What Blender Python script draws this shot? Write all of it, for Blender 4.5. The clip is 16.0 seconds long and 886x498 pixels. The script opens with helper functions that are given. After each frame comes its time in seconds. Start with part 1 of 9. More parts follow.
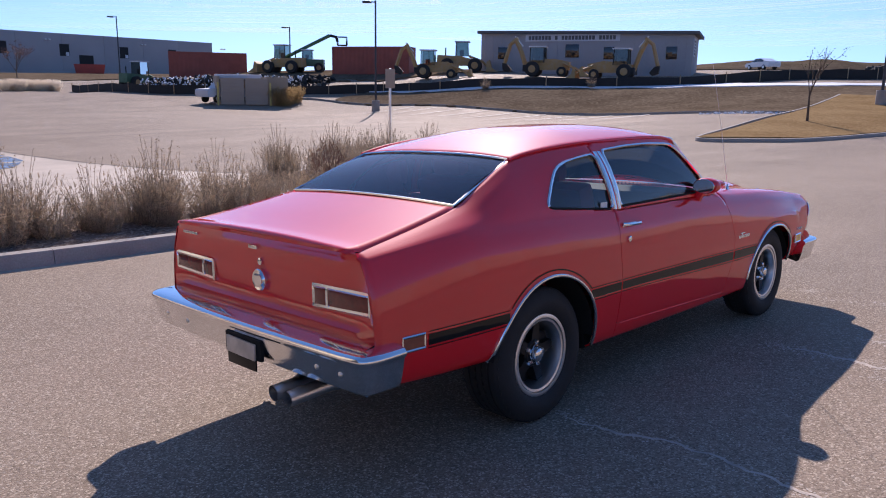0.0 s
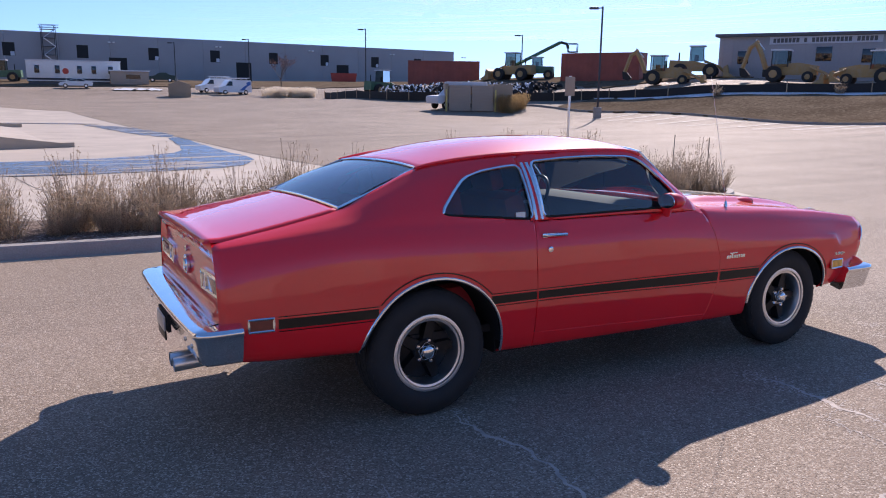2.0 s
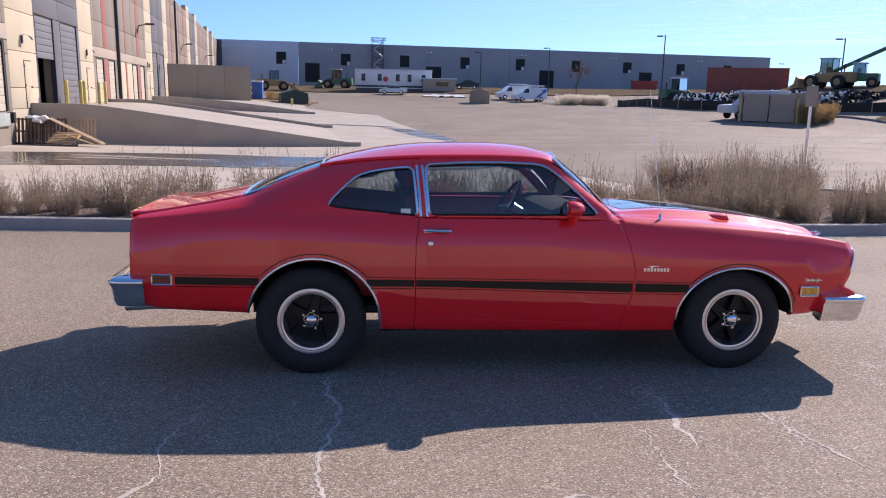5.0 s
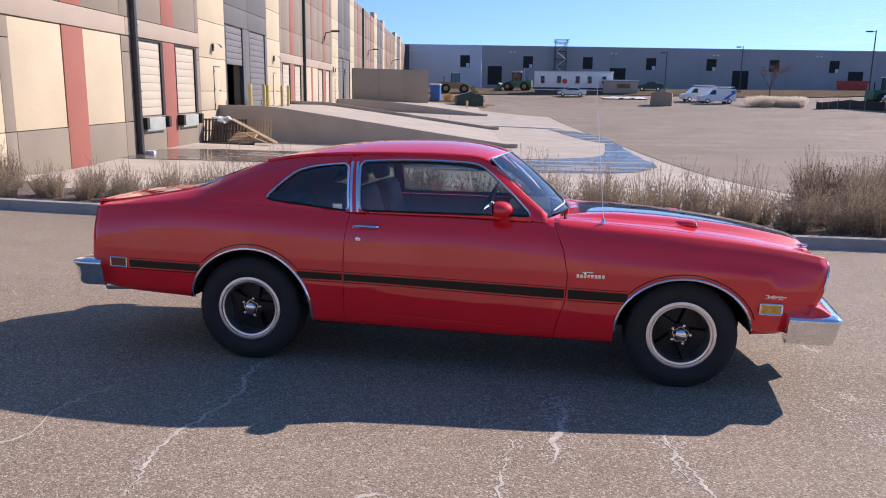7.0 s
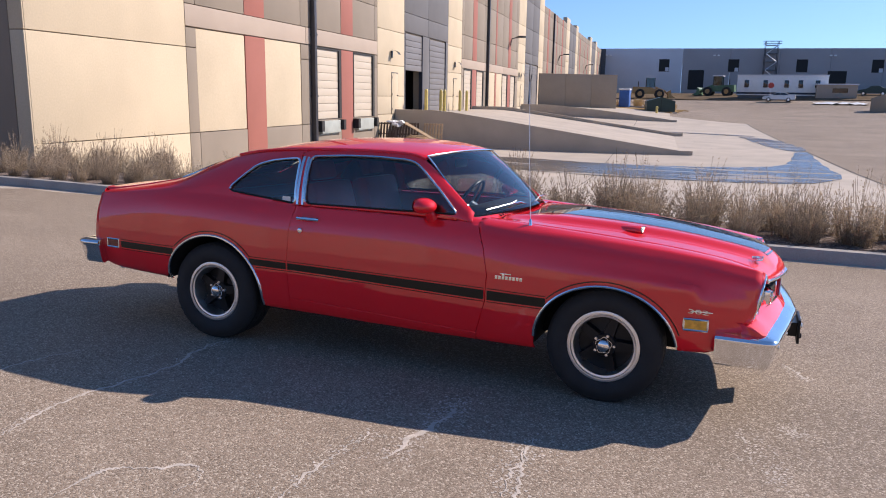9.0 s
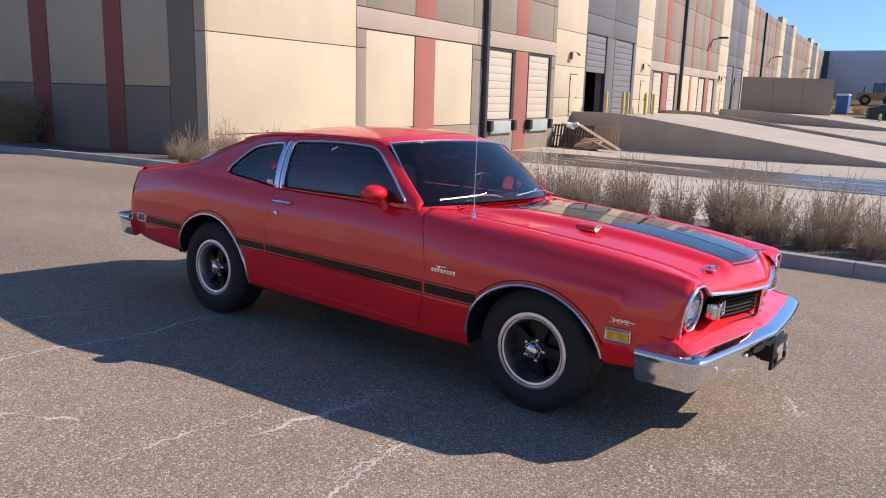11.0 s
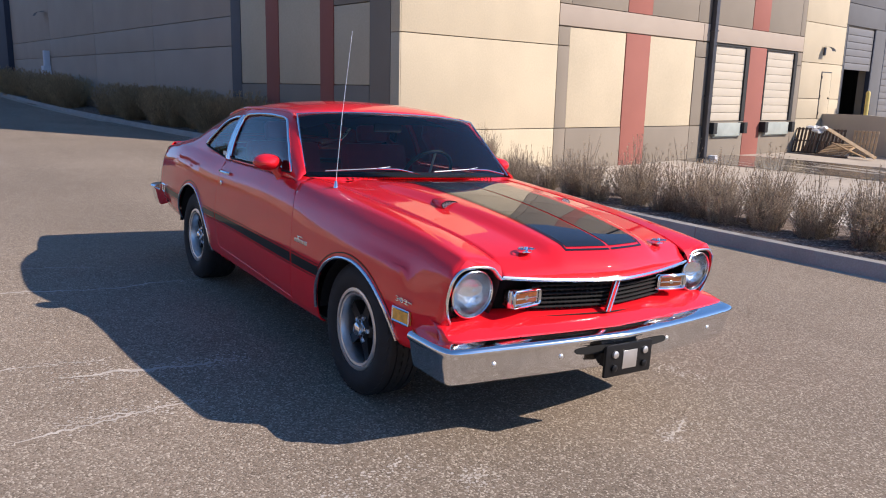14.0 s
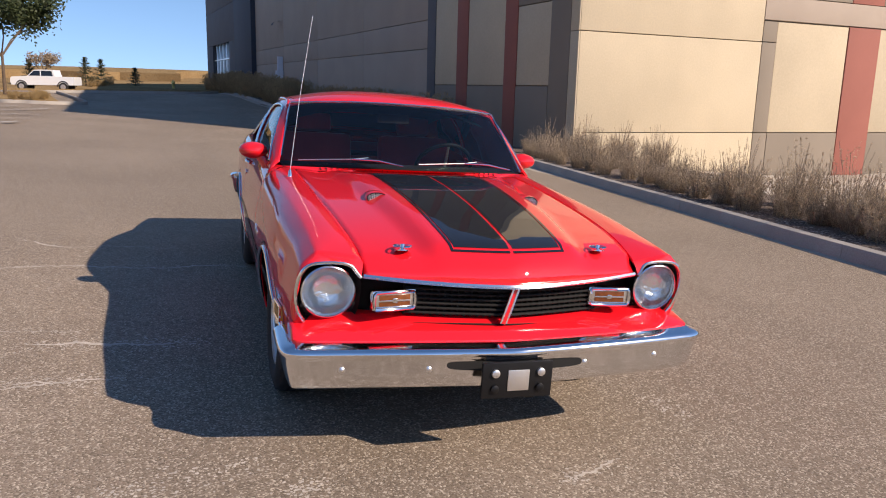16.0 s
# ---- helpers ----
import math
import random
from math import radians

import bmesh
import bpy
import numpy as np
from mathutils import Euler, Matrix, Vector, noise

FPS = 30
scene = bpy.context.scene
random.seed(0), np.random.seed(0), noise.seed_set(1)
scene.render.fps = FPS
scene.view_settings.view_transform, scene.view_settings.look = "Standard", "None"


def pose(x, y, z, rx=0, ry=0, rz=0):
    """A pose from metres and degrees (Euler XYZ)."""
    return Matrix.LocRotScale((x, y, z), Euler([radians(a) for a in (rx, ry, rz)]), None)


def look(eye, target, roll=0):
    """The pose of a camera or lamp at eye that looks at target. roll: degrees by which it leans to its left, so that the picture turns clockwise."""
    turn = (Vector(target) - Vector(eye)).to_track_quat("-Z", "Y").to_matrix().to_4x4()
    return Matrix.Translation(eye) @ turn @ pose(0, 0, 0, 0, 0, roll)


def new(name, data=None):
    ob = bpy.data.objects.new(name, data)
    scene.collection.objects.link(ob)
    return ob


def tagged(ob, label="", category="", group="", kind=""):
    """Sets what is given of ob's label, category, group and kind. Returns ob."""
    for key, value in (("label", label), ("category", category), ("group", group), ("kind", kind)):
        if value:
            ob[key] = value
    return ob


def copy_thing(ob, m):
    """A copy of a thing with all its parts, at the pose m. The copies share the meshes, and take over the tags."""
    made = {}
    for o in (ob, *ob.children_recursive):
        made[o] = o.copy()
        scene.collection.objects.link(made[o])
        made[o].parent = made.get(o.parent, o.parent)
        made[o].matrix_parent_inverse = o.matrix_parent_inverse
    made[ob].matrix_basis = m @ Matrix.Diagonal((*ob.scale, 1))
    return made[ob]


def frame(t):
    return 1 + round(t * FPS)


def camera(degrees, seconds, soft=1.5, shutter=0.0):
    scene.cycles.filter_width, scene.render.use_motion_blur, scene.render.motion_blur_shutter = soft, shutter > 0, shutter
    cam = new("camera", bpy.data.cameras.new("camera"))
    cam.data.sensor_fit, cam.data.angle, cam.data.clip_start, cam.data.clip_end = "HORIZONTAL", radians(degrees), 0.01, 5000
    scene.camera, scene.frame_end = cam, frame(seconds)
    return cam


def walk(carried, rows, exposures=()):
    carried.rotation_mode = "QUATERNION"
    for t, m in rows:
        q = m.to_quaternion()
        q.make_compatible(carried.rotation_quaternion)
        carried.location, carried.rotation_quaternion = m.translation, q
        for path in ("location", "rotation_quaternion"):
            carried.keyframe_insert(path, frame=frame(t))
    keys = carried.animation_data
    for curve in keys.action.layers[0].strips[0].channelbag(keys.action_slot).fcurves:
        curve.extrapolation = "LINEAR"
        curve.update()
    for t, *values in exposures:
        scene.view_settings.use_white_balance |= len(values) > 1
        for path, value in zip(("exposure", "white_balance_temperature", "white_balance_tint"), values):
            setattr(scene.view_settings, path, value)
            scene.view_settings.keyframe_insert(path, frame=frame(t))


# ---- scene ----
cam = camera(60.1, 16.0, soft=1.05)
PATH = [
    (0, (-2.77, -2.882, 1.581), (-1.379, -1.505, 1.171), 0.9),
    (0.5, (-2.518, -3.179, 1.599), (-1.238, -1.697, 1.19), 0.8),
    (1, (-2.225, -3.466, 1.615), (-1.064, -1.889, 1.207), 0.8),
    (1.5, (-1.944, -3.793, 1.631), (-0.907, -2.131, 1.228), 0.8),
    (2, (-1.644, -4.051, 1.638), (-0.73, -2.318, 1.235), 0.8),
    (2.5, (-1.316, -4.32, 1.642), (-0.523, -2.528, 1.24), 0.8),
    (3, (-1.005, -4.545, 1.659), (-0.331, -2.704, 1.26), 0.8),
    (3.5, (-0.67, -4.736, 1.675), (-0.122, -2.854, 1.276), 0.8),
    (4, (-0.334, -4.965, 1.698), (0.089, -3.051, 1.3), 0.8),
    (4.2, (-0.202, -5.038, 1.7), (0.171, -3.114, 1.301), 0.9),
    (6.3, (1.331, -5.269, 1.689), (1.233, -3.312, 1.291), 1.1),
    (6.5, (1.485, -5.26, 1.699), (1.338, -3.306, 1.298), 1.0),
    (7, (1.848, -5.182, 1.696), (1.57, -3.242, 1.295), 1.0),
    (7.5, (2.227, -5.123, 1.693), (1.824, -3.205, 1.295), 0.9),
    (8, (2.609, -5.044, 1.687), (2.08, -3.156, 1.29), 0.9),
    (8.5, (2.969, -4.92, 1.687), (2.327, -3.068, 1.292), 0.9),
    (9, (3.35, -4.802, 1.673), (2.592, -2.994, 1.278), 0.9),
    (9.5, (3.662, -4.618, 1.647), (2.795, -2.86, 1.251), 1.0),
    (9.7, (3.769, -4.524, 1.642), (2.863, -2.786, 1.245), 1.0),
    (11.8, (4.919, -3.622, 1.566), (3.572, -2.199, 1.165), 1.7),
    (12, (5.007, -3.504, 1.552), (3.628, -2.112, 1.15), 1.6),
    (12.5, (5.216, -3.242, 1.533), (3.766, -1.924, 1.131), 1.5),
    (13, (5.449, -2.969, 1.511), (3.926, -1.737, 1.111), 1.5),
    (13.5, (5.603, -2.668, 1.475), (4.024, -1.507, 1.073), 1.5),
    (14, (5.764, -2.366, 1.459), (4.128, -1.287, 1.056), 1.4),
    (14.5, (5.873, -2.024, 1.457), (4.168, -1.06, 1.051), 1.4),
    (15, (5.941, -1.678, 1.436), (4.169, -0.844, 1.03), 1.3),
    (15.5, (6.047, -1.342, 1.42), (4.215, -0.649, 1.015), 1.3),
    (16, (6.08, -1.036, 1.404), (4.207, -0.465, 0.997), 1.4),
]
walk(cam, [(t, look(eye, at, roll)) for t, eye, at, roll in PATH], [(0.0, 0.64, 6550, 27), (2.0, 0.82, 6500, 26), (8.0, 0.82, 6650, 21), (9.5, 0.80, 6800, 20), (14.0, 0.78, 6650, 17), (16.0, 0.66, 7400, 19)])

# ---- daylight: low winter sun over the far side of the car ----
LEAN = Matrix(((1.0, 0.0, 0.0031), (0.0, 0.99909, 0.0428), (-0.0031, -0.0428, 0.99908)))
SUN_DIR = (LEAN @ Vector((1.02, 1.0, 1.0))).normalized()
world = bpy.data.worlds.new("daylight")
scene.world = world
world.use_nodes = True
wn, wl = world.node_tree.nodes, world.node_tree.links
wn.clear()
sky = wn.new("ShaderNodeTexSky")
sky.sky_type = 'NISHITA'
sky.sun_disc = False
sky.sun_elevation = math.asin(SUN_DIR.z)
sky.sun_rotation = math.atan2(SUN_DIR.x, SUN_DIR.y)
sky.altitude = 1500
sky.air_density, sky.dust_density, sky.ozone_density = 1.0, 0.25, 1.6
bg = wn.new("ShaderNodeBackground")
bg.inputs["Strength"].default_value = 0.122
out = wn.new("ShaderNodeOutputWorld")
hue = wn.new("ShaderNodeHueSaturation")
hue.inputs["Saturation"].default_value = 1.2
way_, lift_ = wn.new("ShaderNodeTexCoord"), wn.new("ShaderNodeMapping")
lift_.inputs["Location"].default_value = (0, 0, 0.15)
wl.new(way_.outputs["Generated"], lift_.inputs["Vector"])
wl.new(lift_.outputs[0], sky.inputs["Vector"])
wl.new(sky.outputs[0], hue.inputs["Color"])
wl.new(hue.outputs[0], bg.inputs[0])
wl.new(bg.outputs[0], out.inputs[0])
sun = new("sun", bpy.data.lights.new("sun", 'SUN'))
sun.data.energy = 3.6
sun.data.angle = radians(0.53)
sun.data.color = (1.0, 0.93, 0.82)
sun.matrix_world = look(SUN_DIR * 50, (0, 0, 0))

# ---- small modelling tools ----
def curve(xs, ys):
    """A smooth monotone curve through points."""
    xs, ys = np.array(xs, float), np.array(ys, float)
    h, d = np.diff(xs), np.diff(ys) / np.diff(xs)
    m = np.zeros(len(xs))
    m[0], m[-1] = d[0], d[-1]
    for i in range(1, len(xs) - 1):
        if d[i - 1] * d[i] > 0:
            w1, w2 = 2 * h[i] + h[i - 1], h[i] + 2 * h[i - 1]
            m[i] = (w1 + w2) / (w1 / d[i - 1] + w2 / d[i])
    def at(x):
        x = min(max(x, xs[0]), xs[-1])
        i = min(int(np.searchsorted(xs, x, side="right")) - 1, len(xs) - 2)
        t = (x - xs[i]) / h[i]
        return float((2 * t**3 - 3 * t**2 + 1) * ys[i] + (t**3 - 2 * t**2 + t) * h[i] * m[i]
                     + (3 * t**2 - 2 * t**3) * ys[i + 1] + (t**3 - t**2) * h[i] * m[i + 1])
    return at


def spline(points, n=4, closed=False):
    """Catmull-Rom points through the given ones."""
    pts = [Vector(p) for p in points]
    res, k = [], len(pts)
    for i in range(k if closed else k - 1):
        if closed:
            p0, p1, p2, p3 = (pts[(i + j) % k] for j in (-1, 0, 1, 2))
        else:
            p1, p2 = pts[i], pts[i + 1]
            p0 = pts[i - 1] if i else p1 * 2 - p2
            p3 = pts[i + 2] if i + 2 < k else p2 * 2 - p1
        for j in range(n):
            t = j / n
            res.append(0.5 * ((2 * p1) + (p2 - p0) * t + (2 * p0 - 5 * p1 + 4 * p2 - p3) * t * t + (3 * p1 - p0 - 3 * p2 + p3) * t**3))
    if not closed:
        res.append(pts[-1].copy())
    return res


def grid(bm, rows):
    """Quads over rows of points; returns the faces."""
    vs = [[bm.verts.new(p) for p in row] for row in rows]
    faces = []
    for a, b in zip(vs, vs[1:]):
        for i in range(len(a) - 1):
            faces.append(bm.faces.new((a[i], a[i + 1], b[i + 1], b[i])))
    return faces


def box(bm, x0, x1, y0, y1, z0, z1, bevel=0.0, m=None):
    r = bmesh.ops.create_cube(bm, size=1)
    t = Matrix.Translation(((x0 + x1) / 2, (y0 + y1) / 2, (z0 + z1) / 2)) @ Matrix.Diagonal((x1 - x0, y1 - y0, z1 - z0, 1))
    bmesh.ops.transform(bm, matrix=(m @ t) if m else t, verts=r["verts"])
    if bevel:
        es = list({e for v in r["verts"] for e in v.link_edges})
        bmesh.ops.bevel(bm, geom=es, offset=bevel, segments=2, affect='EDGES', profile=0.6)
    return bm


def tube(bm, path, r, seg=8, closed=False, flat=1.0, caps=True, r_end=None):
    """A round bar along a path; flat squeezes it across its second axis."""
    pts = [Vector(p) for p in path]
    n = len(pts)
    rings, side = [], None
    for i, p in enumerate(pts):
        d = (pts[(i + 1) % n] - pts[i - 1]) if closed else (pts[min(i + 1, n - 1)] - pts[max(i - 1, 0)])
        d.normalize()
        if side is None:
            side = d.cross(Vector((0, 0, 1)))
            if side.length < 0.1:
                side = d.cross(Vector((0, 1, 0)))
        side = (side - d * side.dot(d)).normalized()
        up = d.cross(side)
        rad = r if r_end is None else r + (r_end - r) * i / max(n - 1, 1)
        rings.append([bm.verts.new(p + (side * math.cos(a) + up * math.sin(a) * flat) * rad) for a in (2 * math.pi * k / seg for k in range(seg))])
    pairs = list(zip(rings, rings[1:])) + ([(rings[-1], rings[0])] if closed else [])
    for a, b in pairs:
        for k in range(seg):
            bm.faces.new((a[k], a[(k + 1) % seg], b[(k + 1) % seg], b[k]))
    if caps and not closed:
        bm.faces.new(rings[0][::-1])
        bm.faces.new(rings[-1])
    return bm


def lathe(bm, profile, seg=32, m=None, closed=False):
    """Turns (radius, height) points about the local y axis."""
    rings = []
    for r, h in profile:
        if r < 1e-6:
            v = bm.verts.new((0, h, 0))
            rings.append([v] * seg)
        else:
            rings.append([bm.verts.new((r * math.cos(a), h, r * math.sin(a))) for a in (2 * math.pi * k / seg for k in range(seg))])
    made = {v for ring in rings for v in ring}
    pairs = list(zip(rings, rings[1:])) + ([(rings[-1], rings[0])] if closed else [])
    for a, b in pairs:
        for k in range(seg):
            vs = []
            for v in (a[k], b[k], b[(k + 1) % seg], a[(k + 1) % seg]):
                if v not in vs:
                    vs.append(v)
            if len(vs) > 2:
                bm.faces.new(vs)
    if m:
        bmesh.ops.transform(bm, matrix=m, verts=list(made))
    return bm


def prism(bm, outline, depth, m=None, bevel=0.0):
    """Extrudes an outline of (x, z) points along y."""
    a = [bm.verts.new((x, 0, z)) for x, z in outline]
    b = [bm.verts.new((x, depth, z)) for x, z in outline]
    k = len(a)
    fs = [bm.faces.new(a), bm.faces.new(b[::-1])]
    for i in range(k):
        fs.append(bm.faces.new((a[i], b[i], b[(i + 1) % k], a[(i + 1) % k])))
    bmesh.ops.recalc_face_normals(bm, faces=fs)
    if bevel:
        r = bmesh.ops.bevel(bm, geom=list({e for f in fs for e in f.edges}), offset=bevel, segments=2, affect='EDGES', profile=0.6)
    if m:
        bmesh.ops.transform(bm, matrix=m, verts=a + b if not bevel else list({v for f in bm.faces for v in f.verts}))
    return bm


def mesh_of(name, bm, material, angle=35, normals=True):
    if normals:
        bmesh.ops.recalc_face_normals(bm, faces=bm.faces[:])
    lim = radians(angle)
    for f in bm.faces:
        f.smooth = True
    for e in bm.edges:
        e.smooth = len(e.link_faces) != 2 or e.calc_face_angle(0) < lim
    me = bpy.data.meshes.new(name)
    bm.to_mesh(me)
    bm.free()
    for mt in (material if isinstance(material, (list, tuple)) else [material]):
        me.materials.append(mt)
    return me


def part(name, bm, material, parent=None, label="", angle=35, normals=True):
    ob = new(name, mesh_of(name, bm, material, angle, normals))
    if parent:
        ob.parent = parent
    return tagged(ob, label)


def thing(name, m=None, label="", category="", group="", kind=""):
    ob = new(name)
    ob.empty_display_size = 0.2
    if m:
        ob.matrix_world = m
    return tagged(ob, label, category, group, kind)


def shared(name, me, parent=None, m=None):
    """One more object on an existing mesh."""
    ob = new(name, me)
    if parent:
        ob.parent = parent
    if m:
        ob.matrix_basis = m
    return ob

# ---- materials ----
def material(name, color, rough=0.5, metal=0.0, vary=0.15, scale=3.0, bump=0.0, bump_scale=60.0, grain=0.0, grain_scale=80.0, coat=0.0, spec=0.5, second=None, second_amount=0.5, per_object=0.0, coat_ior=1.5, through_light=0.0, wavy=0.0):
    """A surface with variation at two scales, fine relief and uneven gloss."""
    mt = bpy.data.materials.new(name)
    mt.use_nodes = True
    nd, lk = mt.node_tree.nodes, mt.node_tree.links
    b = nd["Principled BSDF"]
    b.inputs["Roughness"].default_value, b.inputs["Metallic"].default_value = rough, metal
    b.inputs["Specular IOR Level"].default_value = spec
    b.inputs["Coat Weight"].default_value, b.inputs["Coat Roughness"].default_value = coat, 0.015
    b.inputs["Coat IOR"].default_value = coat_ior
    tc = nd.new("ShaderNodeTexCoord")
    big = nd.new("ShaderNodeTexNoise")
    big.inputs["Scale"].default_value, big.inputs["Detail"].default_value = scale, 6
    lk.new(tc.outputs["Object"], big.inputs["Vector"])
    ramp = nd.new("ShaderNodeMapRange")
    ramp.inputs["From Min"].default_value, ramp.inputs["From Max"].default_value = 0.3, 0.7
    lk.new(big.outputs["Fac"], ramp.inputs["Value"])
    mix = nd.new("ShaderNodeMix")
    mix.data_type = 'RGBA'
    c2 = second or tuple(c * (1 - vary) for c in color)
    c1 = tuple(min(1, c * (1 + (0 if second else vary))) for c in color)
    if second:
        c2 = tuple(a + (s - a) * second_amount for a, s in zip(color, second))
    mix.inputs[6].default_value, mix.inputs[7].default_value = (*c1, 1), (*c2, 1)
    lk.new(ramp.outputs[0], mix.inputs[0])
    last = mix.outputs[2]
    if grain:
        g = nd.new("ShaderNodeTexNoise")
        g.inputs["Scale"].default_value, g.inputs["Detail"].default_value = grain_scale, 3
        lk.new(tc.outputs["Object"], g.inputs["Vector"])
        gr = nd.new("ShaderNodeMapRange")
        gr.inputs["From Min"].default_value, gr.inputs["From Max"].default_value = 0.3, 0.7
        gr.inputs["To Min"].default_value, gr.inputs["To Max"].default_value = 1 - grain, 1 + grain
        lk.new(g.outputs["Fac"], gr.inputs["Value"])
        mul = nd.new("ShaderNodeVectorMath")
        mul.operation = 'SCALE'
        lk.new(last, mul.inputs[0])
        lk.new(gr.outputs[0], mul.inputs["Scale"])
        last = mul.outputs[0]
    if per_object:
        oi = nd.new("ShaderNodeObjectInfo")
        orr = nd.new("ShaderNodeMapRange")
        orr.inputs["To Min"].default_value, orr.inputs["To Max"].default_value = 1 - per_object, 1 + per_object
        lk.new(oi.outputs["Random"], orr.inputs["Value"])
        om = nd.new("ShaderNodeVectorMath")
        om.operation = 'SCALE'
        lk.new(last, om.inputs[0])
        lk.new(orr.outputs[0], om.inputs["Scale"])
        last = om.outputs[0]
    lk.new(last, b.inputs["Base Color"])
    if bump:
        bn = nd.new("ShaderNodeTexNoise")
        bn.inputs["Scale"].default_value, bn.inputs["Detail"].default_value = bump_scale, 4
        lk.new(tc.outputs["Object"], bn.inputs["Vector"])
        bp = nd.new("ShaderNodeBump")
        bp.inputs["Strength"].default_value, bp.inputs["Distance"].default_value = bump, 0.01
        lk.new(bn.outputs["Fac"], bp.inputs["Height"])
        lk.new(bp.outputs[0], b.inputs["Normal"])
    if wavy:
        # gentle unevenness of hand-finished panels, seen in the gloss alone
        wn_, wb = nd.new("ShaderNodeTexNoise"), nd.new("ShaderNodeBump")
        wn_.inputs["Scale"].default_value, wn_.inputs["Detail"].default_value = 4.5, 2
        wb.inputs["Strength"].default_value, wb.inputs["Distance"].default_value = wavy, 0.01
        lk.new(tc.outputs["Object"], wn_.inputs["Vector"])
        lk.new(wn_.outputs["Fac"], wb.inputs["Height"])
        lk.new(wb.outputs[0], b.inputs["Coat Normal"])
    if through_light:
        # thin dry leaves let part of the light through
        tl, mx = nd.new("ShaderNodeBsdfTranslucent"), nd.new("ShaderNodeMixShader")
        mx.inputs[0].default_value = through_light
        lk.new(last, tl.inputs[0])
        lk.new(b.outputs[0], mx.inputs[1])
        lk.new(tl.outputs[0], mx.inputs[2])
        lk.new(mx.outputs[0], nd["Material Output"].inputs[0])
    return mt


def glass(name, tint, rough=0.0, ior=1.9, veil=0.0):
    """Thin tinted glass: clear through, with a mirror gloss at its angle."""
    mt = bpy.data.materials.new(name)
    mt.use_nodes = True
    nd, lk = mt.node_tree.nodes, mt.node_tree.links
    nd.clear()
    tr, gl = nd.new("ShaderNodeBsdfTransparent"), nd.new("ShaderNodeBsdfGlossy")
    tr.inputs[0].default_value = (*tint, 1)
    gl.inputs["Roughness"].default_value = rough
    fr = nd.new("ShaderNodeFresnel")
    fr.inputs["IOR"].default_value = ior
    mx, o = nd.new("ShaderNodeMixShader"), nd.new("ShaderNodeOutputMaterial")
    lk.new(fr.outputs[0], mx.inputs[0])
    lk.new(tr.outputs[0], mx.inputs[1])
    lk.new(gl.outputs[0], mx.inputs[2])
    if veil:
        # a thin pale film, put in for the veil of reflected sky
        df, mx2, nz, mr = nd.new("ShaderNodeBsdfDiffuse"), nd.new("ShaderNodeMixShader"), nd.new("ShaderNodeTexNoise"), nd.new("ShaderNodeMapRange")
        df.inputs[0].default_value = (.62, .60, .57, 1)
        nz.inputs["Scale"].default_value = 5
        mr.inputs["From Min"].default_value, mr.inputs["From Max"].default_value = .25, .75
        mr.inputs["To Min"].default_value, mr.inputs["To Max"].default_value = veil * .6, veil * 1.4
        lk.new(nz.outputs[0], mr.inputs[0])
        lk.new(mr.outputs[0], mx2.inputs[0])
        lk.new(mx.outputs[0], mx2.inputs[1])
        lk.new(df.outputs[0], mx2.inputs[2])
        mx = mx2
    lk.new(mx.outputs[0], o.inputs[0])
    return mt


RED = material("red_car_paint", (0.82, 0.012, 0.020), 0.5, 0.0, 0.05, 1.2, coat=1.0, spec=0.05, coat_ior=1.76, wavy=.12)
STRIPE = material("black_stripe_vinyl", (0.012, 0.012, 0.013), 0.5, vary=0.1, coat=1.0, spec=0.05, coat_ior=1.7)
CHROME = material("chrome", (0.82, 0.82, 0.83), 0.07, 1.0, 0.04, 4)
STEEL = material("polished_aluminium", (0.86, 0.85, 0.84), 0.36, 1.0, 0.06, 9, bump=0.03, bump_scale=120)
TRIM = material("bright_trim", (0.84, 0.85, 0.87), 0.18, 1.0, 0.04, 6)
RUBBER = material("tyre_rubber", (0.018, 0.018, 0.019), 0.75, vary=0.2, scale=12, bump=0.15, bump_scale=150)
BLACK = material("satin_black", (0.008, 0.008, 0.009), 0.4, vary=0.2, scale=8, spec=.3)
# near-black of underbody and seals; in slots and recesses it stands in for shade
DEEP_BLACK = material("underbody_and_recess_black", (0.008, 0.008, 0.008), 0.9)
CABIN = material("dark_cabin_trim", (0.02, 0.016, 0.016), 0.7, vary=0.2, bump=0.1)
SEAT = material("red_vinyl_seat", (0.55, 0.04, 0.045), 0.45, vary=0.15, scale=6, bump=0.1, bump_scale=90)
TINT = glass("tinted_car_glass", (0.60, 0.65, 0.65), 0.0, 2.0, .005)
SHIELD = glass("windscreen_glass", (0.74, 0.80, 0.82), 0.0, 1.65, .001)
LENS_RED = material("dark_red_lens", (0.16, 0.012, 0.012), 0.12, vary=0.2, scale=30, coat=0.5)
LENS_AMBER = material("amber_lens", (0.80, 0.38, 0.04), 0.15, vary=0.2, scale=40, coat=0.5)
LENS_CLEAR = glass("headlamp_glass", (0.93, 0.95, 0.95), 0.05, 1.45)
WHITE = material("white_enamel", (0.78, 0.78, 0.76), 0.4, vary=0.06)
LENS_DARK = material("dark_amber_lens", (0.17, 0.048, 0.013), 0.15, vary=0.3, scale=60, coat=0.6)
MIRROR = material("lamp_reflector", (0.96, 0.96, 0.96), 0.22, 1.0, 0.05, 20, bump=0.9, bump_scale=38)
SIDE_STRIPE = material("satin_black_side_stripe", (0.006, 0.006, 0.007), 0.45, vary=0.1, coat=.5, spec=0.1)
PALEPLATE = material("pale_bare_metal", (0.55, 0.52, 0.48), 0.45, 0.4, 0.2, 14, bump=.1, bump_scale=40)
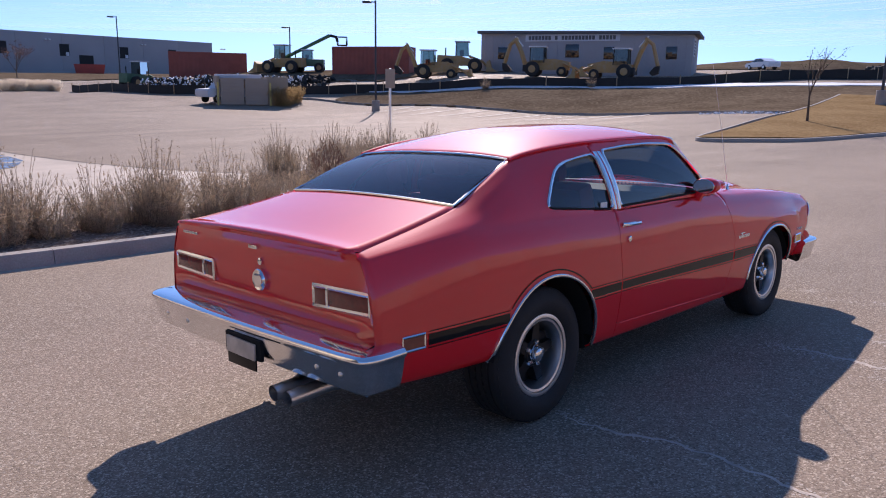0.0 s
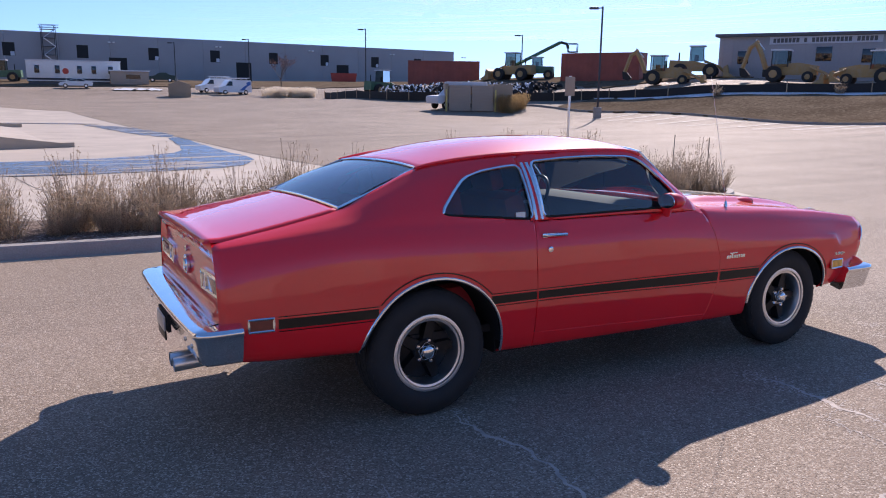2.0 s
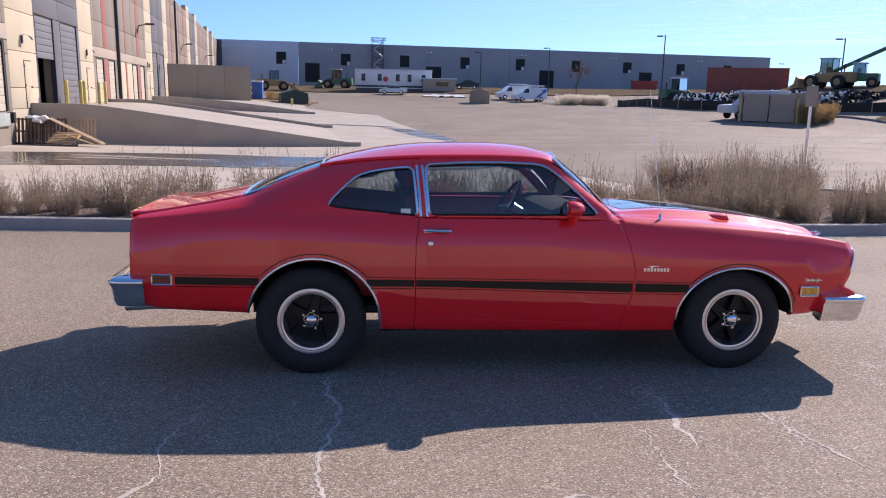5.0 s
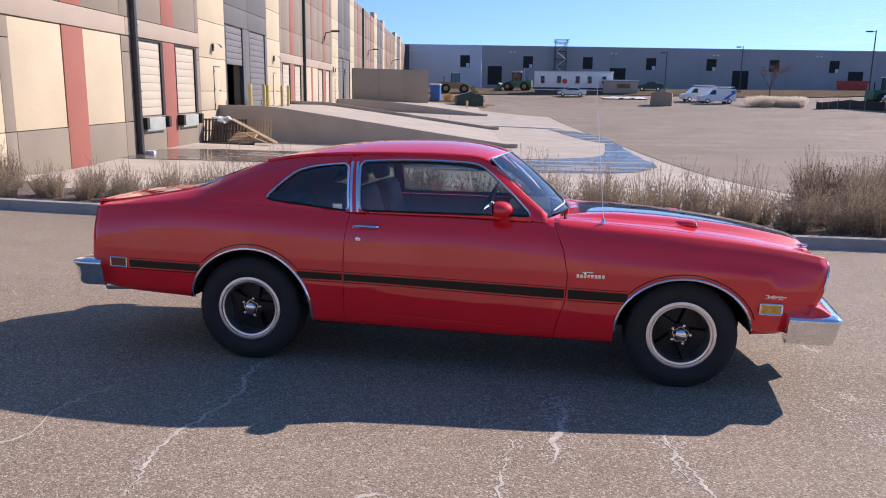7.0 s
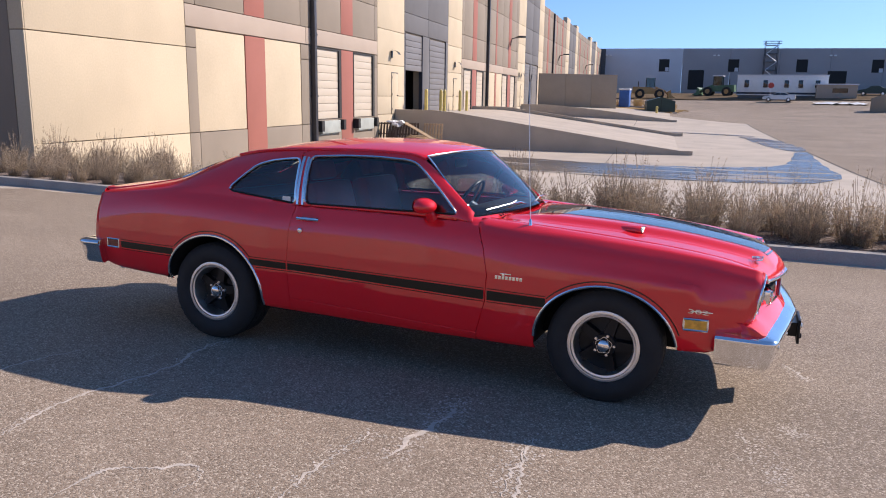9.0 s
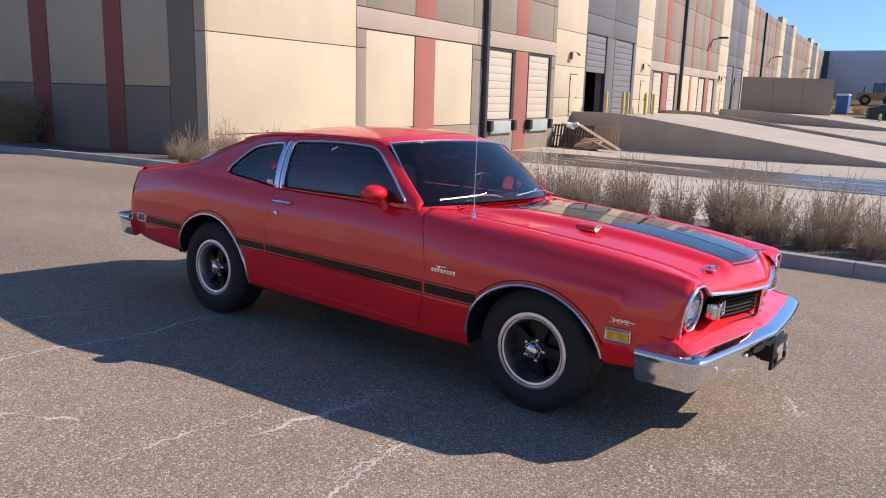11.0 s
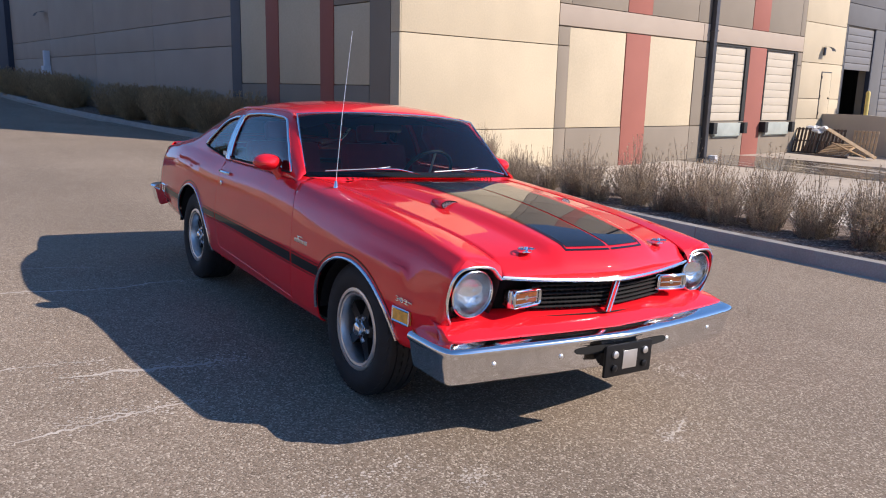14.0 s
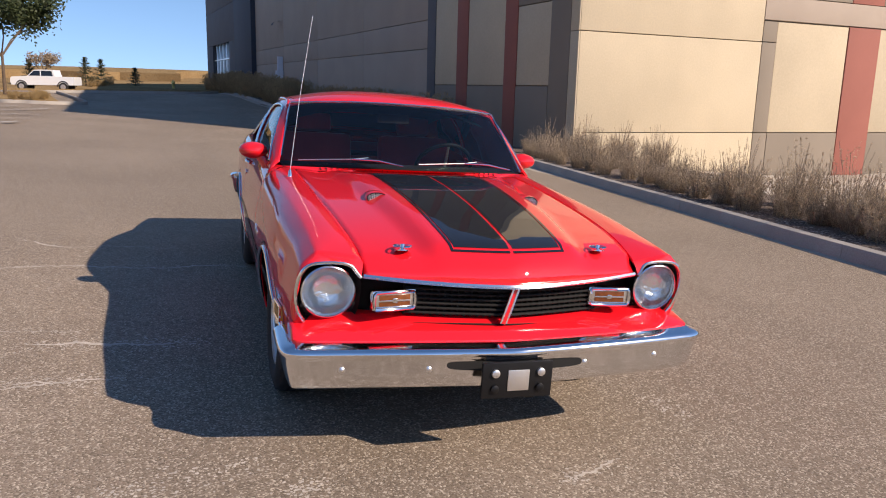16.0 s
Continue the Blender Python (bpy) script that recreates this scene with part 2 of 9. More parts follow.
BUMPER = material("bumper_chrome", (0.84, 0.85, 0.87), 0.11, 1.0, 0.05, 5)


def ground_material(name, dark, light, stone, rough=0.8, pebble=320.0, amount=0.55, patch=0.35, spec=0.0, streak=0.0, glint=0.0):
    """Stony ground: broad patches, a middle mottle and single grains with relief."""
    mt = bpy.data.materials.new(name)
    mt.use_nodes = True
    nd, lk = mt.node_tree.nodes, mt.node_tree.links
    b = nd["Principled BSDF"]
    b.inputs["Roughness"].default_value = rough
    b.inputs["Specular IOR Level"].default_value = spec
    tc = nd.new("ShaderNodeTexCoord")

    def noise_at(scale, detail):
        n = nd.new("ShaderNodeTexNoise")
        n.inputs["Scale"].default_value, n.inputs["Detail"].default_value = scale, detail
        lk.new(tc.outputs["Object"], n.inputs["Vector"])
        r = nd.new("ShaderNodeMapRange")
        r.inputs["From Min"].default_value, r.inputs["From Max"].default_value = 0.35, 0.65
        lk.new(n.outputs["Fac"], r.inputs["Value"])
        return r.outputs[0]

    def mixed(fac, a, c, factor=None):
        m = nd.new("ShaderNodeMix")
        m.data_type = 'RGBA'
        if factor is not None:
            mm = nd.new("ShaderNodeMath")
            mm.operation = 'MULTIPLY'
            mm.inputs[1].default_value = factor
            lk.new(fac, mm.inputs[0])
            fac = mm.outputs[0]
        lk.new(fac, m.inputs[0])
        for k, v in ((6, a), (7, c)):
            if isinstance(v, tuple):
                m.inputs[k].default_value = (*v, 1)
            else:
                lk.new(v, m.inputs[k])
        return m.outputs[2]

    base = mixed(noise_at(0.25, 5), dark, light)
    base = mixed(noise_at(3.5, 6), base, dark, patch)
    if streak:
        # long tracks of traffic and seal coat across the lot
        sm, sn, sr = nd.new("ShaderNodeMapping"), nd.new("ShaderNodeTexNoise"), nd.new("ShaderNodeMapRange")
        sm.inputs["Rotation"].default_value = (0, 0, -.35)
        sm.inputs["Scale"].default_value = (.02, .42, 1)
        sn.inputs["Scale"].default_value, sn.inputs["Detail"].default_value = 1.0, 5
        sr.inputs["From Min"].default_value, sr.inputs["From Max"].default_value = .50, .68
        lk.new(tc.outputs["Object"], sm.inputs["Vector"])
        lk.new(sm.outputs[0], sn.inputs["Vector"])
        lk.new(sn.outputs["Fac"], sr.inputs["Value"])
        base = mixed(sr.outputs[0], base, tuple(c * .6 for c in dark), streak)
    vor = nd.new("ShaderNodeTexVoronoi")
    vor.inputs["Scale"].default_value = pebble / 2.2
    lk.new(tc.outputs["Object"], vor.inputs["Vector"])
    bw = nd.new("ShaderNodeSeparateColor")
    lk.new(vor.outputs["Color"], bw.inputs[0])
    rr = nd.new("ShaderNodeMapRange")
    rr.inputs["From Min"].default_value, rr.inputs["From Max"].default_value = 0.62, 1.0
    lk.new(bw.outputs[0], rr.inputs["Value"])
    base = mixed(rr.outputs[0], base, stone, amount)
    rd = nd.new("ShaderNodeMapRange")
    rd.inputs["From Min"].default_value, rd.inputs["From Max"].default_value = 0.55, 1.0
    lk.new(bw.outputs[1], rd.inputs["Value"])
    base = mixed(rd.outputs[0], base, tuple(c * .35 for c in dark), amount)
    lk.new(base, b.inputs["Base Color"])
    if glint:
        # a few smooth grains that catch the sun
        gm = nd.new("ShaderNodeMapRange")
        gm.inputs["From Min"].default_value, gm.inputs["From Max"].default_value = .88, 1.0
        gm.inputs["To Min"].default_value, gm.inputs["To Max"].default_value = rough, rough - glint
        lk.new(bw.outputs[2], gm.inputs["Value"])
        lk.new(gm.outputs[0], b.inputs["Roughness"])
    bp = nd.new("ShaderNodeBump")
    bp.inputs["Strength"].default_value, bp.inputs["Distance"].default_value = 0.45, 0.004
    lk.new(vor.outputs["Distance"], bp.inputs["Height"])
    bp.invert = True
    lk.new(bp.outputs[0], b.inputs["Normal"])
    return mt


ASPHALT = ground_material("worn_asphalt", (0.220, 0.172, 0.130), (0.315, 0.248, 0.188), (0.74, 0.64, 0.52), rough=.80, pebble=300, amount=.60, spec=.12, streak=.5, glint=.45)
GRAVEL = ground_material("brown_gravel_mulch", (0.13, 0.10, 0.085), (0.22, 0.17, 0.14), (0.42, 0.36, 0.31), pebble=90, amount=.8)
DIRT = ground_material("bare_dirt", (0.125, 0.093, 0.064), (0.195, 0.15, 0.105), (0.30, 0.25, 0.17), pebble=12, amount=.4)
DRYGRASS = ground_material("dry_turf", (0.26, 0.17, 0.085), (0.36, 0.25, 0.13), (0.46, 0.35, 0.20), pebble=30, amount=.5)
CONC = material("concrete", (0.44, 0.38, 0.31), 0.8, vary=0.12, scale=0.6, grain=0.06, grain_scale=25, bump=.15, bump_scale=40)
KERB = material("kerb_concrete", (0.34, 0.31, 0.28), 0.85, vary=0.12, scale=2.0, grain=0.10, grain_scale=60, bump=.3, bump_scale=60)
GUTTER = material("gutter_concrete", (0.42, 0.36, 0.29), 0.85, vary=0.12, scale=2.0, grain=0.08, grain_scale=50, bump=.2, bump_scale=60)
SNOW = material("old_snow", (0.72, 0.76, 0.82), 0.7, vary=0.06, scale=1.0, bump=.4, bump_scale=6)
CHALK = material("chalky_crack_filler", (0.50, 0.44, 0.38), 0.9, vary=0.25, scale=9, bump=.3, bump_scale=90)
PAINTW = material("worn_white_line_paint", (0.62, 0.60, 0.56), 0.8, vary=0.15, scale=6)
CREAM = material("cream_concrete_wall", (0.52, 0.435, 0.305), 0.85, vary=0.07, scale=0.5, grain=0.05, grain_scale=22, bump=.06, bump_scale=50)
TAUPE = material("taupe_concrete_wall", (0.24, 0.20, 0.155), 0.85, vary=0.06, scale=0.6, grain=0.03, grain_scale=30, bump=.06, bump_scale=50)
JOINT = material("wall_joint_filler", (0.24, 0.20, 0.15), 0.9, vary=0.08, scale=1.0)
BELT = material("pale_taupe_band", (0.40, 0.325, 0.26), 0.85, vary=0.05, scale=0.6, grain=0.03, grain_scale=30)
BRICK = material("brick_red_painted_strip", (0.31, 0.105, 0.078), 0.8, vary=0.06, scale=0.8, grain=0.03, grain_scale=30)
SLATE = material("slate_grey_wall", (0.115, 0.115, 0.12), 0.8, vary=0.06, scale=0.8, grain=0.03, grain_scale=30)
NAVY = material("dark_blue_grey_wall", (0.030, 0.036, 0.055), 0.7, vary=0.08, scale=0.5)
GREYW = material("grey_tilt_up_wall", (0.37, 0.35, 0.35), 0.85, vary=0.06, scale=0.15, grain=0.03, grain_scale=4)
PALEW = material("pale_primed_wall", (0.62, 0.63, 0.66), 0.85, vary=0.05, scale=0.2)
TANW = material("tan_block_wall", (0.36, 0.28, 0.20), 0.85, vary=0.08, scale=0.4, grain=0.05, grain_scale=8)
DOORC = material("cream_sectional_door", (0.53, 0.46, 0.36), 0.55, vary=0.04, scale=1)
LEVELLER = material("pale_green_leveller", (0.36, 0.39, 0.355), 0.6, vary=0.15, scale=1.5)
DOORG = material("grey_sectional_door", (0.17, 0.165, 0.165), 0.55, vary=0.06, scale=1)
SEAL = material("black_dock_rubber", (0.02, 0.02, 0.02), 0.8)
DARKM = material("dark_bronze_metal", (0.055, 0.055, 0.062), 0.45, 0.3)
YELLOWP = material("yellow_bollard_paint", (0.62, 0.49, 0.15), 0.5, vary=0.12, scale=5)
# the tan mixed into the yellow puts the far yard's haze into the paint
CATY = material("hazed_machine_yellow", (0.44, 0.25, 0.075), 0.65, vary=0.2, scale=3, second=(.40, .31, .20), second_amount=.6)
GREENM = material("machine_green", (0.07, 0.16, 0.09), 0.5, vary=0.18, scale=3)
RUST = material("rust_red_container", (0.33, 0.075, 0.05), 0.6, vary=0.15, scale=.8, grain=.06, grain_scale=6)
REDM = material("bright_red_bin", (0.45, 0.05, 0.03), 0.5, vary=0.12, scale=1)
BLUEM = material("blue_plastic", (0.04, 0.14, 0.42), 0.5, vary=0.1, scale=2)
VANW = material("white_van_paint", (0.74, 0.75, 0.76), 0.3, vary=0.03, coat=.6)
DARKGLASS = material("dark_window_glass", (0.012, 0.014, 0.017), 0.06, vary=.1, coat=.5)
GREENBOX = material("dark_green_enamel", (0.020, 0.045, 0.035), 0.45, vary=.12, scale=2)
WOOD = material("pale_pallet_wood", (0.46, 0.33, 0.20), 0.8, vary=.2, scale=4, grain=.12, grain_scale=30, per_object=.2)
WOODD = material("weathered_pallet_wood", (0.11, 0.075, 0.055), 0.85, vary=.2, scale=4, grain=.12, grain_scale=30, per_object=.25)
BARK = material("bark", (0.12, 0.085, 0.06), 0.9, vary=.2, scale=8, bump=.4, bump_scale=30)
LEAF = material("olive_tree_leaf", (0.05, 0.07, 0.026), 0.6, vary=.35, scale=2, through_light=.25)
NEEDLE = material("dark_conifer_needle", (0.15, 0.17, 0.11), 0.7, vary=.3, scale=3, through_light=.3)
STRAW = material("dry_grass_straw", (0.42, 0.33, 0.235), 0.8, vary=.3, scale=3, per_object=.15, through_light=.4)
TWIG = material("grey_brown_twig", (0.235, 0.185, 0.14), 0.85, vary=.25, scale=4, per_object=.15, through_light=.2)
FEATHER = material("pale_plume_grass", (0.82, 0.74, 0.62), 0.85, vary=.2, scale=3, through_light=.5)
GOLD = material("golden_dry_grass", (0.44, 0.31, 0.15), 0.85, vary=.25, scale=3, through_light=.4)
HEDGEB = material("tawny_hedge_blade", (0.42, 0.30, 0.17), 0.85, vary=.3, scale=3, per_object=.2, through_light=.35)
RUSSET = material("russet_shrub_leaf", (0.22, 0.10, 0.07), 0.8, vary=.25, scale=4)


def wet_material():
    """Concrete under a broken film of water: dry streaks and mirror-like wet patches."""
    mt = bpy.data.materials.new("shallow_water")
    mt.use_nodes = True
    nd, lk = mt.node_tree.nodes, mt.node_tree.links
    b = nd["Principled BSDF"]
    tc, mp, nz, rg = nd.new("ShaderNodeTexCoord"), nd.new("ShaderNodeMapping"), nd.new("ShaderNodeTexNoise"), nd.new("ShaderNodeMapRange")
    mp.inputs["Scale"].default_value = (0.16, 1.1, 1)
    nz.inputs["Scale"].default_value, nz.inputs["Detail"].default_value = 1.0, 6
    rg.inputs["From Min"].default_value, rg.inputs["From Max"].default_value = 0.36, 0.44
    lk.new(tc.outputs["Object"], mp.inputs["Vector"])
    lk.new(mp.outputs[0], nz.inputs["Vector"])
    lk.new(nz.outputs["Fac"], rg.inputs["Value"])
    mx = nd.new("ShaderNodeMix")
    mx.data_type = 'RGBA'
    mx.inputs[6].default_value, mx.inputs[7].default_value = (0.36, 0.31, 0.25, 1), (0.13, 0.115, 0.10, 1)
    lk.new(rg.outputs[0], mx.inputs[0])
    lk.new(mx.outputs[2], b.inputs["Base Color"])
    for name, dry, wet in (("Roughness", 0.8, 0.06), ("Specular IOR Level", 0.1, 1.0)):
        m2 = nd.new("ShaderNodeMapRange")
        m2.inputs["To Min"].default_value, m2.inputs["To Max"].default_value = dry, wet
        lk.new(rg.outputs[0], m2.inputs["Value"])
        lk.new(m2.outputs[0], b.inputs[name])
    b.inputs["IOR"].default_value = 1.8
    # small ripples of the wind
    rn, rb = nd.new("ShaderNodeTexNoise"), nd.new("ShaderNodeBump")
    rn.inputs["Scale"].default_value, rn.inputs["Detail"].default_value = 3.0, 3
    rb.inputs["Strength"].default_value, rb.inputs["Distance"].default_value = .22, .10
    lk.new(tc.outputs["Object"], rn.inputs["Vector"])
    lk.new(rn.outputs["Fac"], rb.inputs["Height"])
    lk.new(rb.outputs[0], b.inputs["Normal"])
    return mt


WATER = wet_material()

# ---- terrain: a plane that falls gently away under the car, a flat truck court, a bank beyond the car park ----
KNOTS = [(-15, -15, .69), (0, -15, .64), (15, -15, .60), (-10, 3, -.10), (10, 3, -.16), (0, 9, -.385), (-11, 8, -.31), (12, 10, -.465), (30, -20, .76),
         (-13.4, 14.5, -.90), (-14.5, 23.5, -.95), (-17, 45, -1.0), (-8.6, 27.4, -1.15), (0, 37, -1.16), (5.9, 27, -1.15), (-2.7, 54, -1.08), (7.5, 19, -.95),
         (-6.5, 77, -.65), (-8, 104, .0), (-20, 88, .55), (-12, 96, .45), (27, 12.5, -.40), (40, 8, -.25), (46, 32, -.28), (45, 58, -.30), (36, 64, -.33), (22, 40, -.85),
         (42.4, 104, .55), (24.8, 118, .72), (32, 111, .52), (54, 58, 1.60), (55, 48, 1.75), (68, 30, 2.40), (62, 55, 3.10), (72, 50, 3.25), (79, 40, 3.40), (98, 38, 4.5), (58, 78, 3.1),
         (50, 93, 2.7), (37, 80, .75), (-2, 135, 1.75), (12, 134, 2.0), (20, 143, 2.6), (58, 160, 3.3), (-28, 149, 2.0), (28, 190, 3.2), (115, 212, 4.6), (40, 12, .05), (56, 13, .9),
         (-30, 4, -.10), (-45, 0, .35), (-37, -9, .30), (-57, -12, .60), (-53, -3, .65), (-84, -8, .75), (-70, -12, .48), (-77.5, -16.1, .33), (-92, -14, .9), (-72, -20, .45), (-140, -20, 2.6), (-140, 30, 2.4), (60, 0, .8), (20, 60, -.75), (10, 90, -.45)]
KX = np.array([k[:2] for k in KNOTS], float)


def kernel(d2):
    return np.sqrt(d2 + 64.0)


_A = np.zeros((len(KX) + 1, len(KX) + 1))
_A[:-1, :-1] = kernel(((KX[:, None] - KX[None]) ** 2).sum(-1))
_A[:-1, -1] = _A[-1, :-1] = 1
KW = np.linalg.solve(_A, np.r_[np.array([k[2] for k in KNOTS]), 0])


def soft(a, b, x):
    t = min(1.0, max(0.0, (x - a) / (b - a)))
    return t * t * (3 - 2 * t)


def height(x, y):
    plane = -.0428 * y - .0031 * x
    d = math.hypot(max(abs(x - 1.3) - 6, 0), max(abs(y + 1) - 5, 0))
    w = soft(0.5, 7.0, d)
    if w <= 0:
        return plane
    z = float(kernel(((KX - (x, y)) ** 2).sum(-1)) @ KW[:-1] + KW[-1])
    z = max(-1.25, min(6.0, z))
    far = soft(150, 420, math.hypot(x, y))
    return plane * (1 - w) + w * (z * (1 - far) + 1.6 * far)


def lines(parts):
    res = []
    for a, b, step in parts:
        n = max(1, round((b - a) / step))
        res += [a + (b - a) * i / n for i in range(n)]
    return res + [parts[-1][1]]


bm = bmesh.new()
gx = lines(((-1600, -300, 130), (-300, -120, 20), (-120, -40, 5), (-40, 60, 1.6), (60, 130, 4), (130, 300, 20), (300, 1600, 130)))
gy = lines(((-1600, -200, 140), (-200, -40, 20), (-40, -12, 4), (-12, 60, 1.6), (60, 130, 4), (130, 260, 10), (260, 1600, 134)))
grid(bm, [[(x, y, height(x, y)) for x in gx] for y in gy])
ground = part("ground", bm, ASPHALT, angle=80)
tagged(ground, "worn tan-grey asphalt of a wide business park lot", "ground", "", "structure")


def sheet(name, corners, step, lift, mt, label, category, edge=.0, kind="structure", wob=0.0):
    """A surface laid over the terrain between four corners, with a turned-down edge."""
    a, b, c, d = (Vector((*p, 0)) for p in corners)
    n = max(1, round(max((b - a).length, (c - d).length) / step))
    m = max(1, round(max((d - a).length, (c - b).length) / step))
    rows = []
    rnd = random.Random(name + str(corners[0]))
    for j in range(-1, m + 2):
        row = []
        for i in range(-1, n + 2):
            u, v = min(max(i, 0), n) / n, min(max(j, 0), m) / m
            p = a.lerp(b, u).lerp(d.lerp(c, u), v)
            out = i in (-1, n + 1) or j in (-1, m + 1)
            if wob and (i <= 0 or j <= 0 or i >= n or j >= m):
                p += Vector((math.sin(p.x * .9 + p.y * 1.7), math.cos(p.x * 1.3 - p.y * .8), 0)) * wob
            row.append((p.x, p.y, height(p.x, p.y) + (lift if not out else -edge - .05)))
        rows.append(row)
    bm = bmesh.new()
    grid(bm, rows)
    ob = part(name, bm, mt, angle=40)
    bmesh_up(ob)
    return tagged(ob, label, category, "", kind)


def bmesh_up(ob):
    me = ob.data
    if sum(p.normal.z for p in me.polygons) < 0:
        me.flip_normals()


# building frame: local x out of the truck face, local y along it
WM = Matrix(((.9918, -.1279, 0, -12.6), (.1279, .9918, 0, 8.2), (0, 0, 1, 0), (0, 0, 0, 1)))


def wall_pt(out, s):
    p = WM @ Vector((out, s, 0))
    return (p.x, p.y)


court = sheet("concrete_apron", (wall_pt(.0, 4.5), (8.1, 15.5), (1.2, 78), wall_pt(.0, 88)), 1.6, .022, CONC, "pale concrete truck court with joints", "pavement")
apron = sheet("concrete_apron", ((-12.9, 8.7), (7.5, 7.8), (8.1, 15.4), wall_pt(.0, 4.45)), 1.2, .026, CONC, "pale concrete strip behind the planted island", "pavement")
# joints of the truck court
bm = bmesh.new()
for s in list(np.arange(8, 86, 6.0)):
    w = 19.5 - s * .035
    pts = [wall_pt(.1 + (w - .4) * k / 12, s) for k in range(13)]
    rows = [[(x, y + o, height(x, y) + .026) for x, y in pts] for o in (-.012, .012)]
    grid(bm, rows)
for o in (6.0, 12.0):
    pts = [wall_pt(o, 5 + k * 4) for k in range(20)]
    rows = [[(x + q, y, height(x, y) + .026) for x, y in pts] for q in (-.012, .012)]
    grid(bm, rows)
pts = [(8.1 - 6.9 * k / 40, 15.5 + 62.5 * k / 40) for k in range(41)]
grid(bm, [[(x + q, y, height(x, y) + .03) for x, y in pts] for q in (-.03, .05)])
jt = part("apron_joint", bm, SEAL, court, "dark saw-cut joint lines")
bmesh_up(jt)


def pool(name, pts, lift, label):
    """A shallow puddle that lies on the slab inside a wavy outline."""
    loop_ = [Vector((p.x + .05 * math.sin(i * 1.9), p.y + .07 * math.sin(i * 2.7), 0)) for i, p in enumerate(spline([(x, y, 0) for x, y in pts], 5, closed=True))]
    bm = bmesh.new()
    bm.faces.new([bm.verts.new(p) for p in loop_])
    for axis in (0, 1):
        lo, hi = min(p[axis] for p in loop_), max(p[axis] for p in loop_)
        for k in range(1, int((hi - lo) / .8) + 1):
            at, nrm = Vector(), Vector()
            at[axis], nrm[axis] = lo + k * .8, 1
            bmesh.ops.bisect_plane(bm, geom=bm.verts[:] + bm.edges[:] + bm.faces[:], plane_co=at, plane_no=nrm)
    for v in bm.verts:
        v.co.z = height(v.co.x, v.co.y) + lift
    bmesh.ops.triangulate(bm, faces=[f for f in bm.faces if len(f.verts) > 4])
    ob = part(name, bm, WATER, angle=80)
    bmesh_up(ob)
    return tagged(ob, label, "puddle", "puddles on the truck court", "structure")


pool("puddle", [(-15.2, 21.8), (-9, 23.4), (-5.5, 23.8), (-1.8, 22.9), (1, 22.9), (3.2, 23.2), (4.9, 24.2), (6.0, 27.2), (5.75, 31), (5.5, 36), (5.3, 40.4), (4.7, 40.2), (4.4, 35), (3.9, 31.8), (2.6, 30.4), (0, 29.4), (-3.5, 29.2), (-7, 29.6), (-11, 28.4), (-14.8, 26)], .040, "shallow puddle of meltwater mirroring the sky")
pool("puddle", [(4.9, 41.2), (5.3, 43), (4.8, 47), (3.9, 51.5), (2.4, 55), (1.3, 55.6), (1.8, 53.2), (3.0, 46.5), (4.0, 42.5)], .040, "shallow wet run-off streak on concrete")
pool("puddle", [(-5.1, 59.6), (-1.4, 58.2), (1.8, 56.6), (2.1, 57.4), (-1.3, 59.3)], .040, "thin wet run-off line on concrete")

# ---- planted island with its kerb ----
ISLAND = [(-60.0, .2), (-45.0, 2.0), (-28.0, 3.9), (-20.0, 4.75), (-14.0, 5.35), (-9.0, 5.55), (-4.0, 5.40), (1.0, 5.15), (5.0, 5.30), (8.3, 5.50), (9.9, 6.10), (10.75, 7.2), (11.55, 9.2), (12.15, 10.8), (12.1, 12.6), (11.2, 13.9), (9.4, 14.2), (8.2, 13.4)]


def offset(path, d):
    res = []
    for i, p in enumerate(path):
        t = (path[min(i + 1, len(path) - 1)] - path[max(i - 1, 0)]).normalized()
        res.append(p + Vector((-t.y, t.x, 0)) * d)
    return res


def ribbon(bm, path, section):
    """Sweeps (offset, height) over the terrain along a path."""
    rows = []
    for i, p in enumerate(path):
        t = (path[min(i + 1, len(path) - 1)] - path[max(i - 1, 0)]).normalized()
        n = Vector((-t.y, t.x, 0))
        base = height(p.x, p.y)
        rows.append([(p + n * o).to_3d() + Vector((0, 0, base + z)) for o, z in section])
    return grid(bm, rows)


kerb_line = spline([(x, y, 0) for x, y in ISLAND], 8)
near_line = [p for p in kerb_line if p.x > -13]
step_len = 0
KERB_SEC = [(-.02, -.06), (0, .0), (.012, .12), (.03, .15), (.15, .155), (.165, .14), (.165, -.05)]
kerb = thing("kerb", None, "grey concrete kerb round the planted island", "kerb", "", "structure")
far_bm = bmesh.new()
ribbon(far_bm, [p for p in kerb_line if p.x < -12.6], KERB_SEC)
part("kerb_run", far_bm, KERB, kerb)
chunk = []
for i, p in enumerate(near_line):
    chunk.append(p)
    if (len(chunk) > 1 and sum((b - a).length for a, b in zip(chunk, chunk[1:])) > 2.9) or i == len(near_line) - 1:
        if len(chunk) > 1:
            bm = bmesh.new()
            q = [v.copy() for v in chunk]
            d0 = (q[1] - q[0]).normalized()
            q[0] = q[0] + d0 * .006
            ribbon(bm, q, KERB_SEC)
            bm.verts.ensure_lookup_table()
            k = len(KERB_SEC)
            bm.faces.new(bm.verts[:k])
            bm.faces.new(bm.verts[-k:])
            part("kerb_stone", bm, KERB, kerb)
        chunk = [p]
bm = bmesh.new()
ribbon(bm, kerb_line, [(-.42, -.03), (-.41, .012), (-.2, .006), (.0, .004), (.01, -.03)])
gut = part("gutter", bm, GUTTER)
bmesh_up(gut)
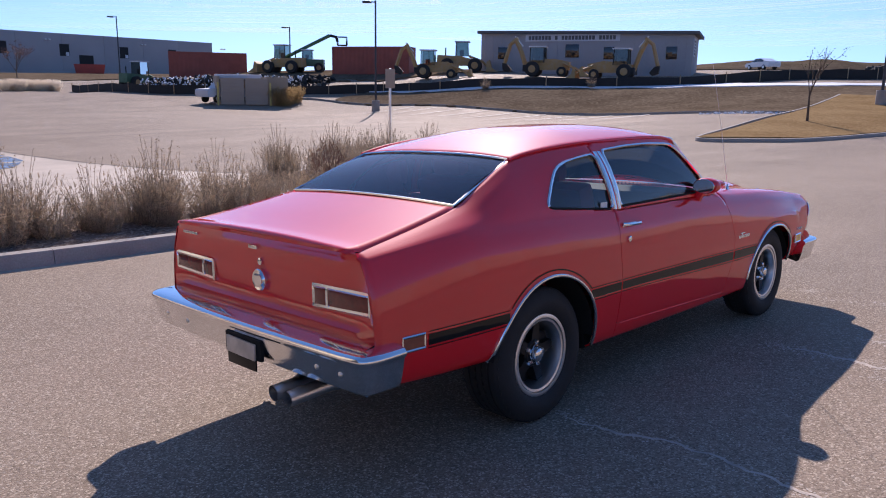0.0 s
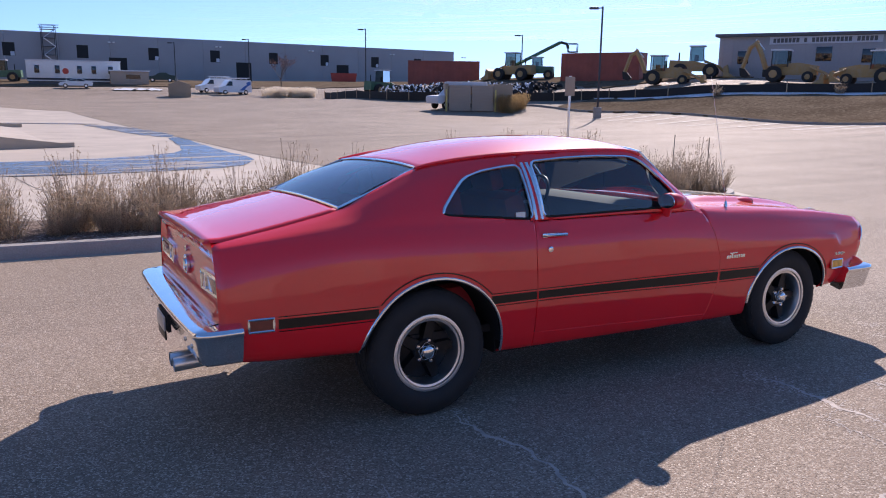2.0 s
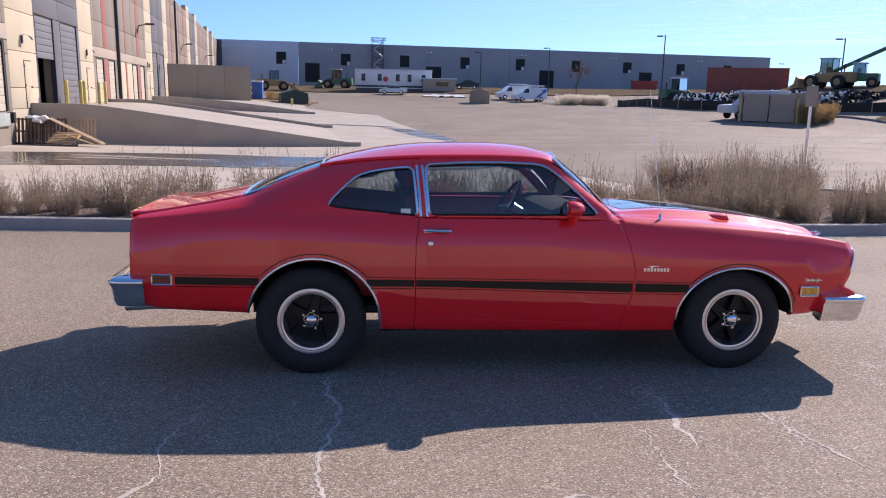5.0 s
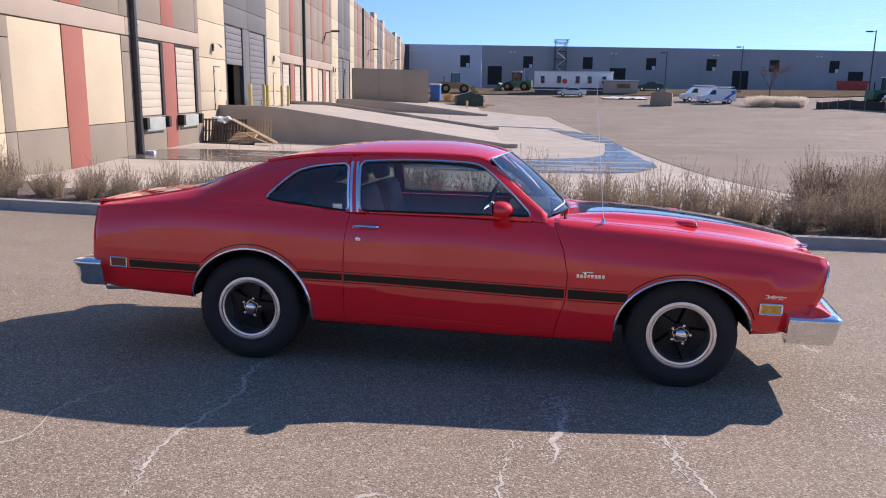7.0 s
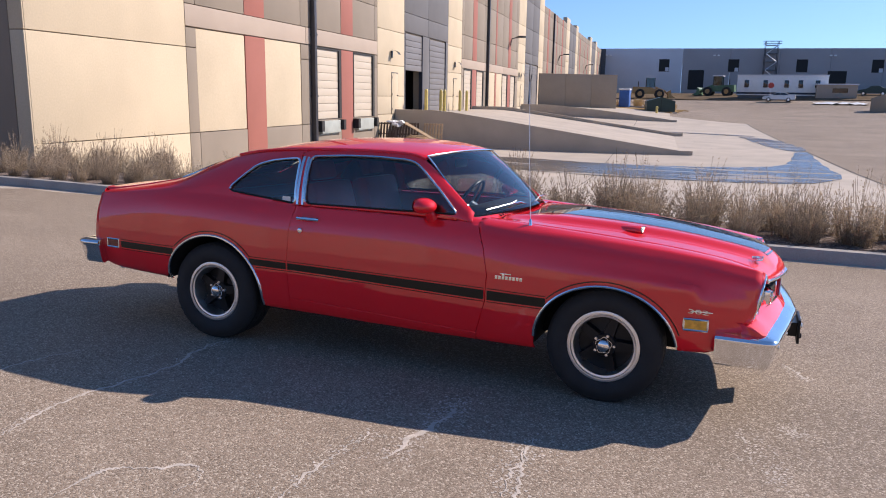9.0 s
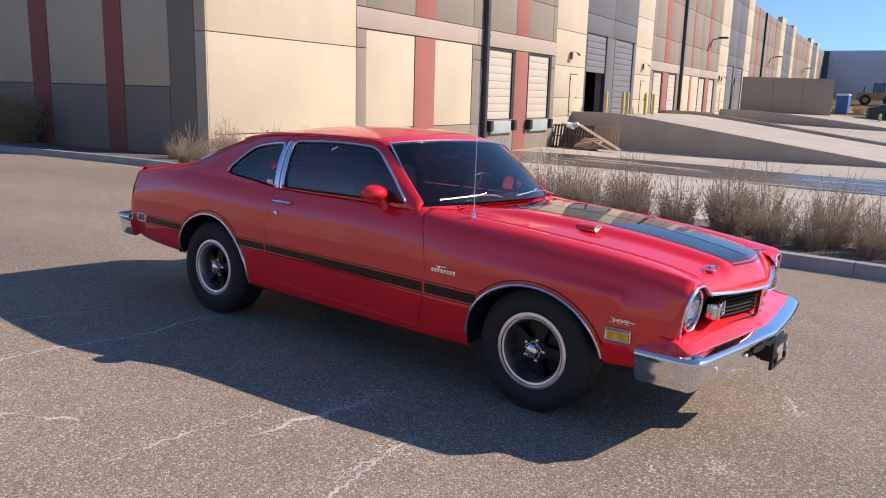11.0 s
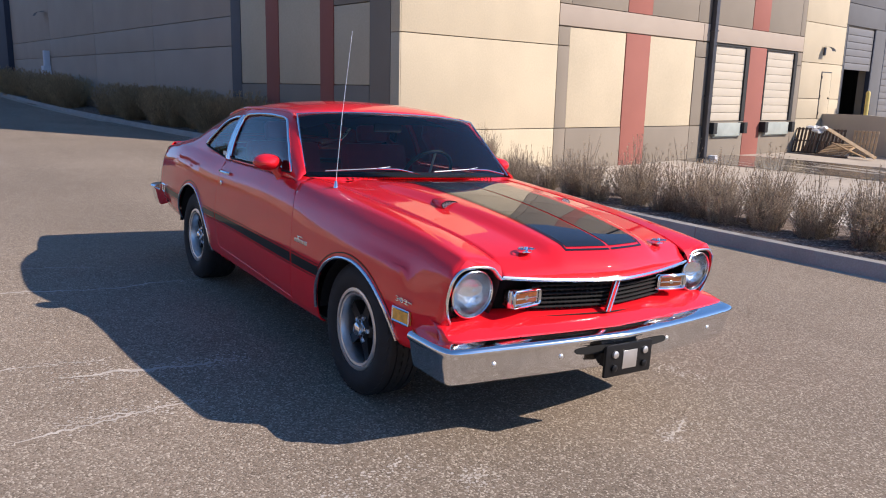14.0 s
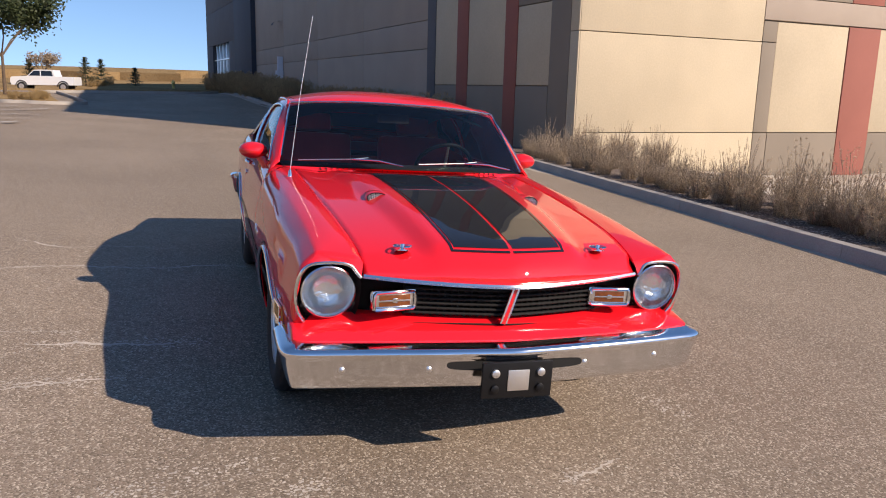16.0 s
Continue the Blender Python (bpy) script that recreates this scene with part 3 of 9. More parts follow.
tagged(gut, "pale concrete gutter along the kerb", "gutter", "", "structure")
# bed
inner = offset(kerb_line, .14)
bed_bm = bmesh.new()
rows = []
for k in range(9):
    row = []
    for p in inner:
        if p.x < -12:
            far_y = p.y + min(6.0, 1.2 + (8.2 + .129 * (p.x + 12.6) - p.y))
        elif p.x < 7:
            far_y = 8.1 + (p.x < -8) * 1.8
        else:
            far_y = 13.9 if p.y < 13.5 else p.y
        y = p.y + max(0, far_y - p.y) * k / 8
        xx = p.x - (.0 if p.y < 6 else (p.x - 8.3) * k / 8)
        row.append((xx, y, height(xx, y) + .10 + .05 * math.sin(math.pi * k / 8) + .012 * noise.noise((xx * 2.1, y * 2.1, 0))))
    rows.append(row)
grid(bed_bm, rows)
bed = part("planting_bed", bed_bm, GRAVEL, angle=80)
bmesh_up(bed)
tagged(bed, "brown gravel mulch bed of the planted island", "planting bed", "", "structure")

# ---- chalky cracks in the asphalt ----
CRACKS = [
    [(.23, -2.6), (.15, -2.33), (.13, -1.93), (.2, -1.5), (.1, -1.0), (.16, -.8)],
    [(.91, -2.9), (.91, -2.7), (.94, -2.6), (1.11, -2.48), (1.24, -2.42), (1.31, -2.53), (1.32, -2.66)],
    [(1.69, -2.55), (1.68, -2.19), (1.7, -1.94), (1.73, -1.72)],
    [(1.92, -1.98), (1.92, -1.68), (1.95, -1.38), (1.94, -1.12)],
    [(2.49, -2.08), (2.46, -1.88), (2.46, -1.67), (2.43, -1.45)],
    [(2.42, -1.58), (2.49, -1.81), (2.53, -2.08), (2.6, -2.25)],
    [(3.38, -.84), (3.46, -1.24), (3.53, -1.47)],
    [(3.55, -.7), (3.64, -.82)],
    [(3.72, .2), (3.66, .3), (3.58, .47)],
    [(3.0, 1.0), (3.1, .98), (3.22, 1.05)],
    [(-.9, -2.6), (-.55, -2.2), (-.6, -1.8), (-.5, -1.4)],
]
cracks = thing("pavement_crack", None, "chalky white filled cracks across the asphalt", "crack", "", "structure")
for c_i, line in enumerate(CRACKS):
    if c_i in (6, 7, 9):
        continue  # faint patches of flakes alone
    pts = spline([(x, y, 0) for x, y in line], 14)
    bm = bmesh.new()
    rnd = random.Random(40 + c_i)
    rows = []
    for i, p in enumerate(pts):
        t = (pts[min(i + 1, len(pts) - 1)] - pts[max(i - 1, 0)]).normalized()
        n = Vector((-t.y, t.x, 0))
        q = p + n * .03 * noise.noise((p.x * 9, p.y * 9, c_i)) + n * rnd.uniform(-.010, .010)
        w = .0035 + .012 * max(0, noise.noise((p.x * 5, p.y * 5, 3 + c_i)) + .35) * (1.5 if c_i in (3, 2) else 1)
        w *= min(1, .25 + 3 * min(i, len(pts) - 1 - i) / len(pts))
        rows.append([(*(q + n * s * w).xy, height(q.x, q.y) + .0016 + (.0008 if s == 0 else 0)) for s in (-1, 0, 1)])
    grid(bm, rows)
    ob = part("crack", bm, CHALK, cracks)
    bmesh_up(ob)

# flakes of chalk crumbled out beside the widest cracks
bm = bmesh.new()
rnd = random.Random(91)
for line, wide, count in ((CRACKS[3], .055, 420), (CRACKS[2], .03, 150), (CRACKS[0], .03, 220), (CRACKS[4], .05, 200), (CRACKS[6], .05, 160), (CRACKS[7], .04, 90), (CRACKS[8], .03, 60), (CRACKS[9], .04, 80)):
    pts = spline([(x, y, 0) for x, y in line], 10)
    for _ in range(count):
        i = rnd.randrange(len(pts) - 1)
        p = pts[i].lerp(pts[i + 1], rnd.random()) + Vector((rnd.gauss(0, wide), rnd.gauss(0, wide), 0))
        r, a0 = rnd.uniform(.0025, .0085), rnd.uniform(0, 6.28)
        z = height(p.x, p.y) + .0012
        bm.faces.new([bm.verts.new((p.x + r * rnd.uniform(.6, 1.3) * math.cos(a0 + k * 1.257), p.y + r * rnd.uniform(.6, 1.3) * math.sin(a0 + k * 1.257), z)) for k in range(5)])
flakes = part("chalk_flake", bm, CHALK, cracks, "crumbled chalky flakes")
bmesh_up(flakes)
tagged(flakes, "crumbled chalky flakes", "", "", "stuff")

# parking lines
lines_thing = thing("parking_line", None, "worn white parking bay lines", "road marking", "", "structure")
for x0, y0, x1, y1 in [(40.5, 50 - k * 3.0, 45.6, 49 - k * 3.0) for k in range(9)] + [(-24.1, -8.0, -27.7, -7.1), (-21.0, -7.3, -21.7, -6.3), (-18.0, -6.6, -18.9, -6.0), (-16.0, -6.2, -17.0, -5.9), (-24.5, -9.5, -29.5, -8.6)]:
    bm = bmesh.new()
    a, b = Vector((x0, y0, 0)), Vector((x1, y1, 0))
    n = (b - a).normalized()
    n = Vector((-n.y, n.x, 0)) * .08
    rows = [[(*(a.lerp(b, k / 5) + n * s).xy, height(*(a.lerp(b, k / 5)).xy) + .06) for k in range(6)] for s in (-1, 1)]
    grid(bm, rows)
    ob = part("line", bm, PAINTW, lines_thing)
    bmesh_up(ob)

# ---- ground covers beyond the lot ----
sheet("dirt_bank", ((46.4, 10), (46.2, 62), (51.5, 62), (76, 10)), 1.6, .14, DIRT, "bare brown dirt bank behind the car park", "dirt", wob=.3)
sheet("snow_strip", ((50.2, 66), (52.5, 50), (54.6, 50), (52.0, 66)), 1.5, .22, SNOW, "strip of old blue-shaded snow along the fence", "snow", kind="structure", wob=.35)
sheet("snow_strip", ((52.5, 50), (62.5, 31), (65.0, 31.5), (54.6, 50)), 1.5, .22, SNOW, "strip of old blue-shaded snow along the fence", "snow", kind="structure", wob=.35)
sheet("snow_strip", ((62.5, 31), (72.5, 16), (75, 17), (65, 31.5)), 1.5, .22, SNOW, "strip of old blue-shaded snow along the fence", "snow", kind="structure", wob=.35)
sheet("machine_yard", ((56, 66), (54, 105), (130, 120), (150, 20)), 3, .14, DIRT, "brown dirt yard where machines stand", "dirt", wob=.5)
sheet("machine_yard", ((37, 86), (38, 98), (54, 104), (55, 70)), 2, .14, DIRT, "brown dirt yard beside the containers", "dirt", wob=.4)
sheet("building_site", ((-32, 132), (66, 128), (120, 200), (-40, 200)), 3, .14, DIRT, "brown dirt building site before the long hall", "dirt", wob=.5)
sheet("berm", ((-24, 84), (-7, 88), (-7, 102), (-26, 104)), 2, .14, DRYGRASS, "dry weedy berm at the end of the court", "verge", wob=.4)
sheet("turf_island", ((27.6, 12.4), (31, 9.2), (62, 5.5), (62, 18)), 1.6, .16, DRYGRASS, "dry yellow turf island with a kerb", "lawn")
bm = bmesh.new()
ribbon(bm, spline([(62, 18.2, 0), (45, 15.7, 0), (33, 13.7, 0), (28.2, 12.7, 0), (27.2, 11.8, 0), (28.2, 10.6, 0), (31, 9.0, 0), (40, 7.9, 0), (62, 5.2, 0)], 8), KERB_SEC)
tagged(part("turf_kerb", bm, KERB), "grey concrete kerb round the dry turf", "kerb", "", "structure")
bm = bmesh.new()
ribbon(bm, spline([(46.3, 12, 0), (46.2, 30, 0), (46.0, 62, 0), (41, 70, 0), (44, 104, 0), (38, 110, 0)], 10), KERB_SEC)
tagged(part("lot_kerb", bm, KERB), "grey concrete kerb at the edge of the lot", "kerb", "", "structure")
sheet("dry_hill", ((-66, -60), (-62, 2), (-260, 30), (-260, -120)), 8, .16, DRYGRASS, "dry yellow prairie beyond the road", "field")
bm = bmesh.new()
ribbon(bm, spline([(-52.5, -12, 0), (-53.2, -9, 0), (-54, -2.5, 0), (-58, -.3, 0)], 6), KERB_SEC)
ribbon(bm, spline([(-46, -14, 0), (-36.2, -11.2, 0), (-35.0, -9.4, 0), (-35.2, -7.9, 0), (-37.5, -7.0, 0), (-50, -10.4, 0)], 8), KERB_SEC)
tagged(part("road_kerb", bm, KERB), "pale concrete kerbs at the entrance drive", "kerb", "", "structure")
sheet("verge", ((-36, -10.9), (-35.6, -8.0), (-49, -11), (-46, -13.6)), 1.5, .13, DRYGRASS, "dry grass island by the parking bays", "lawn")

# ---- thin high cirrus ----
cirrus = bpy.data.materials.new("thin_cirrus")
cirrus.use_nodes = True
cn, cl = cirrus.node_tree.nodes, cirrus.node_tree.links
cn.clear()
ctc, cmap = cn.new("ShaderNodeTexCoord"), cn.new("ShaderNodeMapping")
cmap.inputs["Rotation"].default_value = (0, 0, .5)
cmap.inputs["Scale"].default_value = (.00022, .0012, 1)
cnz = cn.new("ShaderNodeTexNoise")
cnz.inputs["Scale"].default_value, cnz.inputs["Detail"].default_value, cnz.inputs["Distortion"].default_value = 1.0, 4, .7
crg = cn.new("ShaderNodeMapRange")
crg.inputs["From Min"].default_value, crg.inputs["From Max"].default_value, crg.inputs["To Max"].default_value = .47, .86, .6
ctr, cdf, cmx, cout = cn.new("ShaderNodeBsdfTransparent"), cn.new("ShaderNodeBsdfTranslucent"), cn.new("ShaderNodeMixShader"), cn.new("ShaderNodeOutputMaterial")
cdf.inputs[0].default_value = (.9, .9, .9, 1)
cl.new(ctc.outputs["Object"], cmap.inputs["Vector"])
cl.new(cmap.outputs[0], cnz.inputs["Vector"])
cl.new(cnz.outputs["Fac"], crg.inputs["Value"])
csx, cdv, cmr, cmu = cn.new("ShaderNodeSeparateXYZ"), cn.new("ShaderNodeMath"), cn.new("ShaderNodeMapRange"), cn.new("ShaderNodeMath")
cdv.operation, cmu.operation = 'DIVIDE', 'MULTIPLY'
cmr.inputs["From Min"].default_value, cmr.inputs["From Max"].default_value = .02, .6
cl.new(ctc.outputs["Object"], csx.inputs[0])
cl.new(csx.outputs["X"], cdv.inputs[0])
cl.new(csx.outputs["Y"], cdv.inputs[1])
cl.new(cdv.outputs[0], cmr.inputs["Value"])
cl.new(crg.outputs[0], cmu.inputs[0])
cl.new(cmr.outputs[0], cmu.inputs[1])
cl.new(cmu.outputs[0], cmx.inputs[0])
cl.new(ctr.outputs[0], cmx.inputs[1])
cl.new(cdf.outputs[0], cmx.inputs[2])
cl.new(cmx.outputs[0], cout.inputs[0])
bm = bmesh.new()
grid(bm, [[(d * math.sin(a), d * math.cos(a), 260 + 20 * math.sin(d * .004 + a * 5)) for a in np.linspace(.0, 1.5, 30)] for d in np.linspace(1500, 4400, 16)])
tagged(part("cirrus_cloud", bm, cirrus, angle=80, normals=False), "thin white wisps of high cirrus", "cloud", "", "structure")

# ---- long concrete warehouse; local x out of the truck face, y along it ----
warehouse = thing("warehouse", WM, "long cream and taupe concrete warehouse with red strips and dock doors", "building")
TOP = 11.6
END_TOP = 13.7
END = 179.5


def panel(s0, s1, z0, z1, mt, name="wall_panel", proud=0.0, thick=.25, gap=.012, parent=None, label=""):
    bm = bmesh.new()
    box(bm, -thick, proud, s0 + gap, s1 - gap, z0 + gap, z1 - gap, .012)
    return part(name, bm, mt, parent or warehouse, label)


OPEN = (27.75, 31.1, .62, 5.05)
for y0, y1, z0, z1 in ((.02, OPEN[0], -1.6, TOP - .1), (OPEN[0], OPEN[1], OPEN[3], TOP - .1), (OPEN[0], OPEN[1], -1.6, OPEN[2]), (OPEN[1], END, -1.6, TOP - .1)):
    bm = bmesh.new()
    box(bm, -.60, -.10, y0, y1, z0, z1)
    part("wall_core", bm, JOINT, warehouse, "core of the wall behind the joints")
bm = bmesh.new()
box(bm, -71, -.60, .30, END, TOP - .6, TOP - .3)
part("roof_deck", bm, GREYW, warehouse)
bm = bmesh.new()
box(bm, -71, -70.6, .3, END, -.6, TOP - .1)
part("back_wall", bm, TAUPE, warehouse)
bm = bmesh.new()
box(bm, -70.6, -.6, END - .3, END, -.6, TOP - .1)
part("far_end_wall", bm, TAUPE, warehouse)
# assumed room; its dark wall colour stands in for the bay's shade
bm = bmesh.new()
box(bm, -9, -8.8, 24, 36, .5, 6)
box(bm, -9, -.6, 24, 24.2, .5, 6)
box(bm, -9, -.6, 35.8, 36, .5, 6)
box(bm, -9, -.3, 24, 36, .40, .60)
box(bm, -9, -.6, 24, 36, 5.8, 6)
part("bay_interior", bm, SLATE, warehouse, "assumed room behind the open bay, its shade put into dark grey walls")

# cream corner
for z0, z1 in ((-1.4, .37), (.37, 3.0), (3.0, 5.9), (5.9, 8.8), (8.8, TOP)):
    panel(.03, 6.35, z0, z1, CREAM)
panel(.03, 1.3, TOP, END_TOP, CREAM, "parapet_panel", thick=.6)


def dock_door(s0, s1, z0, z1, mt, ribs, plate):
    dr = thing("dock_door", None, "", "")
    dr.parent = warehouse
    tagged(dr, "closed ribbed sectional dock door")
    h = (z1 - z0) / ribs
    for k in range(ribs):
        bm = bmesh.new()
        box(bm, -.095, -.05, s0 + .10, s1 - .10, z0 + k * h + .006, z0 + (k + 1) * h - .006, .008)
        part("door_section", bm, mt, dr)
    bm = bmesh.new()
    box(bm, -.20, .015, s0 + .02, s0 + .10, z0, z1)
    # broad right leg: part seal, part stand-in for the shadow beside the door
    box(bm, -.20, .015, s1 - .10, s1 + .16, z0, z1)
    box(bm, -.20, .015, s0 + .02, s1 + .16, z1, z1 + .07)
    part("door_seal", bm, SEAL, dr, "black rubber dock seal, its right leg broadened for the shadow there")
    if plate:
        bm = bmesh.new()
        box(bm, .0, .16, s0 + .30, s1 - .30, z0 - .62, z0 - .08, .02)
        box(bm, .0, .05, s0 + .34, s1 - .34, z0 - .68, z0 - .60, .01)
        part("dock_leveller", bm, LEVELLER, dr, "pale grey-green dock leveller plate")
    for s in (s0 - .05, s1 - .25):
        bm = bmesh.new()
        box(bm, 0, .30, s, s + .28, z0 - .52, z0 - .06, .02)
        part("dock_bumper", bm, SEAL, dr, "black rubber dock bumper")
    return dr


def upper(a, b, mt, proud=0.0, gap=.012, name="wall_panel"):
    for z0, z1 in ((4.30, 6.0), (6.0, 8.8), (8.8, TOP)):
        panel(a, b, z0, z1, mt, name, proud, gap=gap)


def bay(s, kinds):
    """A taupe bay: base, belt and upper band with panels, doors and red strips by (kind, from, to)."""
    s1 = kinds[-1][2]
    solid = []
    for kind, a, b in kinds:
        if kind == "red":
            panel(a, b, -1.4, 3.60, BRICK, "red_strip", .012, gap=.004)
            upper(a, b, BRICK, .012, .004, "red_strip")
        elif kind == "cream":
            panel(a, b, .37, 3.60, CREAM, proud=-.02)
            panel(a, b, -1.4, .37, TAUPE)
            upper(a, b, TAUPE)
        elif kind == "edge":
            panel(a, b, .37, 3.0, TAUPE)
            panel(a, b, 3.0, 3.60, TAUPE)
            panel(a, b, -1.4, .37, TAUPE)
            upper(a, b, TAUPE)
        elif kind == "dock":
            dock_door(a + .02, b - .18, .55, 3.52, DOORC, 9, True)
            panel(a, b, -1.4, .53, TAUPE)
            upper(a, b, TAUPE)
    a = kinds[0][1]
    n = max(1, round((s1 - a) / 8.5))
    for k in range(n):
        panel(a + (s1 - a) * k / n, a + (s1 - a) * (k + 1) / n, 3.62, 4.30, BELT, "belt_band", .006)


bay(6.35, [("edge", 6.35, 6.92), ("cream", 6.92, 9.90), ("red", 9.90, 11.32), ("cream", 11.32, 14.32), ("edge", 14.32, 15.66), ("dock", 15.66, 18.45), ("red", 18.45, 19.85), ("dock", 19.85, 22.75), ("edge", 22.75, 23.2)])


def man_door(s):
    bm = bmesh.new()
    box(bm, -.06, .03, s, s + 1.0, .60, 2.78, .01)
    d = part("man_door", bm, CREAM, warehouse, "cream steel personnel door")
    bm = bmesh.new()
    box(bm, -.06, .014, s - .05, s + 1.05, .58, 2.83)
    part("door_frame", bm, DARKM, d, "thin dark frame")
    bm = bmesh.new()
    box(bm, .03, .09, s + .82, s + .90, 1.55, 1.62, .01)
    part("door_handle", bm, DARKM, d)
    for z in (.8, 1.6, 2.5):
        bm = bmesh.new()
        box(bm, .025, .045, s - .02, s + .03, z, z + .12)
        part("hinge", bm, DARKM, d)


def wall_lamp(out, s, z, size=1.0):
    lamp = thing("wall_lamp", WM @ Matrix.Translation((out, s, z)), "dark bronze half-round wall lamp", "wall lamp", "wall lamps along the docks")
    bm = bmesh.new()
    box(bm, 0, .05, -.10 * size, .10 * size, -.28 * size, .10 * size, .01)
    part("bracket", bm, DARKM, lamp)
    bm = bmesh.new()
    rows = []
    for k in range(7):
        a = math.pi / 2 * k / 6
        rows.append([(.05 + .42 * size * math.sin(a), y, .14 * size - .24 * size * (1 - math.cos(a))) for y in np.linspace(-.22 * size, .22 * size, 5)])
    grid(bm, rows)
    bmesh.ops.solidify(bm, geom=bm.faces[:], thickness=.03)
    part("hood", bm, DARKM, lamp)


def cream_bit(s0, s1, man=None):
    for z0, z1 in ((-1.4, .60), (.60, 1.55), (1.55, 3.2), (3.2, 5.0), (5.0, 6.9), (6.9, 8.8), (8.8, TOP)):
        panel(s0, s1, z0, z1, CREAM)
    if man:
        man_door(man)
        wall_lamp(.0, (s0 + s1) / 2, 3.85, .95)


def dark_bay(s0, s1, opened):
    mid = [s0 + .15, s0 + 3.6, s0 + 5.0, s0 + 8.9]
    for z0, z1 in ((5.15, 6.2), (6.2, 8.8), (8.8, TOP)):
        panel(s0, (s0 + s1) / 2, z0, z1, SLATE)
        panel((s0 + s1) / 2, s1, z0, z1, SLATE)
    for a, b in ((s0, mid[0]), (mid[1], mid[2]), (mid[3], s1)):
        panel(a, b, -1.4, 5.15, SLATE)
    panel(s0, s1, -1.4, .60, TAUPE)
    for k in (0, 1):
        a, b = mid[2 * k], mid[2 * k + 1]
        dr = thing("bay_door", None)
        dr.parent = warehouse
        tagged(dr, "grey sectional drive-in door, half raised" if opened and k == 0 else "closed grey sectional drive-in door")
        lo = 7 if opened and k == 0 else 0
        for j in range(lo, 13):
            bm = bmesh.new()
            h = 4.45 / 13
            box(bm, -.095, -.05, a + .06, b - .06, .62 + j * h + .01, .62 + (j + 1) * h - .01, .010)
            part("door_section", bm, DOORG, dr)
        bm = bmesh.new()
        box(bm, -.22, .01, b - .10, b + .02, .62, 5.1)
        part("door_jamb", bm, NAVY, dr)
        bm = bmesh.new()
        box(bm, -.22, .01, a - .02, a + .06, .62, 5.1)
        part("door_jamb", bm, NAVY, dr)


cream_bit(23.2, 27.55, 25.4)
dark_bay(27.55, 36.95, True)
cream_bit(36.95, 40.75, 38.5)
for base in (40.75, 81.0, 121.0):
    bay(base, [("edge", base, base + .7), ("dock", base + .7, base + 3.4), ("red", base + 3.4, base + 4.8), ("dock", base + 4.8, base + 7.5), ("edge", base + 7.5, base + 9.2),
               ("cream", base + 9.2, base + 12.0), ("red", base + 12.0, base + 12.6), ("cream", base + 12.6, base + 15.2), ("dock", base + 15.2, base + 17.9), ("red", base + 17.9, base + 19.2), ("dock", base + 19.2, base + 21.9), ("edge", base + 21.9, base + 23.2)])
    cream_bit(base + 23.2, base + 27.4, base + 25 if base < 60 else None)
    if base < 150:
        dark_bay(base + 27.4, base + 36.6, False)
        cream_bit(base + 36.6, base + 40.25)
# stepped parapets over the tall bays and the far run
bay(161.25, [("edge", 161.25, 162.2), ("dock", 162.2, 164.9), ("red", 164.9, 166.2), ("dock", 166.2, 168.9), ("edge", 168.9, 171.0), ("cream", 171.0, 174.0), ("red", 174.0, 174.6), ("cream", 174.6, 177.4), ("edge", 177.4, END)])
for s0, s1, z1, mt in ((23.2, 27.55, 12.9, CREAM), (27.55, 36.95, 12.4, SLATE), (36.95, 40.75, 12.9, CREAM), (40.75, 63.95, 12.4, TAUPE), (63.95, 68.15, 13.3, CREAM), (68.15, 77.35, 12.8, SLATE), (77.35, 81.0, 13.3, CREAM), (81, 104.2, 12.4, TAUPE), (104.2, 108.4, 13.3, CREAM), (108.4, 117.6, 12.8, SLATE), (117.6, 121, 13.3, CREAM), (121, 144.2, 12.5, TAUPE), (144.2, 148.4, 13.4, CREAM), (148.4, 157.6, 12.8, SLATE), (157.6, 161.25, 13.4, CREAM), (161.25, 179.5, 12.6, TAUPE)):
    n = max(1, round((s1 - s0) / 5.8))
    for k in range(n):
        panel(s0 + (s1 - s0) * k / n, s0 + (s1 - s0) * (k + 1) / n, TOP, z1, mt, "parapet_panel", thick=.6)
for s0, s1 in ((44.15, 45.55), (52.75, 53.35), (58.65, 59.95), (84.4, 85.8), (92.9, 93.5), (98.9, 100.2)):
    panel(s0, s1, TOP, 12.42, BRICK, "red_strip", .014, gap=.004)

# downpipes
for s, zt in ((15.36, TOP), (49.3, 12.3), (89.5, 12.3)):
    dp = thing("downpipe", WM @ Matrix.Translation((0, s, 0)), "dark square downpipe on the dock wall", "downpipe", "downpipes on the warehouse")
    bm = bmesh.new()
    box(bm, .02, .22, -.16, .06, -.88, zt, .02)
    part("pipe", bm, DARKM, dp)
    bm = bmesh.new()
    box(bm, .03, .50, -.16, .10, -1.0, -.78, .02, Matrix.Rotation(.25, 4, 'Y'))
    part("shoe", bm, DARKM, dp)
    for z in (1.5, 4.0, 6.5):
        bm = bmesh.new()
        box(bm, .0, .235, -.19, .09, z, z + .06)
        part("strap", bm, DARKM, dp)
bm = bmesh.new()
box(bm, .2, .55, 15.5, 15.75, -1.12, -.80, .05, WM)
tagged(part("splash_block", bm, PALEW), "small pale lump at the downpipe foot", "splash block")
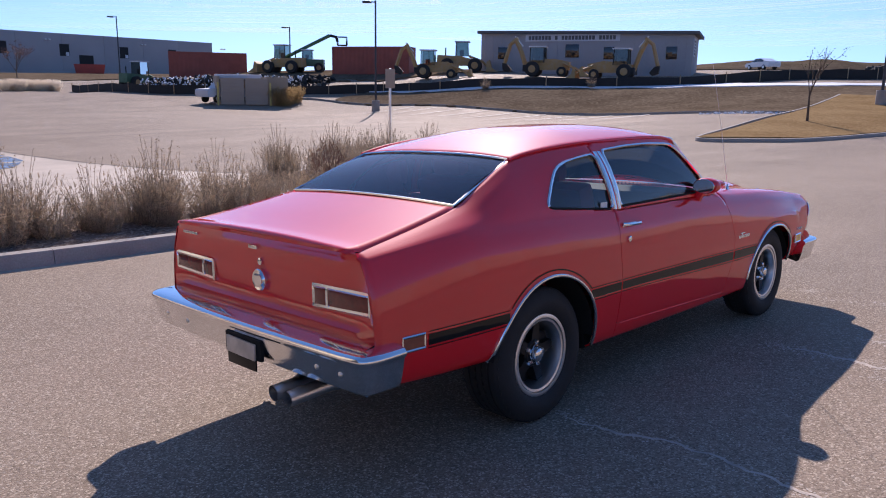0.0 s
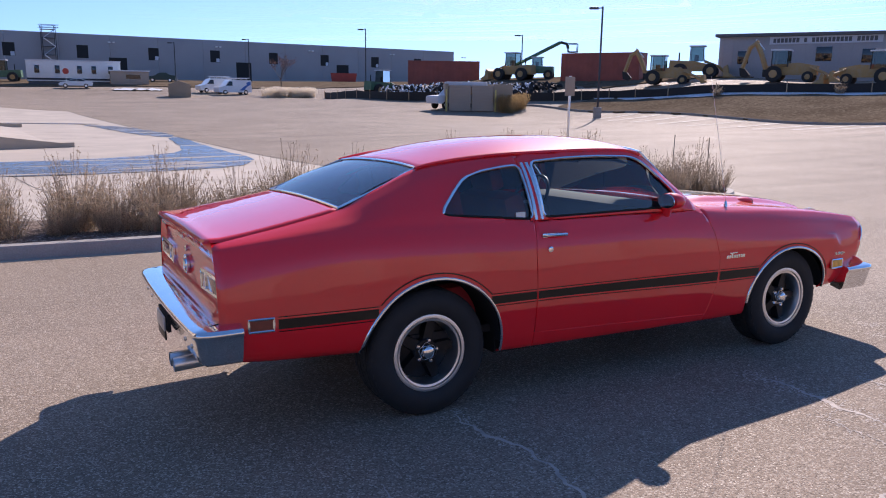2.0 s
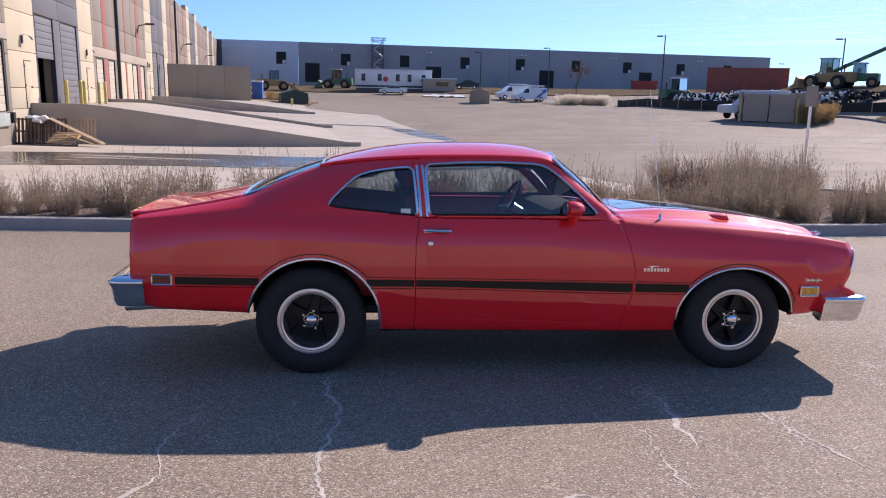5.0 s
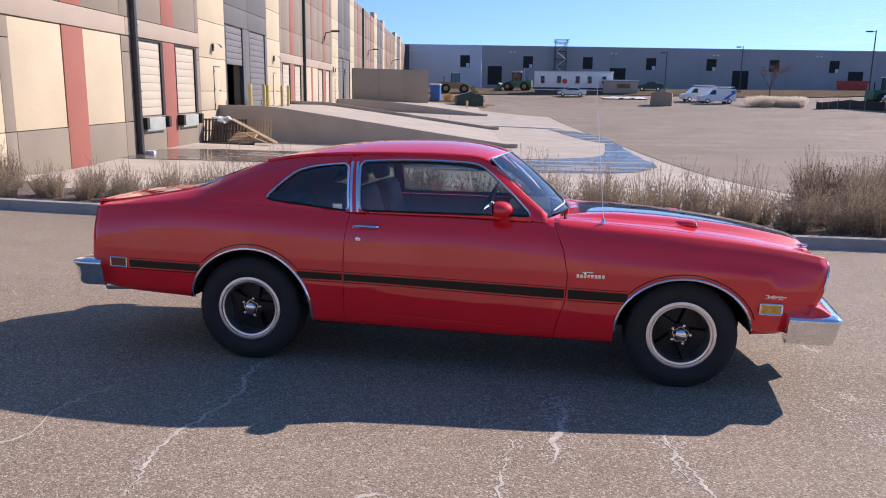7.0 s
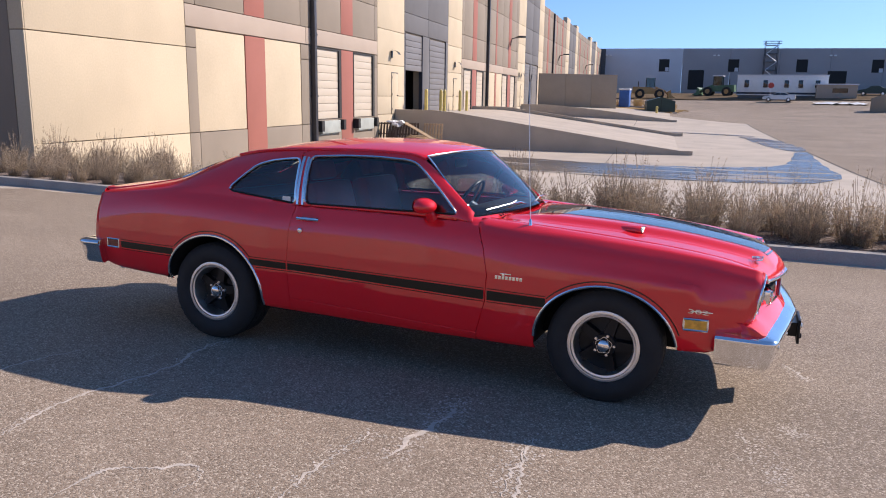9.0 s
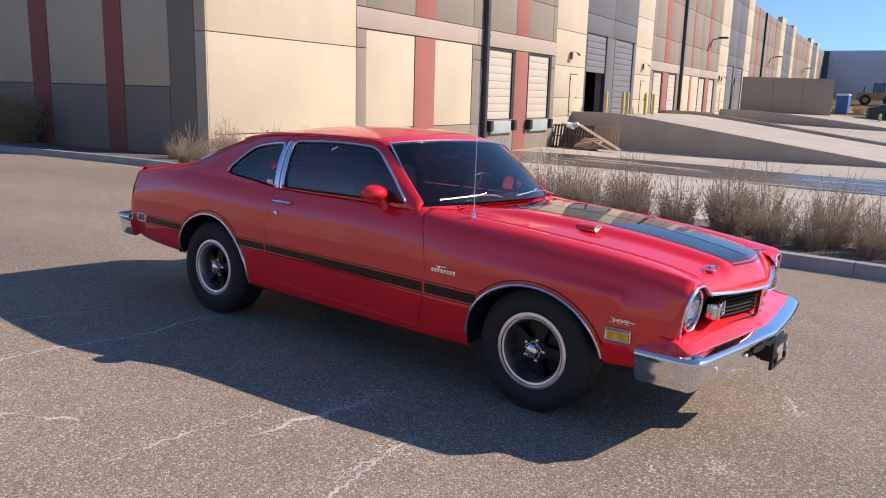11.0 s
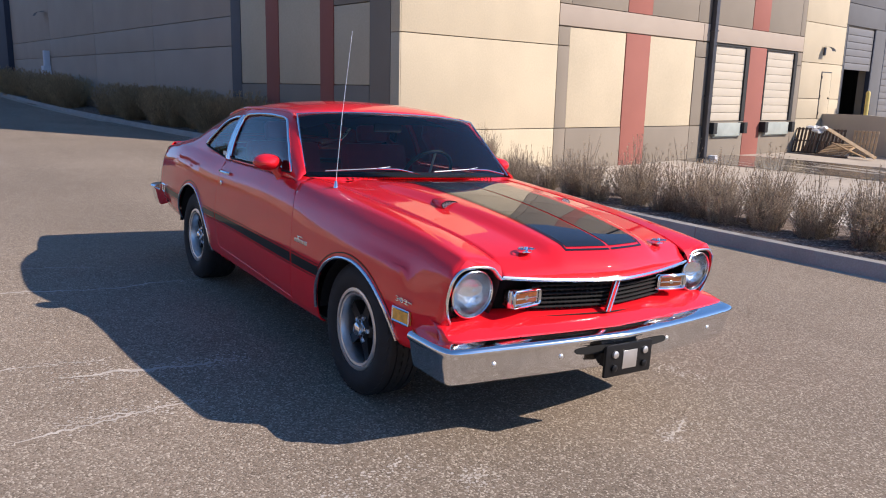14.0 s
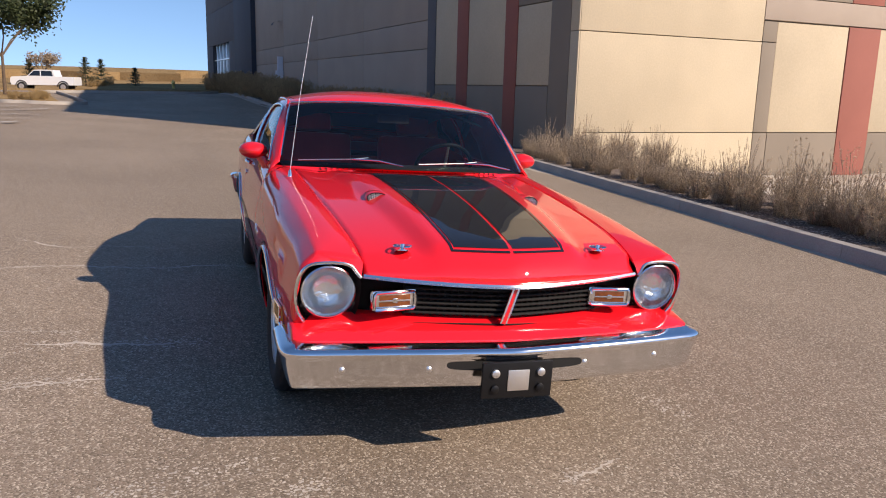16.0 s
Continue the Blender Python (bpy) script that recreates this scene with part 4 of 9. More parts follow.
for s, z in ((59.5, 6.9), (96, 7.2), (136, 7.4)):
    lamp = thing("area_lamp", WM @ Matrix.Translation((0, s, z)), "dark box lamp on a short wall arm", "wall lamp", "arm lamps on the warehouse")
    bm = bmesh.new()
    tube(bm, [(0, 0, -.6), (.15, 0, .1), (.9, 0, .25)], .05, 8)
    part("arm", bm, DARKM, lamp)
    bm = bmesh.new()
    box(bm, .7, 1.5, -.2, .2, .18, .34, .03)
    part("lamp_head", bm, DARKM, lamp)
for s in (64.8, 72.9, 105, 118):
    wall_lamp(0, s, 3.9, 1.2)

# shaded end wall; local x runs back along the end, outward is towards the drive
END_M = Matrix(((-.9918, .1279, 0, -12.6), (-.1279, -.9918, 0, 8.2), (0, 0, 1, 0), (0, 0, 0, 1)))


def end_panel(r0, r1, z0, z1, mt, proud=0.0, name="end_wall_panel", gap=.012, thick=.25):
    bm = bmesh.new()
    r0, r1 = max(0, r0 - .49), r1 - .49
    box(bm, r0 + gap, r1 - gap, -thick, proud, z0 + gap, z1 - gap, .012, WM.inverted() @ END_M)
    return part(name, bm, mt, warehouse)


bm = bmesh.new()
box(bm, .05, 71, -.60, -.10, -1.4, TOP - .1, 0, WM.inverted() @ END_M)
part("end_wall_core", bm, JOINT, warehouse)
end_panel(0, .91, -1.4, 3.0, CREAM)
end_panel(0, .91, 3.0, END_TOP, CREAM)
end_panel(.91, 1.9, -1.4, END_TOP, TAUPE)
end_panel(1.9, 3.75, -1.4, 1.58, TAUPE)
end_panel(1.9, 3.75, 1.58, 3.86, CREAM, -.015)
end_panel(1.9, 3.75, 3.86, END_TOP, TAUPE)
end_panel(3.75, 4.50, -1.4, END_TOP, BRICK, .012, "red_strip", .004)
end_panel(4.50, 7.10, -1.4, 1.58, TAUPE)
end_panel(4.50, 7.10, 1.58, 5.4, CREAM, -.015)
end_panel(4.50, 7.10, 5.4, END_TOP, TAUPE)
end_panel(7.10, 7.95, -1.4, END_TOP, BRICK, .012, "red_strip", .004)
end_panel(7.95, 9.85, -1.4, 1.58, TAUPE)
end_panel(7.95, 9.85, 1.58, 5.4, CREAM, -.015)
end_panel(7.95, 9.85, 5.4, END_TOP, TAUPE)
end_panel(9.85, 10.60, -1.4, END_TOP, SLATE, .01)
for k, (r0, r1) in enumerate(((10.6, 18.3), (18.3, 26.5), (26.5, 35.0), (35.0, 44.6))):
    for z0, z1 in ((-1.4, 2.9), (2.9, 3.95), (3.95, 8.8), (8.8, END_TOP)):
        end_panel(r0, r1, z0, z1, BELT if k < 9 else CREAM, -.004 * (k % 2))
end_panel(44.6, 52.5, -1.4, 14.0, NAVY, .35, thick=1.2)
for z0, z1 in ((5.2, 8.4), (8.4, 12.4)):
    end_panel(52.5, 70.8, z0, z1, SLATE, .25, thick=1.0)
end_panel(52.5, 56.0, -1.4, 5.2, SLATE, .25)
end_panel(66.5, 70.8, -1.4, 5.2, SLATE, .25)
bm = bmesh.new()
box(bm, 56.0, 66.5, -.30, -.05, -1.0, 5.2, 0, WM.inverted() @ END_M)
store = part("storefront", bm, DARKGLASS, warehouse, "dark storefront glazing with pale mullions")
for k in range(6):
    bm = bmesh.new()
    box(bm, 56.0 + k * 2.06, 56.16 + k * 2.06, -.06, .10, -1.0, 5.2, .01, WM.inverted() @ END_M)
    part("mullion", bm, STEEL, store)
for z in (2.2, 3.7):
    bm = bmesh.new()
    box(bm, 56.0, 66.5, -.06, .06, z, z + .12, .01, WM.inverted() @ END_M)
    part("transom", bm, STEEL, store)
lamp = thing("wall_lamp", END_M @ Matrix.Translation((35.2, 0, 5.4)) @ Matrix.Rotation(math.pi / 2, 4, 'Z'), "dark half-round lamp on the shaded end wall", "wall lamp")
bm = bmesh.new()
rows = [[(.05 + .55 * math.sin(a), y, .2 - .3 * (1 - math.cos(a))) for y in (-.3, 0, .3)] for a in (math.pi / 2 * k / 6 for k in range(7))]
grid(bm, rows)
bmesh.ops.solidify(bm, geom=bm.faces[:], thickness=.04)
part("hood", bm, DARKM, lamp)
bm = bmesh.new()
box(bm, 34.7, 35.0, .02, .35, -.3, 3.3, .02, END_M)
box(bm, 34.55, 35.15, .02, .45, .3, 2.4, .03, END_M)
tagged(part("riser_cabinet", bm, PALEW), "pale utility cabinet and conduit on the end wall", "cabinet")


# plain tan building that closes the lot behind the viewer
back = thing("opposite_warehouse", None, "plain tan concrete building across the lot", "building")
for k in range(22):
    x0 = -120 + k * 10.4
    bm = bmesh.new()
    box(bm, x0 + .01, x0 + 10.39, -41.4, -41, .2, 8.4, .02)
    part("wall_panel", bm, BELT, back)
bm = bmesh.new()
box(bm, -120, 108.8, -80, -41.4, 7.8, 8.2)
part("roof_deck", bm, GREYW, back)


# ---- concrete ramps up to the drive-in bays ----
def ramp(s0, s1, top_z, run, label):
    rp = thing("ramp", WM, label, "ramp", "", "structure")
    def base(o, s):
        x, y = wall_pt(o, s)
        return height(x, y)
    bm = bmesh.new()
    rows = []
    outs = [0.02, 2.2, 3.2] + list(np.linspace(4.2, run, 9))
    for o in outs:
        f = 1 - soft(2.0, run, o)
        g = max(0, 1 - max(0, o - 2.6) / (run - 2.6))
        row = []
        for s in np.linspace(s0, s1, 5):
            row.append((o, s, base(o, s) + .03 + (top_z - base(o, s) - .03) * g))
        rows.append(row)
    fs = grid(bm, rows)
    for col in (0, -1):
        lo = [(r[col][0], r[col][1], base(r[col][0], r[col][1]) - .1) for r in rows]
        grid(bm, [[r[col] for r in rows], lo])
    part("ramp_slab", bm, CONC, rp)
    for s, w in ((s0, .22), (s1 - .22, .22)):
        bm = bmesh.new()
        sec = []
        for o in outs + [run + .6]:
            b = base(o, s)
            g = max(0, 1 - max(0, o - 2.6) / (run - 2.6))
            zt = b + (top_z - b) * g + .24
            sec.append([(o, s - .02, b - .1), (o, s - .02, zt), (o, s + w, zt), (o, s + w, b - .1)])
        grid(bm, sec)
        for ring in (sec[0], sec[-1]):
            bm.faces.new([bm.verts.new(p) for p in ring])
        bmesh.ops.remove_doubles(bm, verts=bm.verts, dist=.001)
        part("ramp_kerb", bm, CONC, rp, "concrete upstand along the ramp")
    return rp


ramp(25.9, 44.6, .60, 15.3, "broad concrete ramp up to the drive-in doors")
ramp(66.6, 82.5, .60, 15.3, "second concrete ramp farther along the docks")

# bollards
bol = None
for s in (28.3, 31.45, 32.3, 36.2, 38.1):
    m = WM @ Matrix.Translation((1.1, s, .58))
    if bol is None:
        bol = thing("bollard", m, "yellow steel bollard before the dock doors", "bollard", "bollards at the bays")
        bm = bmesh.new()
        lathe(bm, [(.10, -.05), (.10, 1.28), (.085, 1.36), (.05, 1.40), (0, 1.41)], 14, Matrix.Rotation(math.pi / 2, 4, 'X'))
        part("post", bm, YELLOWP, bol)
    else:
        copy_thing(bol, m)

# ---- pallets and rubbish piled by the ramp ----
def pallet(m, mt, label):
    p = thing("pallet", m, label, "pallet", "pallets by the ramp")
    slat = bmesh.new()
    box(slat, -.6, .6, -.05, .05, 0, .02, .003)
    me = mesh_of("slat", slat, mt)
    for k in range(7):
        shared("slat", me, p, Matrix.Translation((0, -.48 + k * .16, .11)))
    for k in (-1, 0, 1):
        bm = bmesh.new()
        box(bm, k * .55 - .02, k * .55 + .02, -.5, .5, 0, .11, .003)
        part("stringer", bm, mt, p)
    return p


for out_, s, lift, lean, rot, mt, lab in ((.45, 23.45, .0, 72, 6, WOODD, "dark weathered pallet leaning on the pile with its slats upright"), (.95, 23.75, .0, 68, -5, WOODD, "dark weathered pallet leaning on the pile with its slats upright"), (1.45, 24.1, .0, 74, 3, WOODD, "dark weathered pallet leaning on the pile with its slats upright"), (2.55, 24.9, .0, 76, 4, WOOD, "pale open pallet standing on edge against the ramp"), (2.0, 23.35, .10, 24, -12, WOOD, "pale slatted pallet lying tilted on the pile")):
    z = height(*wall_pt(out_, s)) + .03
    stood = lean > 40
    pallet(WM @ Matrix.Translation((out_, s, z + (.58 * math.sin(radians(lean)) if stood else .12) + lift)) @ Matrix.Rotation(radians(rot), 4, 'Z') @ Matrix.Rotation(radians(lean), 4, 'X') @ Matrix.Rotation(radians(90 if stood else 0), 4, 'Z'), mt, lab)
z = height(*wall_pt(2.5, 23.4)) + .03
for a, b, wide, thick, mt, lab in (((1.45, 23.5, 1.20), (3.75, 23.0, .10), .17, .45, WOOD, "broad pale timber plank leaning across the pallets"), ((1.75, 23.3, .62), (3.3, 23.15, .06), .07, .5, WOOD, "thin pale batten beside the broad plank"), ((-.05, 22.45, .05), (2.7, 22.75, .05), .09, .5, WOODD, "dark board lying on the ground before the pallets")):
    bm = bmesh.new()
    tube(bm, [WM @ Vector((a[0], a[1], z + a[2])), WM @ Vector((b[0], b[1], z + b[2]))], wide, 4, flat=thick)
    tagged(part("plank", bm, mt), lab, "plank", "planks on the pallets")
bm = bmesh.new()
rnd = random.Random(5)
for k in range(7):
    r = bmesh.ops.create_icosphere(bm, subdivisions=2, radius=.17)
    bmesh.ops.transform(bm, matrix=WM @ Matrix.Translation((.85 + rnd.uniform(-.3, .3), 23.7 + rnd.uniform(-.15, .15), z + 1.12 + rnd.uniform(-.08, .12))) @ Matrix.Diagonal((1.2, 1, .65, 1)), verts=r["verts"])
for v in bm.verts:
    v.co += Vector((noise.noise(v.co * 5), noise.noise(v.co * 5 + Vector((9, 0, 0))), noise.noise(v.co * 6))) * .09
tagged(part("plastic_wrap", bm, WHITE), "crumpled white plastic wrap on the pallets", "plastic wrap")

# screen wall, green transformer, portable toilet behind the second ramp
bm = bmesh.new()
sw = thing("screen_wall", None, "tan concrete screen wall beyond the ramps", "wall")
a, b = Vector((-21.0, 80.5, 0)), Vector((-13.3, 86.0, 0))
for k in range(3):
    p, q = a.lerp(b, k / 3), a.lerp(b, (k + 1) / 3)
    d = (q - p)
    m = Matrix.Translation(p) @ Matrix.Rotation(math.atan2(d.y, d.x), 4, 'Z')
    bm = bmesh.new()
    box(bm, .01, d.length - .01, 0, .3, -.2, 4.2, .02, m)
    part("wall_panel", bm, TANW, sw)
gx_, gy_ = -8.5, 88.0
tm = thing("transformer", Matrix.Translation((gx_, gy_, height(gx_, gy_))) @ Matrix.Rotation(.3, 4, 'Z'), "dark green steel utility box on a pad", "utility box")
bm = bmesh.new()
prism(bm, [(-1.6, 0), (1.6, 0), (1.6, 1.3), (0, 1.75), (-1.6, 1.3)], 1.6)
part("cabinet", bm, GREENBOX, tm)
bm = bmesh.new()
box(bm, -1.8, 1.8, -.2, 1.8, -.1, .08, .02)
part("pad", bm, CONC, tm)
bm = bmesh.new()
box(bm, -.03, .03, -.02, .0, .1, 1.5)
part("door_seam", bm, SEAL, tm)
hy = thing("hydrant_marker", Matrix.Translation((-8.6, 85.4, height(-8.6, 85.4))), "pale stubby hydrant beside the green box", "hydrant")
bm = bmesh.new()
lathe(bm, [(.16, 0), (.14, .1), (.12, .6), (.16, .62), (.14, .8), (0, .9)], 12, Matrix.Rotation(math.pi / 2, 4, 'X'))
part("barrel", bm, YELLOWP, hy)
pt = thing("portable_toilet", Matrix.Translation((-13.2, 91.0, height(-13.2, 91.0))), "blue plastic portable toilet", "toilet")
bm = bmesh.new()
box(bm, -.6, .6, -.6, .6, 0, 2.1, .05)
part("cabin", bm, BLUEM, pt)
bm = bmesh.new()
box(bm, -.65, .65, -.65, .65, 2.1, 2.3, .08)
part("roof", bm, WHITE, pt)
bm = bmesh.new()
box(bm, -.42, .42, -.63, -.60, .15, 1.95, .02)
part("door", bm, BLUEM, pt)

# ---- the long grey hall beyond the lot ----
def between(a, b):
    """A frame at a with x towards b."""
    d = Vector((b[0] - a[0], b[1] - a[1], 0))
    return Matrix.Translation((a[0], a[1], 0)) @ Matrix.Rotation(math.atan2(d.y, d.x), 4, 'Z'), d.length


HALL_M, HALL_L = between((-53.75, 179.2), (106.73, 196.38))
hall = thing("long_hall", HALL_M, "long grey concrete hall under construction with dark openings", "building")
cuts = [0, 20.0, 37.4] + list(np.linspace(37.4, HALL_L, 13))[1:]
for k, (a, b) in enumerate(zip(cuts, cuts[1:])):
    bm = bmesh.new()
    box(bm, a + .02, b - .02, 0, .4, .5, 12.8, .02)
    part("wall_panel", bm, SLATE if k == 0 else PALEW if k == 1 else GREYW, hall)
bm = bmesh.new()
box(bm, 0, HALL_L, .4, 60, 11.8, 12.3)
box(bm, 0, .4, .4, 60, 0, 12.6)
box(bm, HALL_L - .4, HALL_L, .4, 60, 0, 12.6)
part("roof_deck", bm, GREYW, hall)
bm = bmesh.new()
box(bm, -.02, HALL_L + .02, -.06, .46, 12.8, 12.9)
part("coping", bm, PALEW, hall)


def hall_opening(r, z0, w, h, bright):
    # wall is not cut; a black slab gives the opening's shade as colour
    bm = bmesh.new()
    box(bm, r - w / 2, r + w / 2, -.02, .1, z0, z0 + h)
    o = part("window", bm, SEAL, hall, "black slab standing in for the shade of an opening")
    bm = bmesh.new()
    box(bm, r - w / 2 - .1, r + w / 2 + .1, -.05, .0, z0 - .12, z0)
    part("sill", bm, GREYW, o)
    if bright:
        bm = bmesh.new()
        box(bm, r + w * .12, r + w * .46, -.03, -.01, z0 + .05, z0 + .9)
        part("board", bm, PALEW, o, "pale board in the opening")


for k, r in enumerate((33.4, 48.5, 62.7, 77.7, 91.9, 106.6, 120.6, 135.5, 149.0)):
    hall_opening(r, 7.75, 2.3, 2.75, k % 3 != 2)
for r0, r1, z0, z1 in ((38.9, 42.3, 3.7, 8.1), (68.0, 71.8, 3.7, 8.05), (97.0, 100.8, 3.5, 7.9), (124.0, 127.5, 3.9, 8.1)):
    hall_opening((r0 + r1) / 2, z0, r1 - r0, z1 - z0, False)
for k in range(7):
    for q in (0, 1):
        fl = bmesh.new()
        box(fl, 20 + k * 24 + q * .9, 20.5 + k * 24 + q * .9, -.5, -.05, 11.2, 11.5, .04)
        part("flood_lamp", fl, WHITE, hall, "white flood lamp")

# scaffold stair tower against the hall
SC = Vector((HALL_M @ Vector((54.7, -2.6, 0))))
sc_ang = math.atan2(HALL_M[1][0], HALL_M[0][0])
tower = thing("stair_tower", Matrix.Translation((SC.x, SC.y, height(SC.x, SC.y))) @ Matrix.Rotation(sc_ang, 4, 'Z'), "steel scaffold stair tower against the hall", "scaffold")
for x in (0, 2.6):
    for y in (0, 2.2):
        bm = bmesh.new()
        tube(bm, [(x, y, 0), (x, y, 11.4)], .06, 6)
        part("standard", bm, DARKM, tower)
for k in range(6):
    z = 1.7 + k * 1.75
    bm = bmesh.new()
    box(bm, 0, 2.6, 0, 2.2, z, z + .08)
    part("platform", bm, DARKM, tower)
    bm = bmesh.new()
    x0, x1 = ((.2, 2.4) if k % 2 else (2.4, .2))
    tube(bm, [(x0, -.1, z - 1.7), (x1, -.1, z)], .09, 5)
    part("stair_flight", bm, STEEL, tower)
for z in (10.9, 11.4):
    bm = bmesh.new()
    tube(bm, [(-.4, -.2, z), (3.2, -.2, z), (3.2, 2.3, z), (-.4, 2.3, z)], .05, 5, closed=True)
    part("guard_rail", bm, DARKM, tower)


# ---- lamp posts ----
def lamp_post(x, y, top, arm, base_h, label, head=1.0):
    z = height(x, y)
    lp = thing("lamp_post", Matrix.Translation((x, y, z)), label, "lamp post", "lamp posts of the lot")
    bm = bmesh.new()
    lathe(bm, [(0, -.1), (.36, -.1), (.36, base_h - .03), (.33, base_h), (0, base_h)], 16, Matrix.Rotation(math.pi / 2, 4, 'X'))
    part("base", bm, KERB, lp, "round concrete base")
    bm = bmesh.new()
    tube(bm, [(0, 0, base_h), (0, 0, top - z)], .10, 8, r_end=.075)
    part("pole", bm, DARKM, lp)
    bm = bmesh.new()
    d = Vector((arm[0], arm[1], 0)).normalized()
    m = Matrix.Translation((0, 0, top - z - .25)) @ Matrix.Rotation(math.atan2(d.y, d.x), 4, 'Z')
    box(bm, .0, .5, -.04, .04, .08, .16, 0, m)
    box(bm, .35 * head, 1.15 * head, -.22, .22, .02, .2, .05, m)
    part("lamp_head", bm, DARKM, lp)
    return lp


lamp_post(42.2, 104.4, 10.5, (-1, .45), .75, "tall dark lamp post on a concrete base")
lamp_post(43.0, 51.3, 9.1, (-1, 1), .95, "tall dark lamp post on a concrete base")
lamp_post(55.0, 13.2, 11.0, (-1, .6), 1.1, "dark lamp post on a square concrete base")
lamp_post(21.3, 143.6, 9.6, (-1, .2), .6, "thin dark lamp post far across the site")
lamp_post(34.0, 141.2, 10.6, (-1, .2), .6, "thin dark lamp post far across the site")
lamp_post(61.5, 92.0, 9.8, (-1, .2), .6, "thin dark lamp post behind the containers")

# sign on a post in the island
sg = thing("sign_post", Matrix.Translation((11.06, 12.9, height(11.06, 12.9) + .08)), "pale sign plate on a slim steel post, seen from behind", "sign")
bm = bmesh.new()
box(bm, -.03, .03, -.02, .02, -.1, 2.62, .005)
part("post", bm, STEEL, sg)
bm = bmesh.new()
box(bm, -.13, .13, -.035, -.025, 2.10, 2.60, .004, Matrix.Rotation(-.55, 4, 'Z'))
part("plate", bm, BELT, sg, "blank grey back of the sign plate")
rod = thing("marker_rod", Matrix.Translation((11.9, 9.8, height(11.9, 9.8))), "thin dark marker rod beside the kerb", "marker rod")
bm = bmesh.new()
tube(bm, [(0, 0, 0), (.02, 0, 1.15)], .010, 6)
part("rod", bm, DARKM, rod)

# thin marker stake at the tip of the island
bm = bmesh.new()
tube(bm, [(11.25, 8.08, height(11.25, 8.08) + .05), (11.25, 8.09, height(11.25, 8.08) + 1.12)], .011, 6)
tagged(part("marker_stake", bm, TWIG), "thin bare marker stake in the gravel bed", "stake")

# ---- bin enclosure with a pickup behind it ----
be_m, be_l = between((34.7, 64.8), (39.4, 62.7))
be = thing("bin_enclosure", be_m, "tan block bin enclosure with yellow-edged gates", "enclosure")
zb = height(37, 63.7)
for nm, a in (("wall", (0, .3, 0, 3.6)), ("wall", (be_l - .3, be_l + 1.6, 0, 3.0)), ("wall", (0, be_l, 3.4, 3.7))):
    bm = bmesh.new()
    box(bm, a[0], a[1], a[2], a[3], zb - .2, zb + 2.75, .02)
    part(nm, bm, TANW, be)
for k in range(2):
    bm = bmesh.new()
    box(bm, .36 + k * (be_l - .6) / 2, .30 + (k + 1) * (be_l - .6) / 2 - .03, .03, .07, zb + .1, zb + 2.6, .01)
    gate = part("gate", bm, BELT, be, "pale slatted gate")
    for j in range(9):
        bm = bmesh.new()
        box(bm, .38 + k * (be_l - .6) / 2, .30 + (k + 1) * (be_l - .6) / 2 - .05, -.02, .03, zb + .1 + j * .28, zb + .36 + j * .28, .008)
        part("slat", bm, BELT, gate)
for x in (.10, be_l - .12):
    bm = bmesh.new()
    box(bm, x - .08, x + .08, -.12, -.02, zb, zb + 2.2, .02)
    part("guard_post", bm, YELLOWP, be)
bm = bmesh.new()
box(bm, .1, be_l - .9, .4, 3.3, zb + 2.5, zb + 2.95, .05)
part("bin_lid", bm, PALEW, be)


# ---- vehicles ----
def vehicle(name, m, label, category, length, width, profile, glass_poly, paint, wheel_x, r=.36, glass_label="dark glass", group=""):
    """A body swept from a side outline, with wheels, side glass and lamps; x ahead, origin amid the wheels."""
    v = thing(name, m, label, category, group)
    bm = bmesh.new()
    prism(bm, profile, width, Matrix.Translation((0, -width / 2, 0)))
    for vert in bm.verts:
        t = soft(.9, 1.9, vert.co.z)
        vert.co.y *= 1 - .12 * t
    part("body", bm, paint, v)
    for sgn in (-1, 1):
        for poly in glass_poly:
            bm = bmesh.new()
            f = [bm.verts.new((x, sgn * (width / 2 * (1 - .12 * soft(.9, 1.9, z)) + .012), z)) for x, z in poly]
            bm.faces.new(f)
            part("side_window", bm, DARKGLASS, v, glass_label)
        for wx in wheel_x:
            bm = bmesh.new()
            lathe(bm, [(0, -.12), (r * .6, -.13), (r * .92, -.12), (r, -.06), (r, .06), (r * .92, .12), (r * .6, .13), (0, .12)], 20, Matrix.Translation((wx, sgn * (width / 2 - .10), r)))
            w = part("wheel", bm, RUBBER, v)
            bm = bmesh.new()
            lathe(bm, [(r * .58, .0), (r * .55, .02), (0, .03)], 16, Matrix.Translation((wx, sgn * (width / 2 + .035), r)) @ Matrix.Rotation(0 if sgn > 0 else math.pi, 4, 'Z'))
            part("rim", bm, STEEL, w)
    return v


SEDAN = [(-2.3, .35), (2.3, .35), (2.38, .62), (2.1, .82), (1.15, .95), (.35, 1.40), (-.75, 1.43), (-1.55, 1.08), (-2.3, 1.02), (-2.38, .7)]
SEDAN_G = [[(1.0, .98), (.32, 1.34), (-.15, 1.37), (-.15, .99)], [(-.22, .99), (-.22, 1.37), (-.75, 1.36), (-1.35, 1.08), (-1.3, 1.0)]]
PICK = [(-2.9, .60), (2.85, .55), (2.95, .85), (2.92, 1.18), (2.80, 1.30), (1.40, 1.40), (.78, 1.97), (.2, 2.02), (-.95, 2.0), (-1.12, 1.40), (-2.9, 1.38)]
PICK_G = [[(1.26, 1.43), (.78, 1.88), (.22, 1.91), (.22, 1.43)], [(.12, 1.43), (.12, 1.91), (-.84, 1.90), (-.97, 1.43)]]
